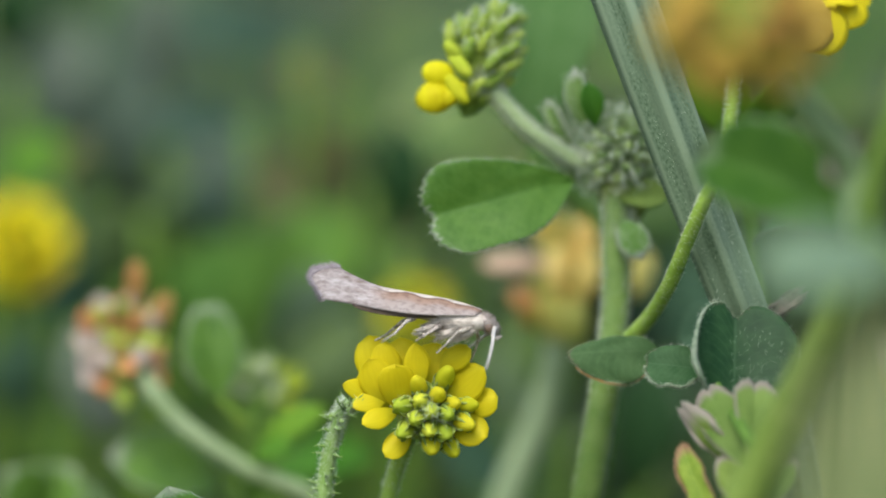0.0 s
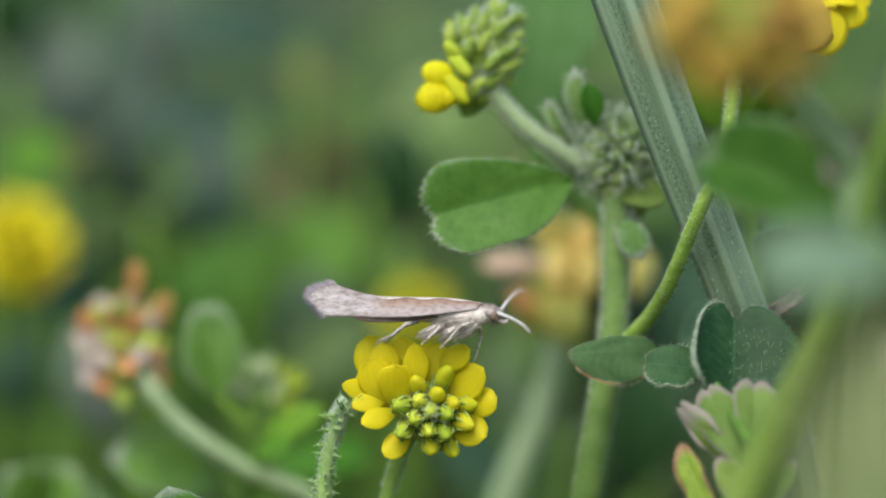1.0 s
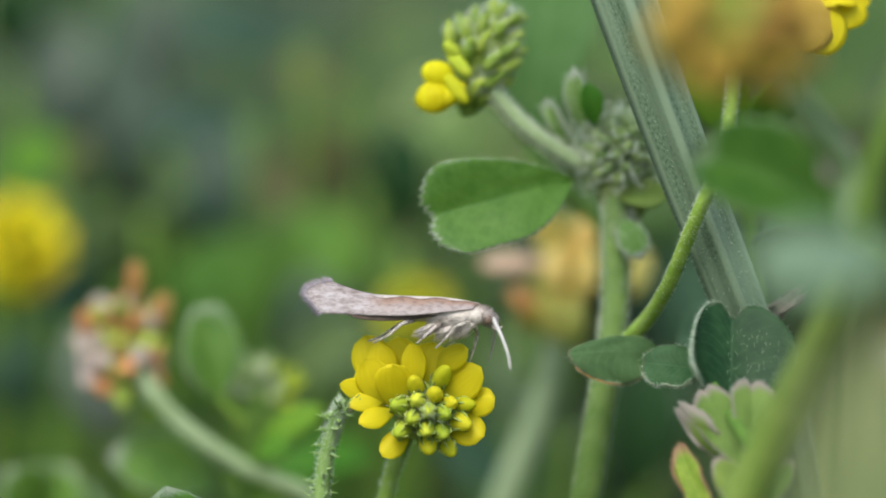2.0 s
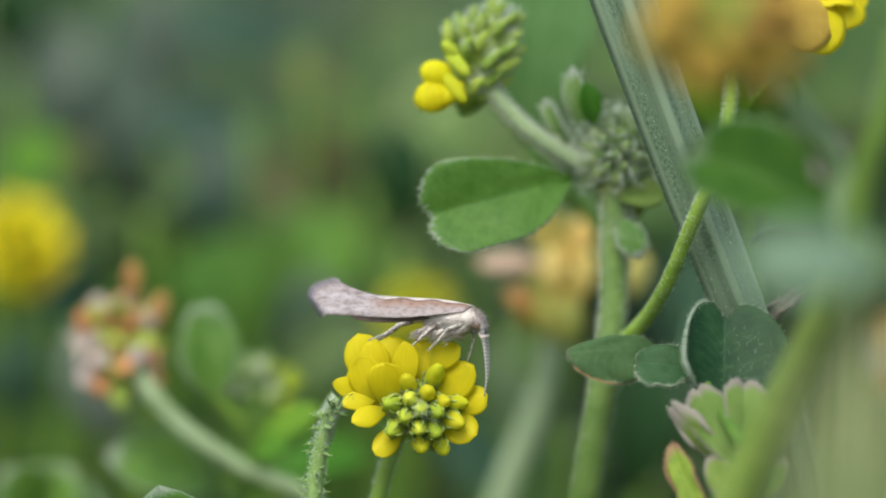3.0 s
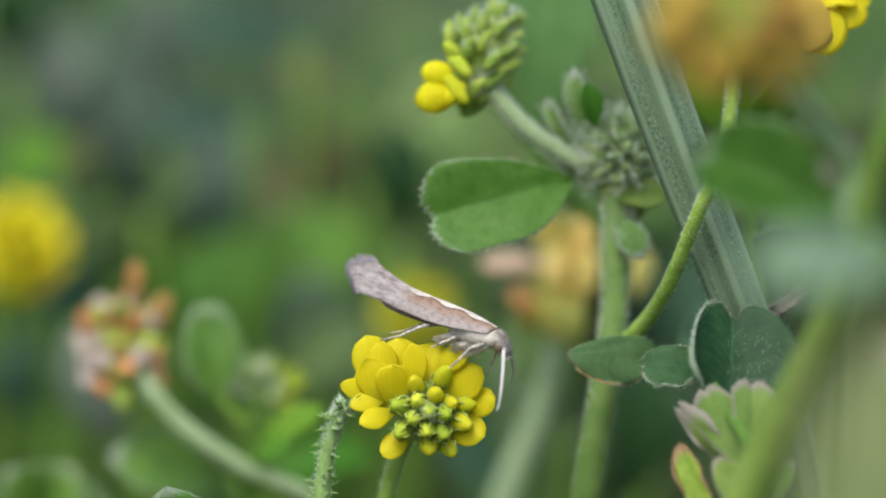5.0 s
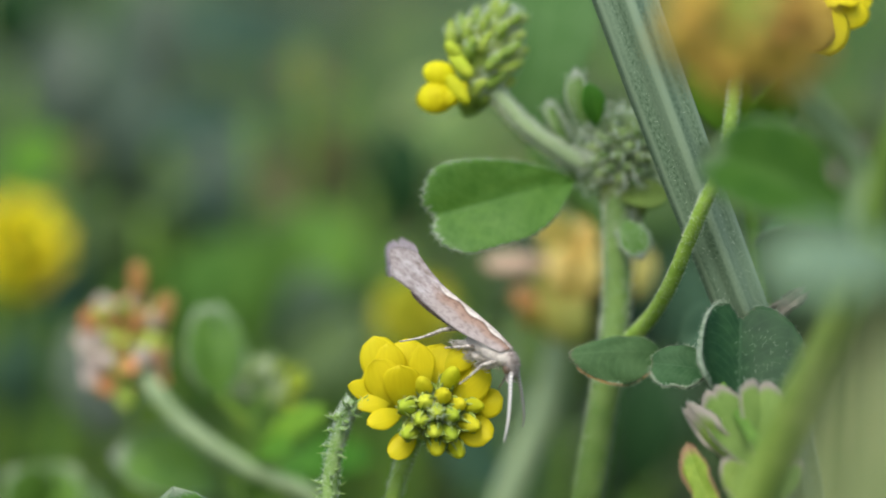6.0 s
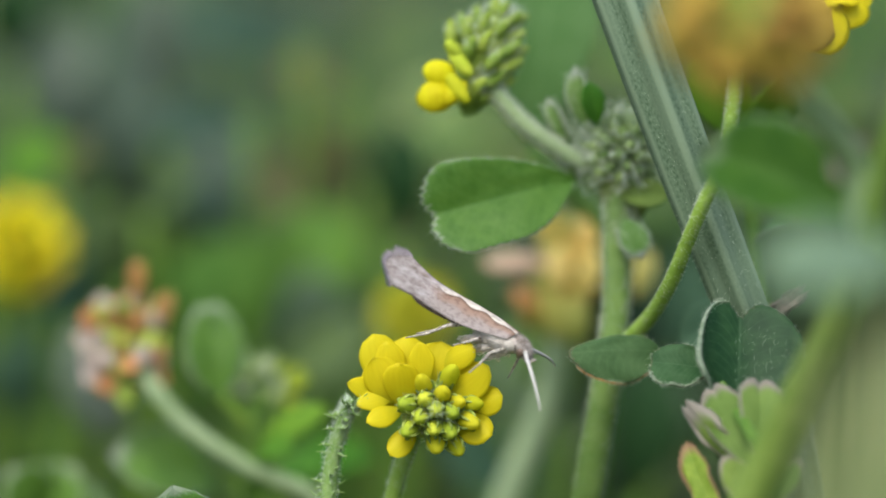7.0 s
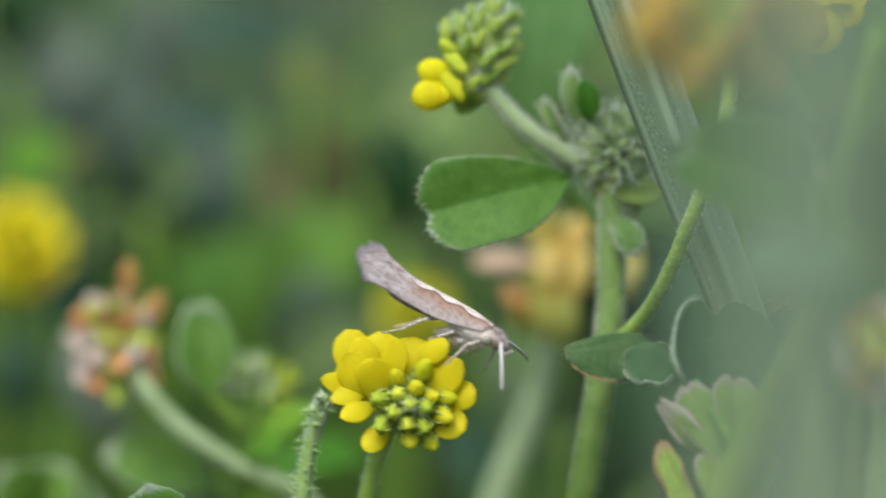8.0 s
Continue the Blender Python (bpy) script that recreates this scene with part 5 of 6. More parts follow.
def upper_flower():
    """A head at the top of the view, its broad petals hanging."""
    t = stalked("yellow_flower", V(30, 34, 0), [V(20.27, 3.31, 154.78), V(20.37, 6.15, 167.81), V(18.47, 6.61, 171.11), V(16.47, 6.02, 170.45)], [0.7, 0.5, 0.45, 0.4, 0.35], STEM, "bright yellow medick flower head with hanging petals", "flower", 0, "yellow flower heads in the meadow")
    c = V(16.4, 5.89, 170.27)
    bm = bmesh.new()
    blob(bm, c, TO_LENS, 2.0, 2.0)
    part("receptacle", bm, CALYX, t)
    for i, (tip, w) in enumerate(((V(17.02, 4.65, 168.62), 1.7), (V(15.99, 4.46, 168.69), 1.6), (V(17.67, 5.35, 169.27), 1.4), (V(15.18, 2.93, 167.89), 2.3), (V(14.29, 2.37, 168.18), 2.2), (V(14.88, 4.55, 169.39), 1.5), (V(16.38, 4.19, 169.66), 1.5), (V(17.92, 5.7, 170.35), 1.3))):
        bm = bmesh.new()
        standard(bm, c.lerp(tip, 0.15), tip, TO_LENS + V(0, 0, 0.3), 1.2 * w, 0.35, 0.12, 0.0, seed=i + 40)
        part("petal", bm, AMBER if i in (4, 5) else PETAL, t, thick=0.05)
    return t


def edge_flower():
    """A fading head on its own stalk beside the shoot, which the wind blows into view."""
    t = stalked("fading_flower", V(21, -18, 0), [V(18.09, -21.14, 153.29), V(18.24, -21.71, 156.36), V(18, -22.41, 158.58)], [0.8, 0.6, 0.5, 0.4], STEM_ASH, "fading amber flower head on a pale stalk", "flower", 120)
    c = V(17.93, -22.3, 159.4)
    rng = random.Random(71)
    for i in range(30):
        a, h = i * 2.4, (i / 29) * 2 - 1
        r = math.sqrt(max(0.05, 1 - h * h))
        out = V(math.cos(a) * r, math.sin(a) * r, h)
        bm = bmesh.new()
        hood(bm, c + out * 0.7, c + V(out.x * 1.7, out.y * 1.7, out.z * 2.0) - V(0, 0, 0.3), TO_LENS + out, 1.1, seed=i)
        part("petal", bm, (AMBER, RUST, SPENT_PALE)[rng.randrange(3)], t, thick=0.06)
    bm = bmesh.new()
    blob(bm, c, V(0, 0, 1), 2.4, 2.2)
    part("receptacle", bm, CALYX, t)
    return t


def yellow_flower(name, centre, radius, points, root, label, count=30, material=None, seed=5, bulk=1.0):
    t = stalked(name, root, [*points, centre], [0.7, 0.5, 0.45, 0.4], STEM, label, "flower", 0, "yellow flower heads in the meadow")
    def plan(k, out):
        if k < 0.06:
            return "bud", BUD, 0.8
        return "petal", material or YELLOW_BG, 1.0
    head_of_florets(t, centre, (TO_LENS + V(0, 0, 0.4)), radius, count, plan, seed, radius * 0.5 * bulk, radius * 0.36 * bulk)
    return t


def fading_flower():
    t = stalked("fading_flower", V(6, 60, 0), [V(1.22, 26.09, 137.3), V(2.94, 26.09, 144.47), V(4.64, 25.71, 148.96), V(5.27, 25.17, 152.25), V(5.25, 24.61, 155.51)], [1.0, 0.9, 0.76, 0.7, 0.6, 0.4],
                STEM_PALE, "fading yellow and orange flower head on a pale stalk", "flower", 200)
    rng = random.Random(61)
    for i in range(30):
        h = i / 29
        c = V(5.25, 24.14, 152.15).lerp(V(5.77, 24.8, 156.81), h)
        a = i * 2.4
        out = V(math.cos(a), math.sin(a), rng.uniform(-0.2, 0.5))
        bm = bmesh.new()
        # the +x side counts as lit: light put into the colour as paler yellow
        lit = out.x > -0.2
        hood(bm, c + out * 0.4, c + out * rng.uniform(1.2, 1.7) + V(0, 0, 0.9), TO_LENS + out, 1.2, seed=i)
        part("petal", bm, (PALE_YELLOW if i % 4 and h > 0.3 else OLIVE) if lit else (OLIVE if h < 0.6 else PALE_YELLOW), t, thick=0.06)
    for base, tip, mat in ((V(5.64, 24.65, 155.77), V(5.75, 23.97, 158.1), PALE_YELLOW), (V(6.16, 24.61, 155.51), V(6.79, 23.94, 157.92), PALE_YELLOW), (V(4.73, 24.76, 156.55), V(4.63, 23.99, 158.28), PALE_YELLOW), (V(4.98, 24.16, 155.84), V(1.76, 23.18, 156.09), CREAM), (V(4.72, 23.83, 153.52), V(3.14, 23, 154.83), SPENT), (V(4.46, 23.76, 153), V(3.66, 22.9, 154.06), AMBER), (V(6.38, 22.95, 154.44), V(6.94, 22.74, 156.57), PALE_YELLOW), (V(5.21, 22.7, 152.64), V(4.81, 22.29, 154.8), OLIVE), (V(5.86, 22.66, 152.39), V(6.1, 22.26, 154.55), OLIVE), (V(5.33, 22.49, 154.77), V(5.19, 22.28, 156.89), PALE_YELLOW), (V(8.79, 23.47, 154.5), V(9.39, 23.25, 156.55), PALE_YELLOW)):
        bm = bmesh.new()
        hood(bm, base, tip, TO_LENS + V(0, 0, 0.5), 1.05)
        part("petal", bm, mat, t, thick=0.08)
    bm = bmesh.new()
    blob(bm, V(5.33, 24.54, 154.99), V(0, 0, 1), 4.5, 1.6)
    part("receptacle", bm, CALYX, t)
    return t


def mid_leaves():
    """Separate leafy shoots a little behind the sharp zone."""
    a = stalked("broad_leaf", V(6, 40, 0), [V(6.08, 19.24, 138.85), V(7.1, 18.46, 147.63), V(7.74, 17.41, 154.51), V(6.95, 16.98, 158.66), V(3.77, 15.45, 162.14)], [0.5, 0.4, 0.35, 0.3, 0.3, 0.25], STEM, "broad blue-green leaf on a thin stalk", "leaf")
    leaf_on(a, V(3.64, 15.48, 162.39), V(5.02, 16.7, 171.04), V(-0.1, -0.9, 0.3), 4.6, LEAF_BROAD, None, wide_at=0.6, fold=0.1, teeth=0.01)
    b = stalked("bright_leaves", V(26, 44, 0), [V(14.91, 9.45, 141.05), V(13.8, 9.36, 154.77), V(12.94, 8.53, 163.21)], [0.6, 0.5, 0.4, 0.3], STEM, "bright green leaves on a thin stalk", "leaf")
    leaf_on(b, V(12.94, 8.53, 163.21), V(10.9, 7.1, 167.36), V(-0.2, -0.9, 0.3), 2.5, LEAF_LIME, None)
    leaf_on(b, V(12.94, 8.53, 163.21), V(14.71, 5.95, 166.4), V(0.3, -0.9, 0.2), 2.0, LEAF_LIME, None)
    leaf_on(b, V(13.25, 8.95, 159.01), V(14.61, 6.13, 160.49), V(0.1, -0.7, 0.6), 1.2, LEAF, None)
    leaf_on(b, V(13.61, 8.51, 155.89), V(10.04, 7.39, 155.08), V(0.1, -0.8, 0.5), 2.4, LEAF_BLUE, None)
    wedge_on(b, V(13.4, 3.52, 156.3), V(14.91, 1.74, 157.98), V(0.1, -0.8, 0.5), 0.95, SPENT_DULL, "shrivelled pinkish leaf tip", 40, blunt=0.3, notch=0.15, teeth=0.12, curl=(0.5, 0.5), ruffle=0.8, wide=(1.0, 1.0))
    c = stalked("round_leaves", V(-8, 75, 0), [V(-5.86, 56.44, 130.46), V(-6.76, 58.33, 143.91), V(-7.67, 59.17, 149.89)], [0.7, 0.6, 0.5, 0.4], STEM, "three rounded bright green leaflets on a stalk", "leaf")
    for tip in (V(-4.31, 57.5, 152.4), V(-10.38, 59.46, 151.98), V(-6.71, 56.69, 146.62)):
        leaf_on(c, V(-7.06, 59.21, 150.19), tip, V(0, -0.8, 0.5), 4.0, LEAF_BRIGHT, None, blunt=0.45)
    d = stalked("round_leaves", V(-22, 80, 0), [V(-13.09, 62.31, 129.14), V(-12.78, 64.24, 142.9), V(-12.63, 64.76, 146.56)], [0.7, 0.6, 0.5, 0.4], STEM, "three rounded bright green leaflets on a stalk", "leaf")
    for tip in (V(-9.32, 63.04, 148.7), V(-15.25, 65.23, 149.93), V(-11.77, 62.27, 143.23)):
        leaf_on(d, V(-12.47, 64.8, 146.87), tip, V(0, -0.7, 0.6), 4.4, LEAF_BRIGHT, None, blunt=0.45)
    for root, stem, tips in ((V(-30, 85, 0), (V(-21.12, 70.14, 127.37), V(-20.02, 71.92, 154.39)), (V(-23.32, 71.07, 162.7), V(-15.17, 70.85, 161.15), V(-20.81, 70.15, 156.19))),
                             (V(-22, 92, 0), (V(-14.97, 79.93, 125.16), V(-15.84, 82.07, 154.78)), (V(-18.01, 80.94, 161.13), V(-11.83, 79.72, 152.44), V(-18.79, 81.84, 153.16)))):
        g = stalked("bluish_leaves", root, stem, [0.6, 0.5, 0.4], STEM, "soft blue-green leaflets on a stalk", "leaf")
        for tip in tips:
            leaf_on(g, stem[1], tip, V(0, -0.7, 0.7), 4.5, PALE_BLUE, None, blunt=0.45)
    for stem, tip, width, mat, label in (
            ((V(-7.52, 56.44, 130.46), V(-7.43, 57.97, 162.88)), V(-13.88, 56.14, 164.25), 3.6, LEAF_DUSK, "dull blue-green leaf behind the flowers"),
            ((V(-10, 50.57, 131.78), V(-9.88, 51.46, 159.71)), V(-15.09, 49.38, 159.28), 2.5, LEAF_DUSK, "dull blue-green leaf behind the flowers"),
            ((V(-5.03, 60.36, 129.58), V(-4.97, 60.82, 154.39)), V(-10.34, 58.94, 155.39), 4.2, DEAD, "dry brown leaf behind the flowers"),
            ((V(-5.37, 62.32, 129.14), V(-5.31, 63.58, 159.73)), V(-8.6, 61.76, 161.14), 2.4, DEAD_OLIVE, "dry brown leaf behind the flowers"),
            ((V(-2.09, 46.65, 132.67), V(-2.06, 46.59, 153.77)), V(-1.93, 45.38, 159.54), 2.6, LEAF_DARK, "deep green leaf behind the flowers"),
            ((V(-24.08, 54.49, 130.9), V(-23.8, 54.97, 155.89)), V(-19.5, 53.21, 157.74), 3, LEAF_BRIGHT, "soft green leaf behind the flowers"),
            ((V(-20.33, 52.53, 131.34), V(-20.09, 52.94, 155.85)), V(-18.47, 51.28, 158.41), 1.6, DEAD_OLIVE, "dry brown leaf behind the flowers"),
            ((V(-22.36, 62.32, 129.14), V(-22.1, 63.42, 158.52)), V(-19.21, 62.02, 162.94), 3.4, LEAF_GREY, "pale greyish leaf behind the flowers"),
            ((V(-15.14, 60.36, 129.58), V(-14.97, 61.47, 159.04)), V(-15.45, 60.4, 165.81), 2, LEAF_GREY, "pale greyish leaf behind the flowers"),
            ((V(-15.45, 50.57, 131.78), V(-15.27, 50.76, 154.66)), V(-13.12, 49.05, 156.93), 2.6, LEAF_SOFT, "soft green leaf behind the flowers"),
            ((V(-16.46, 52.53, 131.34), V(-16.27, 52.25, 150.91)), V(-17.89, 50.8, 154.95), 4.2, LEAF_SOFT, "soft green leaf behind the flowers"),
            ((V(-13.81, 58.4, 130.02), V(-13.65, 58.31, 150.93)), V(-12.65, 56.91, 155.35), 3.6, LEAF_SOFT, "soft green leaf behind the flowers"),
            ((V(-18.55, 48.61, 132.23), V(-18.33, 48.05, 149.77)), V(-20.76, 46.43, 152.64), 4, LEAF_BLUE, "dull blue-green leaf behind the flowers"),
            ((V(2.38, 66.23, 128.25), V(2.36, 67.13, 156.23)), V(-1.2, 65.23, 157.08), 3.4, LEAF_PALE, "pale greyish leaf behind the flowers"),
            ((V(-23.11, 60.36, 129.58), V(-22.84, 61.76, 161.14)), V(-23.27, 60.44, 166.11), 3, LEAF_DARK, "deep green leaf behind the flowers"),
            ((V(-2.86, 58.4, 130.02), V(-4.35, 59.89, 154.97)), V(-6.71, 58.32, 158.19), 2.4, DEAD_OLIVE, "dry brown leaf behind the flowers"),
            ((V(-9.48, 56.44, 130.46), V(-10.22, 55.63, 153.41)), V(-14.27, 53.87, 155.29), 2.2, LEAF_DUSK, "dull blue-green leaf behind the flowers"),
            ((V(-10.52, 52.53, 131.34), V(-10.4, 51.68, 146.84)), V(-12.06, 50.55, 153.22), 5.2, LEAF_MID, "rounded mid-green leaf behind the flowers"),
            ((V(-8.84, 55.46, 130.68), V(-8.74, 54.8, 147.53)), V(-6.16, 53.75, 154.41), 5, LEAF_MID, "rounded mid-green leaf behind the flowers"),
            ((V(-15.39, 54.49, 130.9), V(-15.21, 53.81, 147.69)), V(-16.27, 52.37, 151.78), 4, LEAF_MID, "rounded mid-green leaf behind the flowers"),
            ((V(-6.31, 56.44, 130.46), V(-6.36, 54.43, 144.88)), V(-6.85, 49.28, 151.35), 4.2, LEAF_FROST, "pale green leaf behind the flowers"),
            ((V(4.34, 52.53, 131.34), V(3.54, 50.2, 143.52)), V(4.67, 48.84, 148.19), 3.4, LEAF_FROST, "pale green leaf behind the flowers"),
            ((V(-15.82, 42.74, 133.55), V(-16.12, 40.23, 144.45)), V(-17.94, 39.04, 150.32), 3.6, LEAF_GREY, "pale greyish leaf behind the flowers"),
            ((V(-4.38, 58.4, 130.02), V(-4.76, 56.36, 144.25)), V(-5.17, 55.05, 149.29), 2.6, LEAF_FROST, "pale green leaf behind the flowers"),
            ((V(-2.23, 95.59, 121.63), V(-5.67, 98.5, 156.67)), V(-0.82, 96.94, 159.94), 6.5, LEAF_SOFT, "soft green leaf far behind the flowers"),
            ((V(-9.11, 46.65, 132.67), V(-8.79, 47.52, 146.05)), V(-4.11, 44.96, 149.38), 3.6, LEAF_SOFT, "soft green leaf far behind the flowers"),
            ((V(4.44, 58.4, 130.02), V(5.31, 58.24, 143.31)), V(2.86, 55.79, 147.37), 3.0, LEAF_SOFT, "soft green leaf far behind the flowers"),
            ((V(-21.85, 56.44, 130.46), V(-21.38, 56.19, 143.06)), V(-23, 54.8, 147.53), 4.5, LEAF_BLUE, "dull blue-green leaf far behind the flowers"),
            # two dark leaves added so that their colour gives a shaded gap
            ((V(-2.97, 68.18, 127.81), V(-2.96, 70.31, 150.15)), V(-2.16, 70.22, 156.65), 3.0, LEAF_DARK, "deep green leaf added to darken a gap far behind the flowers"),
            ((V(-4.85, 85.8, 123.84), V(-4.15, 87.47, 150.1)), V(-5.44, 85.86, 153), 2.6, LEAF_DARK, "deep green leaf added to darken a gap far behind the flowers"),
            ((V(6.45, 42.73, 133.55), V(6.26, 42.31, 144.93)), V(4.21, 39.09, 150.74), 4.0, LEAF_PALE, "pale green leaf behind the flowers"),
            ((V(1.95, 50.57, 131.78), V(3.98, 49.71, 140.05)), V(0.17, 46.21, 143.94), 4.2, LEAF_BLUE, "dull blue-green leaf far behind the flowers"),
            ((V(10.2, 50.57, 131.78), V(11.29, 50.68, 147)), V(13.13, 47.42, 152.49), 4.0, LEAF_BLUE, "dull blue-green leaf far behind the flowers"),
            ((V(-20.47, 87.76, 123.4), V(-19.32, 89.18, 147.84)), V(-17.56, 85.86, 153), 4.2, LEAF_SOFT, "soft green leaf far behind the flowers"),
            # added dark leaf: its colour stands in for shade beside the branch stem
            ((V(9.23, 40.78, 133.99), V(9.34, 40.82, 141.47)), V(10.52, 39.79, 148.5), 3.6, LEAF_DARK, "deep green leaf added to darken a gap far behind the flowers"),
            ((V(-8.06, 105.38, 119.43), V(-9.44, 107.9, 151.73)), V(-5.43, 104.05, 153.07), 4.2, LEAF_SOFT, "soft green leaf far behind the flowers")):
        g = stalked("meadow_leaf", stem[0] * 1.0 + V(0, 0, -stem[0].z), stem, [0.5, 0.4, 0.3], STEM, label, "leaf")
        leaf_on(g, stem[1], tip, V(0, -0.75, 0.65), width, mat, None, blunt=0.45)
    e = stalked("low_leaves", V(-22, 36, 0), [V(-18.83, 21.2, 138.4), V(-18.35, 20.91, 143.49)], [0.6, 0.5, 0.4], STEM, "low green leaves with pale rims", "leaf")
    for tip in (V(-19.6, 19.38, 146.99), V(-16.98, 20.39, 147.01), V(-15.31, 20.14, 145.22)):
        leaf_on(e, V(-18.35, 21.01, 144.26), tip, V(0, -0.75, 0.65), 2.9, LEAF_SHEEN, None, blunt=0.45)
    return {"broad": a, "bright": b, "low_leaves": e}


def tufts():
    """Blades a hand's width behind the flowers: pale ones by the shoot, bluish ones further back."""
    rng = random.Random(90)
    pale, blue = bmesh.new(), bmesh.new()
    for i in range(12):
        root = V(rng.uniform(17, 34), rng.uniform(50, 80), -2)
        tip = V(root.x + rng.gauss(2, 3), root.y + rng.gauss(0, 6), rng.uniform(140, 158))
        blade(pale, root, tip, rng.uniform(3, 5), V(rng.gauss(0, 2), 0, 6))
    for i in range(26):
        root = V(rng.uniform(-48, -12) if i % 3 else rng.uniform(-12, 4), rng.uniform(95, 150), -2)
        tip = V(root.x + rng.gauss(0, 22), root.y + rng.gauss(0, 10), rng.uniform(140, 170))
        blade(blue, root, tip, rng.uniform(2.5, 5), V(rng.gauss(0, 4), 0, 6))
    for i in range(5):
        root = V(rng.uniform(-27, -9), rng.uniform(70, 95), -2)
        tip = V(root.x + rng.gauss(0, 14), root.y + rng.gauss(0, 4), rng.uniform(150, 172))
        blade(blue, root, tip, rng.uniform(1.6, 3.4), V(rng.gauss(0, 3), 0, 6))
    single("pale_grass", pale, PALE_GRASS, "pale straw-green grass tuft behind the shoot", "grass", "stuff")
    single("bluish_grass", blue, PALE_BLUE, "bluish grass blades among the meadow plants", "grass", "stuff")


def front_tuft():
    """Pale blades close before the lens, beside the shoot."""
    root = V(10.5, -66, 0)
    t = thing("pale_grass_tuft", root, "pale straw-green grass blades close to the lens", "grass tuft")
    for foot, tip, width in ((V(9.5, -66, 0), V(11.15, -61.66, 166.74), 4.2), (V(11, -64, 0), V(13.1, -59.55, 167.4), 5.0)):
        bm = bmesh.new()
        leaflet(bm, foot, tip, V(-0.2, -1, 0.2), width, wide_at=0.7, fold=0.1, arch=0.004, notch=0, teeth=0, nu=24, nv=8)
        part("blade", bm, PALE_GRASS, t, thick=0.1)
    return t


def sweeping_blade():
    """A broad grass blade that the wind blows before the lens."""
    root = V(7.8, -98, 0)
    t = thing("grass_blade", root, "broad pale green grass blade swinging in the wind", "grass blade")
    bm = bmesh.new()
    leaflet(bm, root, V(7.95, -98, 225), V(-0.2, -1, 0), 4.2, wide_at=0.6, fold=0.12, arch=0.004, notch=0, teeth=0, nu=30, nv=8)
    part("blade", bm, BLADE, t, thick=0.15)
    bm = bmesh.new()
    tube(bm, [root + V(0, -0.2, 0), V(7.87, -98.3, 110), V(7.95, -98.2, 220)], [0.28, 0.2, 0.05], 8, 10)
    part("midrib", bm, PALE_GRASS, t, "pale midrib of the blade")
    return t


def build():
    things = {}
    ground()
    meadow()
    tufts()
    things["flower"] = main_flower()
    things["moth"], things["head"], things["feelers"], things["legs"] = moth()
    things["ribbed"] = ribbed_stem()
    p = things["plant"] = medick_branch()
    young_head(p)
    bud_cluster(p)
    branch_leaves(p)
    tendril(p)
    things["withered"] = withered_flower()
    things["buds"] = bud_shoot()
    things["spiky"] = spiky_stalk()
    things["low"] = low_leaf()
    things["front"] = front_shoot()
    things["fading"] = fading_flower()
    things.update(mid_leaves())
    things["yellow_up"] = upper_flower()
    yellow_flower("yellow_flower", V(-21.47, 45.56, 153.63), 2.35, [V(-31.94, 43.71, 133.33), V(-25.53, 44.76, 147.97)], V(-42, 56, 0), "soft yellow medick flower head far behind", 34)
    yellow_flower("yellow_flower", V(-1.39, 43.11, 150.54), 1.75, [V(-2.6, 52, 128), V(-1.15, 52.5, 145.51)], V(-6, 64, 0), "soft yellow medick flower head behind the moth", 34, YELLOW_SOFT, 8)
    yellow_flower("yellow_flower", V(0.21, 95.01, 153.43), 2.6, [V(1.23, 90.7, 122.74), V(0.41, 93.79, 144.78)], V(2, 105, 0), "pale green-yellow medick head far behind", 30, BUD_SOFT, 9)
    things["edge"] = edge_flower()
    things["tuft"] = front_tuft()
    things["blade"] = sweeping_blade()
    return things


# ---- movement ----
THINGS = build()


def perch(place, down, toward=0.0, lean=0.0):
    """The moth's pose: its neck's place, nose down, turned toward the lens, back leaning to the lens."""
    return Matrix.Translation(place * 0.001) @ pose(0, 0, 0, 0, down, 0) @ pose(0, 0, 0, lean, 0, -toward)


# the breeze: seconds, and the millimetres by which the flower head is blown sideways and lifted
BREEZE = [
    (0, 0.00, 0.00), (0.5, 0.00, 0.00), (1, -0.03, 0.00), (1.4, -0.07, 0.02), (1.7, -0.14, 0.02), (2.3, -0.09, 0.00), (2.8, -0.05,
    0.02), (2.9, -0.26, 0.05), (3, -0.42, 0.06), (3.2, -0.58, 0.07), (3.5, -0.74, 0.09), (3.7, -0.70, 0.09), (3.8, -0.49, 0.07), (4,
    -0.35, 0.06), (4.5, -0.15, 0.01), (4.7, -0.16, 0.00), (5.3, 0.00, 0.00), (5.8, 0.09, -0.02), (5.9, 0.09, -0.02), (6, 0.21, -0.02),
    (6.1, 0.49, -0.07), (6.2, 0.70, -0.09), (6.3, 0.77, -0.12), (6.5, 0.74, -0.13), (6.7, 0.49, -0.07), (7, 0.19, 0.07), (7.1, 0.09,
    0.07), (7.2, -0.30, 0.12), (7.3, 0.07, 0.07), (7.5, 0.07, 0.07), (7.6, -0.60, 0.14), (7.7, -0.37, 0.09), (7.8, -0.16, 0.07), (7.9,
    -0.23, 0.12), (8, -0.88, 0.23)]


def swayed(ob, gain, lift, height):
    """Lean a rooted thing in the breeze: gain times the flower's sway at that height above its root."""
    root = BASE[ob] * 0.001
    walk(ob, [(t, Matrix.Translation(root + Vector((0, 0, lift * dz * 0.001))) @ pose(0, 0, 0, 0, math.degrees(gain * dx / height), 0)) for t, dx, dz in BREEZE])


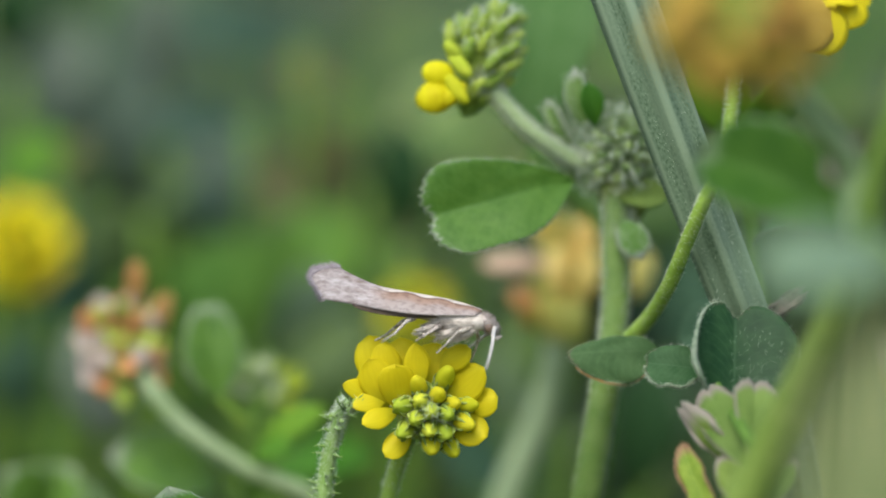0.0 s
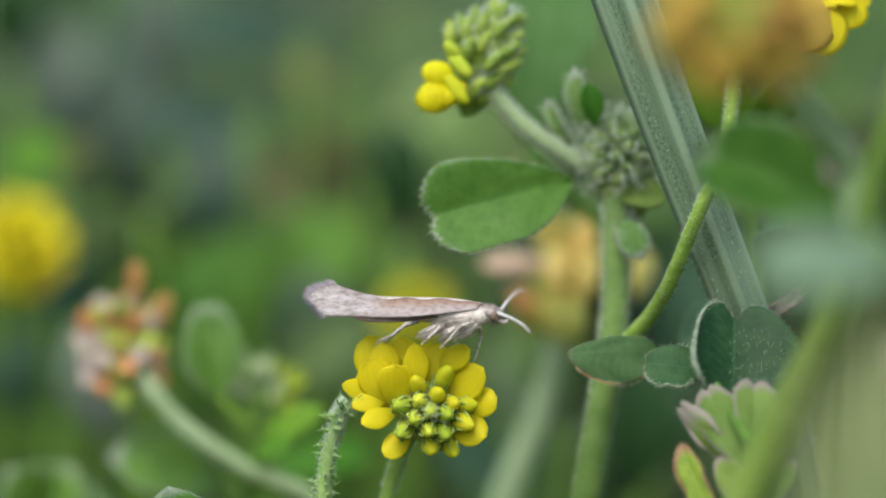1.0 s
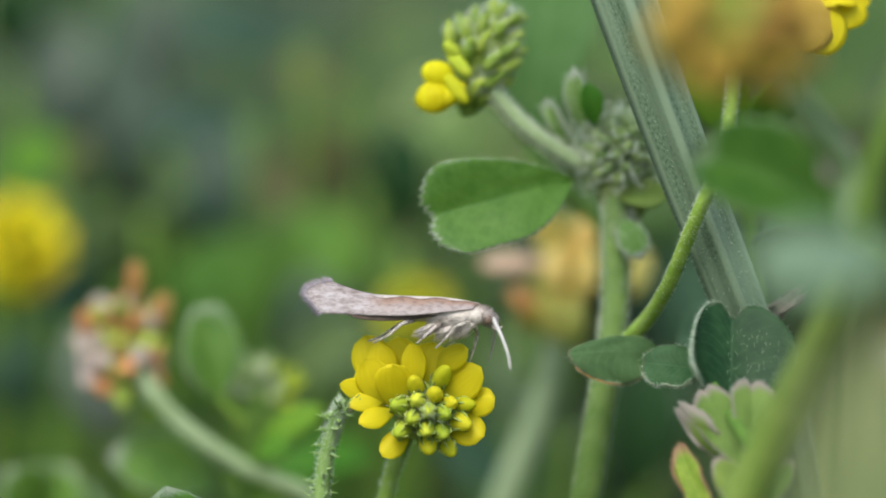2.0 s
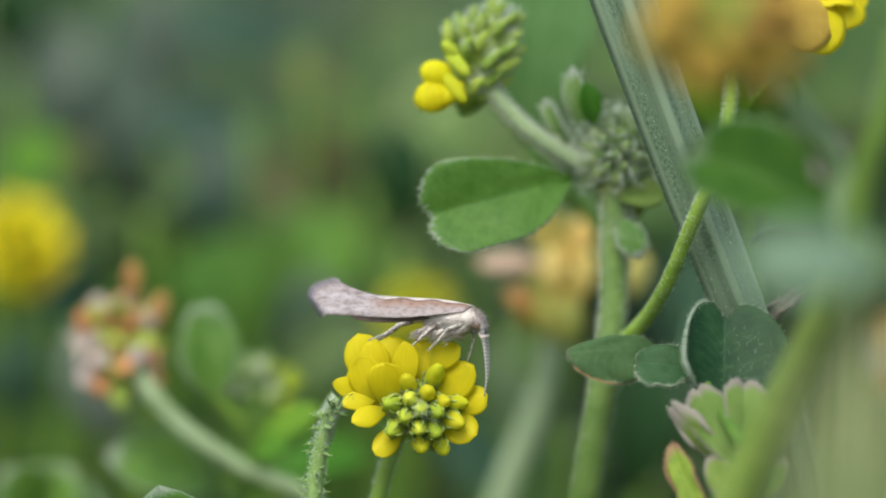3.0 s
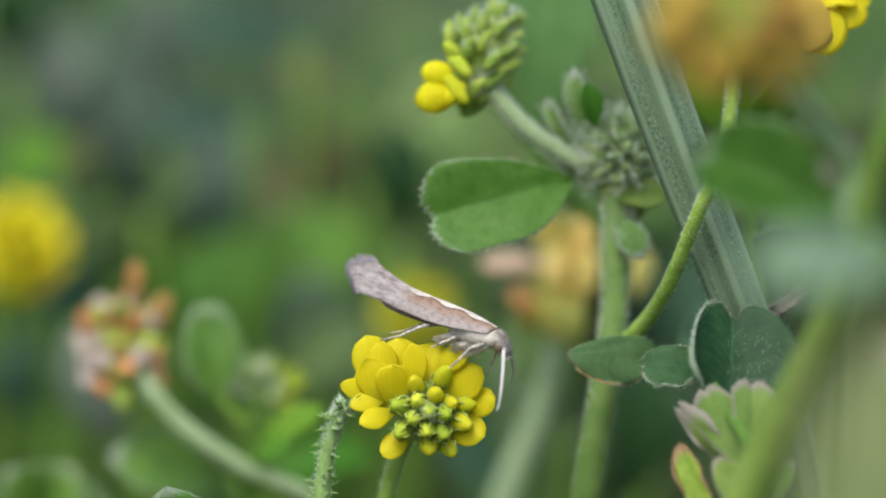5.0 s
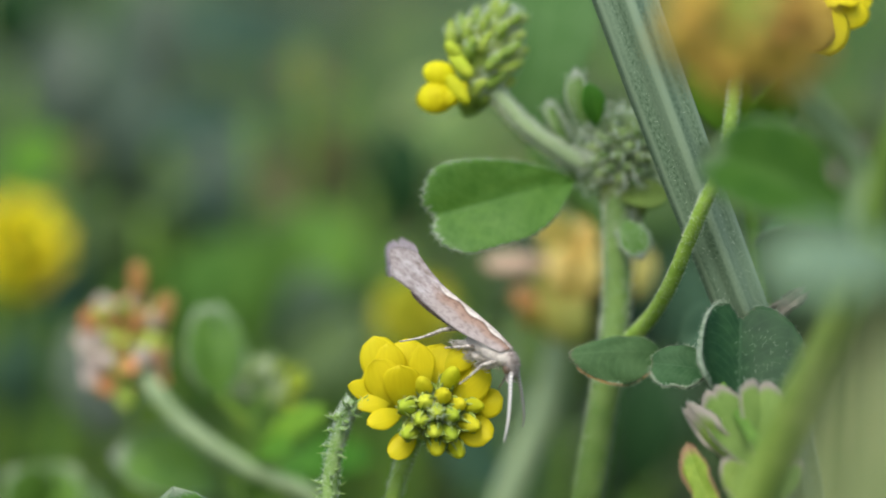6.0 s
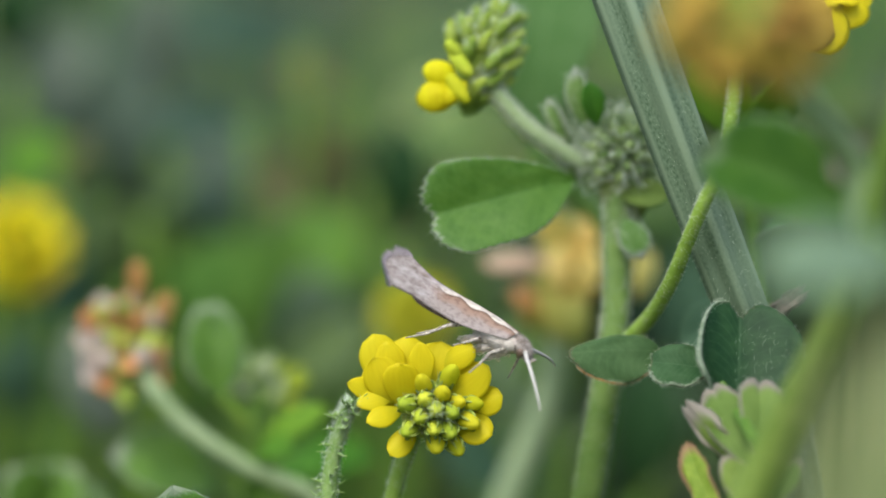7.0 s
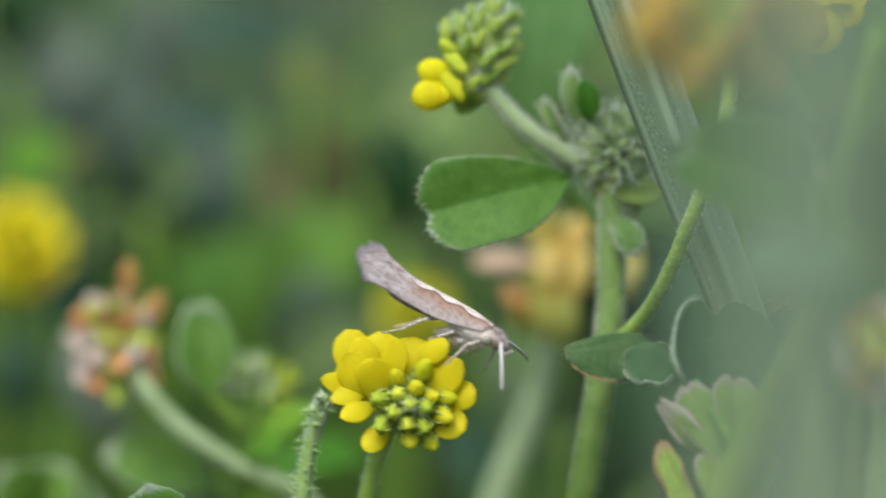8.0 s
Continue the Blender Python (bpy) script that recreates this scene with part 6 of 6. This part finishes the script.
def nod(ob, rows):
    """Turn a part at its joint: seconds, degrees downward, degrees sideways."""
    at = Matrix.Translation(ob.location)
    walk(ob, [(t, at @ pose(0, 0, 0, 0, down, 0) @ pose(0, 0, 0, 0, 0, side)) for t, down, side in rows])


def aim(ob, rows, rest=Vector((1, 0, 0))):
    """Point a limb that was built along rest: seconds, and the way it lies in the space of what carries it."""
    at = Matrix.Translation(ob.location)
    walk(ob, [(t, at @ rest.rotation_difference(Vector(way)).to_matrix().to_4x4()) for t, *way in rows])


def motions():
    for name, gain, lift, height in (("flower", 1.0, 1.0, 152), ("ribbed", 0.17, 0.2, 165), ("plant", 0.2, 0.5, 163), ("withered", 0.37, 0.5, 156),
                                     ("buds", 0.4, 0.5, 155), ("spiky", 0.97, 0.7, 152), ("low", 0.95, 0.6, 150), ("front", 1.0, 0.6, 155),
                                     ("fading", 0.45, 0.4, 158), ("broad", 0.2, 0.4, 168), ("bright", 0.25, 0.4, 164), ("yellow_up", 0.25, 0.4, 170),
                                     ("low_leaves", 0.3, 0.4, 150), ("edge", 1.9, 0.6, 152)):
        swayed(THINGS[name], gain, lift, height)
    # neck's place, nose down, turned to the lens, leaning to the lens
    walk(THINGS["moth"], [
        (0.0, perch(V(1.53, -0.94, 157.63), 9, 9, 2)), (0.1, perch(V(1.41, -0.9, 157.88), 5, 3, 4)), (0.3, perch(V(1.39, -0.9, 157.93), 1, 7, -4)),
        (0.5, perch(V(1.46, -0.9, 157.93), 0, 8, -5)), (1.0, perch(V(1.53, -0.9, 157.88), 0, 8, -5)), (1.5, perch(V(1.53, -0.91, 157.81), 1, 8, -5)),
        (1.7, perch(V(1.46, -0.9, 157.88), 1, 8, -5)), (2.8, perch(V(1.3, -0.91, 157.86), 1, 12, -4)), (3.0, perch(V(1.11, -0.92, 157.79), -1, 26, -2)),
        (3.2, perch(V(0.93, -0.91, 157.84), -2, 25, -3)), (3.4, perch(V(0.79, -0.9, 157.93), -4, 24, -5)), (3.5, perch(V(0.9, -0.91, 157.86), -2.5, 25, -3)),
        (3.7, perch(V(1.06, -0.93, 157.7), 1, 26, 4)), (3.8, perch(V(1.18, -0.95, 157.59), 8, 28, 5)), (4.0, perch(V(1.57, -0.98, 157.36), 9.5, 32, 14)),
        (4.1, perch(V(1.73, -1.2, 157.23), 14, 33, 18)), (4.5, perch(V(2.08, -1.22, 157.09), 14.5, 29, 18)), (4.7, perch(V(2.03, -1.21, 157.11), 13.5, 29, 18)),
        (5.2, perch(V(2.26, -1.45, 156.85), 22.5, 32, 23)), (5.8, perch(V(2.54, -1.72, 156.42), 31, 35, 28)), (5.9, perch(V(2.58, -1.74, 156.21), 35.5, 34, 28)),
        (6.0, perch(V(2.75, -1.75, 156.17), 36, 34, 28)), (6.2, perch(V(3.39, -1.72, 156.37), 32.5, 34, 28)), (6.5, perch(V(3.58, -1.72, 156.42), 29, 34, 28)),
        (6.7, perch(V(3.32, -1.69, 156.58), 28, 34, 28)), (7.0, perch(V(2.98, -1.66, 156.78), 25, 37, 28)), (7.1, perch(V(2.91, -1.66, 156.83), 24, 37, 28)),
        (7.2, perch(V(2.47, -1.65, 156.85), 24, 37, 28)), (7.3, perch(V(2.79, -1.66, 156.81), 24, 37, 28)), (7.5, perch(V(2.82, -1.67, 156.76), 23, 37, 28)),
        (7.6, perch(V(2.17, -1.66, 156.78), 23.5, 37, 28)), (7.7, perch(V(2.45, -1.67, 156.74), 23.5, 37, 28)), (7.8, perch(V(2.63, -1.68, 156.69), 23.5, 37, 28)),
        (8.0, perch(V(1.98, -1.62, 157.1), 23.5, 37, 28))])
    nod(THINGS["head"], [(0.0, 22, 0), (0.5, 15, 0), (0.9, 10, 0), (1.0, 2, 0), (1.2, 15, 0), (1.5, 20, 0), (2.8, 20, 0), (3.0, 40, 0), (3.2, 30, 0), (3.4, 4, 0), (3.6, 40, 0),
                         (4.0, 45, 0), (4.2, 25, 0), (4.5, 25, 0), (5.8, 45, 0), (6.0, 42, 0), (6.3, 25, 0), (6.6, 15, 0), (7.0, 12, 0), (7.5, 12, 0), (8.0, 12, 0)])
    # feet hold their ground while the body tips
    hind, middle, front, far_hind, far_middle, far_front = THINGS["legs"]
    aim(hind, [
        (0, -0.36, -0.88, -0.32), (0.1, -0.49, -0.81, -0.31), (0.3, -0.49, -0.81, -0.33), (0.5, -0.50, -0.81, -0.31), (1, -0.53, -0.80,
        -0.28), (1.5, -0.55, -0.79, -0.28), (1.7, -0.54, -0.78, -0.31), (2.8, -0.36, -0.89, -0.28), (3, -0.32, -0.92, -0.21), (3.2, -0.32,
        -0.92, -0.21), (3.4, -0.32, -0.92, -0.21), (3.5, -0.39, -0.90, -0.20), (3.7, -0.44, -0.89, -0.13), (3.8, -0.34, -0.90, -0.28), (4,
        -0.56, -0.81, -0.16), (4.1, -0.57, -0.80, -0.19), (4.5, -0.67, -0.71, -0.21), (4.7, -0.67, -0.71, -0.20), (5.2, -0.48, -0.84,
        -0.27), (5.8, -0.35, -0.91, -0.23), (5.9, -0.36, -0.88, -0.30), (6, -0.42, -0.84, -0.36), (6.2, -0.48, -0.78, -0.40), (6.5, -0.54,
        -0.78, -0.33), (6.7, -0.53, -0.78, -0.33), (7, -0.51, -0.83, -0.22), (7.1, -0.52, -0.83, -0.21), (7.2, -0.51, -0.83, -0.20), (7.3,
        -0.51, -0.83, -0.21), (7.5, -0.54, -0.83, -0.16), (7.6, -0.54, -0.83, -0.16), (7.7, -0.54, -0.82, -0.16), (7.8, -0.55, -0.82,
        -0.15), (8, -0.50, -0.84, -0.22)], REST[hind])
    aim(middle, [
        (0, -0.52, -0.76, -0.39), (0.1, -0.59, -0.72, -0.37), (0.3, -0.53, -0.70, -0.48), (0.5, -0.51, -0.70, -0.49), (1, -0.51, -0.70, -0.49),
        (1.5, -0.52, -0.70, -0.49), (1.7, -0.52, -0.70, -0.49), (2.8, -0.46, -0.75, -0.48), (3, -0.27, -0.86, -0.45), (3.2, -0.29, -0.85, -0.45),
        (3.4, -0.31, -0.83, -0.46), (3.5, -0.29, -0.85, -0.44), (3.7, -0.26, -0.89, -0.36), (3.8, -0.25, -0.91, -0.34), (4, -0.19, -0.96, -0.19),
        (4.1, -0.19, -0.97, -0.12), (4.5, -0.25, -0.96, -0.13), (4.7, -0.25, -0.96, -0.13), (5.2, -0.23, -0.97, -0.04), (5.8, -0.21, -0.98, 0.05),
        (5.9, -0.23, -0.97, 0.04), (6, -0.23, -0.97, 0.04), (6.2, -0.23, -0.97, 0.05), (6.5, -0.22, -0.97, 0.05), (6.7, -0.22, -0.98, 0.05), (7,
        -0.16, -0.99, 0.06), (7.1, -0.16, -0.99, 0.06), (7.2, -0.16, -0.99, 0.06), (7.3, -0.16, -0.99, 0.06), (7.5, -0.16, -0.99, 0.06), (7.6,
        -0.16, -0.99, 0.06), (7.7, -0.16, -0.99, 0.06), (7.8, -0.16, -0.99, 0.06), (8, -0.16, -0.99, 0.06)], REST[middle])
    aim(front, [
        (0, -0.60, -0.56, -0.58), (0.1, -0.68, -0.51, -0.52), (0.3, -0.68, -0.49, -0.55), (0.5, -0.67, -0.50, -0.55), (1, -0.67, -0.50, -0.55),
        (1.5, -0.67, -0.49, -0.56), (1.7, -0.67, -0.49, -0.56), (2.8, -0.63, -0.55, -0.55), (3, -0.48, -0.71, -0.52), (3.2, -0.50, -0.70, -0.51),
        (3.4, -0.53, -0.68, -0.51), (3.5, -0.51, -0.70, -0.51), (3.7, -0.47, -0.75, -0.46), (3.8, -0.40, -0.76, -0.52), (4, -0.33, -0.85, -0.41),
        (4.1, -0.29, -0.87, -0.39), (4.5, -0.33, -0.85, -0.40), (4.7, -0.34, -0.85, -0.39), (5.2, -0.23, -0.89, -0.40), (5.8, -0.13, -0.91, -0.40),
        (5.9, -0.09, -0.89, -0.44), (6, -0.09, -0.89, -0.44), (6.2, -0.12, -0.90, -0.41), (6.5, -0.15, -0.91, -0.38), (6.7, -0.16, -0.91, -0.37),
        (7, -0.15, -0.93, -0.34), (7.1, -0.16, -0.93, -0.33), (7.2, -0.16, -0.93, -0.33), (7.3, -0.16, -0.93, -0.33), (7.5, -0.17, -0.93, -0.32),
        (7.6, -0.17, -0.93, -0.32), (7.7, -0.17, -0.93, -0.32), (7.8, -0.17, -0.93, -0.32), (8, -0.17, -0.93, -0.32)], REST[front])
    aim(far_hind, [
        (0, -0.76, 0.13, -0.64), (0.1, -0.78, 0.19, -0.60), (0.3, -0.83, 0.21, -0.51), (0.5, -0.84, 0.20, -0.50), (1, -0.84, 0.20, -0.50), (1.5,
        -0.88, 0.20, -0.44), (1.7, -0.88, 0.20, -0.44), (2.8, -0.89, 0.13, -0.44), (3, -0.89, -0.11, -0.44), (3.2, -0.90, -0.09, -0.43), (3.4,
        -0.91, -0.06, -0.40), (3.5, -0.90, -0.09, -0.42), (3.7, -0.88, -0.15, -0.44), (3.8, -0.89, -0.17, -0.42), (4, -0.88, -0.29, -0.37), (4.1,
        -0.85, -0.33, -0.40), (4.5, -0.86, -0.27, -0.43), (4.7, -0.87, -0.27, -0.41), (5.2, -0.79, -0.36, -0.50), (5.8, -0.70, -0.43, -0.57), (5.9,
        -0.66, -0.42, -0.63), (6, -0.65, -0.42, -0.64), (6.2, -0.69, -0.42, -0.59), (6.5, -0.72, -0.42, -0.55), (6.7, -0.73, -0.42, -0.53), (7,
        -0.75, -0.46, -0.47), (7.1, -0.76, -0.46, -0.46), (7.2, -0.76, -0.46, -0.46), (7.3, -0.76, -0.46, -0.46), (7.5, -0.77, -0.46, -0.44), (7.6,
        -0.77, -0.46, -0.45), (7.7, -0.77, -0.46, -0.45), (7.8, -0.77, -0.46, -0.45), (8, -0.77, -0.46, -0.45)], REST[far_hind])
    aim(far_middle, [
        (0, -0.68, 0.49, -0.55), (0.1, -0.63, 0.53, -0.56), (0.3, -0.68, 0.55, -0.48), (0.5, -0.69, 0.55, -0.47), (1, -0.69, 0.55, -0.47), (1.5,
        -0.69, 0.55, -0.47), (1.7, -0.69, 0.55, -0.47), (2.8, -0.72, 0.49, -0.49), (3, -0.82, 0.28, -0.50), (3.2, -0.82, 0.30, -0.48), (3.4, -0.83,
        0.32, -0.45), (3.5, -0.83, 0.30, -0.48), (3.7, -0.81, 0.23, -0.54), (3.8, -0.81, 0.21, -0.55), (4, -0.82, 0.07, -0.57), (4.1, -0.82, 0.02,
        -0.57), (4.5, -0.80, 0.08, -0.59), (4.7, -0.80, 0.08, -0.59), (5.2, -0.80, 0.00, -0.60), (5.8, -0.80, -0.07, -0.59), (5.9, -0.79, -0.05,
        -0.61), (6, -0.79, -0.05, -0.62), (6.2, -0.80, -0.05, -0.60), (6.5, -0.80, -0.06, -0.59), (6.7, -0.80, -0.06, -0.59), (7, -0.82, -0.10,
        -0.57), (7.1, -0.82, -0.11, -0.56), (7.2, -0.82, -0.11, -0.56), (7.3, -0.82, -0.11, -0.56), (7.5, -0.82, -0.11, -0.56), (7.6, -0.82, -0.11,
        -0.56), (7.7, -0.82, -0.11, -0.56), (7.8, -0.82, -0.11, -0.56), (8, -0.82, -0.11, -0.56)], REST[far_middle])
    aim(far_front, [
        (0, -0.02, 0.31, -0.95), (0.1, -0.03, 0.21, -0.98), (0.3, -0.09, 0.26, -0.96), (0.5, -0.11, 0.25, -0.96), (1, -0.11, 0.25, -0.96), (1.5,
        -0.10, 0.27, -0.96), (1.7, -0.10, 0.27, -0.96), (2.8, -0.11, 0.25, -0.96), (3, -0.17, 0.15, -0.97), (3.2, -0.18, 0.16, -0.97), (3.4, -0.21,
        0.19, -0.96), (3.5, -0.19, 0.16, -0.97), (3.7, -0.15, 0.08, -0.99), (3.8, -0.14, 0.21, -0.97), (4, -0.15, 0.08, -0.99), (4.1, -0.15, 0.09,
        -0.99), (4.5, -0.12, 0.11, -0.99), (4.7, -0.12, 0.09, -0.99), (5.2, -0.11, 0.15, -0.98), (5.8, -0.12, 0.19, -0.97), (5.9, -0.09, 0.25,
        -0.96), (6, -0.09, 0.26, -0.96), (6.2, -0.11, 0.21, -0.97), (6.5, -0.11, 0.16, -0.98), (6.7, -0.12, 0.15, -0.98), (7, -0.15, 0.09, -0.98),
        (7.1, -0.15, 0.08, -0.99), (7.2, -0.15, 0.08, -0.99), (7.3, -0.15, 0.08, -0.99), (7.5, -0.16, 0.06, -0.99), (7.6, -0.15, 0.07, -0.99), (7.7,
        -0.15, 0.07, -0.99), (7.8, -0.15, 0.07, -0.99), (8, -0.15, 0.07, -0.99)], REST[far_front])
    # the antennae, against the head; the far one and the near one
    near, far = THINGS["feelers"]
    aim(near, [
        (0, 0.26, -0.93, -0.26), (0.1, 0.25, -0.88, -0.40), (0.2, 0.32, -0.85, -0.42), (0.3, 0.52, -0.78, -0.36), (0.4, 0.62, -0.75, -0.24),
        (0.5, 0.62, -0.72, -0.31), (0.6, 0.35, -0.77, -0.53), (0.7, 0.20, -0.78, -0.59), (0.8, 0.46, -0.73, -0.50), (0.9, 0.62, -0.70,
        -0.35), (1, 0.56, -0.83, -0.09), (1.1, 0.56, -0.72, -0.40), (1.2, 0.61, -0.72, -0.32), (1.3, 0.61, -0.79, -0.10), (1.4, 0.55, -0.76,
        -0.34), (1.5, 0.52, -0.71, -0.47), (1.6, 0.52, -0.79, -0.31), (1.7, 0.50, -0.71, -0.50), (2.2, 0.63, -0.72, -0.30), (2.8, 0.79,
        -0.56, -0.23), (2.9, 0.77, -0.53, -0.36), (3, 0.60, 0.28, -0.74), (3.1, 0.72, -0.56, -0.41), (3.2, 0.71, -0.58, -0.40), (3.3, 0.87,
        -0.49, -0.06), (3.4, 0.84, -0.52, -0.11), (3.5, 0.72, -0.70, 0.01), (3.6, 0.67, -0.73, -0.15), (3.7, 0.47, -0.85, -0.23), (3.8,
        0.47, -0.88, 0.00), (3.9, 0.60, -0.80, -0.08), (4, 0.69, -0.71, -0.08), (4.1, 0.59, -0.81, 0.02), (4.2, 0.80, -0.60, -0.02), (4.3,
        0.90, -0.41, 0.14), (4.4, 0.76, -0.47, 0.44), (4.5, 0.68, 0.18, -0.71), (4.6, 0.69, -0.72, -0.09), (4.7, 0.54, -0.82, -0.19), (5.2,
        0.71, -0.70, 0.11), (5.8, 0.55, -0.69, 0.48), (5.9, 0.40, -0.83, 0.38), (6, 0.84, -0.53, 0.12), (6.1, 0.54, -0.79, 0.29), (6.2,
        0.60, -0.59, 0.54), (6.3, 0.64, -0.64, 0.43), (6.4, 0.54, -0.83, 0.15), (6.5, 0.41, -0.17, -0.89), (6.6, 0.64, -0.76, 0.07), (6.7,
        0.69, -0.72, 0.05), (6.8, 0.66, -0.74, -0.15), (6.9, 0.57, -0.82, -0.00), (7, 0.86, -0.51, -0.05), (7.1, 0.78, -0.54, 0.31), (7.2,
        0.65, -0.74, 0.17), (7.3, 0.58, -0.81, 0.14), (7.4, 0.66, -0.74, 0.11), (7.5, 0.82, -0.57, 0.02), (7.6, 0.70, -0.70, 0.13), (7.7,
        0.76, -0.60, 0.25), (7.8, 0.61, -0.79, 0.00), (7.9, 0.74, -0.68, 0.01), (8, 0.69, -0.71, 0.13)])
    aim(far, [
        (0, -0.18, 0.70, -0.69), (0.1, -0.10, 0.92, 0.39), (0.2, -0.15, 0.75, -0.65), (0.3, -0.13, 0.79, -0.60), (0.4, -0.10, 0.79, -0.60),
        (0.5, -0.24, 0.77, -0.59), (0.6, -0.03, 0.88, 0.48), (0.7, 0.07, 0.75, -0.66), (0.8, -0.18, 0.79, -0.59), (0.9, 0.36, 0.93, -0.10),
        (1, 0.19, 0.92, 0.34), (1.1, -0.27, 0.82, 0.50), (1.2, -0.09, 0.81, -0.59), (1.3, -0.21, 0.78, -0.60), (1.4, -0.04, 0.81, -0.59),
        (1.5, 0.28, 0.71, -0.65), (1.6, 0.19, 0.81, -0.56), (1.7, -0.05, 0.74, -0.67), (2.2, 0.29, 0.87, -0.40), (2.8, -0.01, 0.91, 0.41),
        (2.9, 0.27, 0.69, -0.67), (3, 0.52, 0.34, -0.78), (3.1, 0.08, 0.64, -0.77), (3.2, -0.20, 0.65, -0.73), (3.3, -0.27, 0.66, -0.70),
        (3.4, -0.29, 0.72, -0.63), (3.5, 0.11, 0.92, -0.39), (3.6, 0.09, 0.46, -0.88), (3.7, 0.32, 0.66, -0.67), (3.8, 0.46, 0.84, -0.28),
        (3.9, 0.52, 0.79, -0.31), (4, 0.56, 0.73, -0.38), (4.1, 0.28, 0.73, -0.63), (4.2, 0.36, 0.47, -0.81), (4.3, 0.41, 0.63, -0.65),
        (4.4, 0.26, 0.71, -0.65), (4.5, 0.05, 0.53, -0.85), (4.6, 0.12, 0.56, -0.82), (4.7, 0.21, 0.63, -0.74), (5.2, 0.40, 0.45, -0.80),
        (5.8, 0.43, 0.39, -0.82), (5.9, 0.45, 0.48, -0.75), (6, 0.79, 0.36, -0.50), (6.1, 0.41, 0.56, -0.72), (6.2, 0.36, 0.72, -0.60),
        (6.3, 0.29, 0.77, -0.57), (6.4, 0.29, 0.76, -0.58), (6.5, 0.17, 0.73, -0.67), (6.6, 0.03, 0.93, -0.36), (6.7, -0.11, 0.97, -0.22),
        (6.8, -0.16, 0.97, -0.18), (6.9, -0.05, 0.94, -0.34), (7, 0.04, 0.80, -0.60), (7.1, -0.07, 0.94, -0.35), (7.2, 0.18, 0.76, -0.63),
        (7.3, 0.08, 0.74, -0.66), (7.4, 0.13, 0.76, -0.64), (7.5, 0.11, 0.68, -0.73), (7.6, 0.17, 0.78, -0.60), (7.7, 0.13, 0.77, -0.62),
        (7.8, 0.22, 0.75, -0.63), (7.9, 0.17, 0.73, -0.66), (8, 0.04, 0.74, -0.67)])
    # the blade comes into view only in the last second
    tuft = THINGS["tuft"]
    walk(tuft, [(t, Matrix.Translation(BASE[tuft] * 0.001) @ pose(0, 0, 0, 0, a, 0)) for t, a in (
        (0.0, 0), (1.5, 0), (3.0, -0.15), (3.5, -0.25), (4.0, -0.1), (6.0, 0.1), (6.5, 0.25), (7.0, 0.1), (7.5, 0), (7.6, -0.8), (7.7, -0.7), (7.8, 0), (7.9, -0.3), (8.0, -0.6))])
    blade, base = THINGS["blade"], BASE[THINGS["blade"]] * 0.001
    walk(blade, [(t, Matrix.Translation(base) @ pose(0, 0, 0, 0, a, 0)) for t, a in (
        (0, 8), (6.8, 8), (7.0, 4.5), (7.1, 1.2), (7.2, 1.05), (7.3, 1.2), (7.4, 1.3), (7.5, 0.42), (7.6, -0.3), (7.7, -0.25), (7.8, 0.6), (7.9, 0.22), (8.0, -0.1))])


motions()
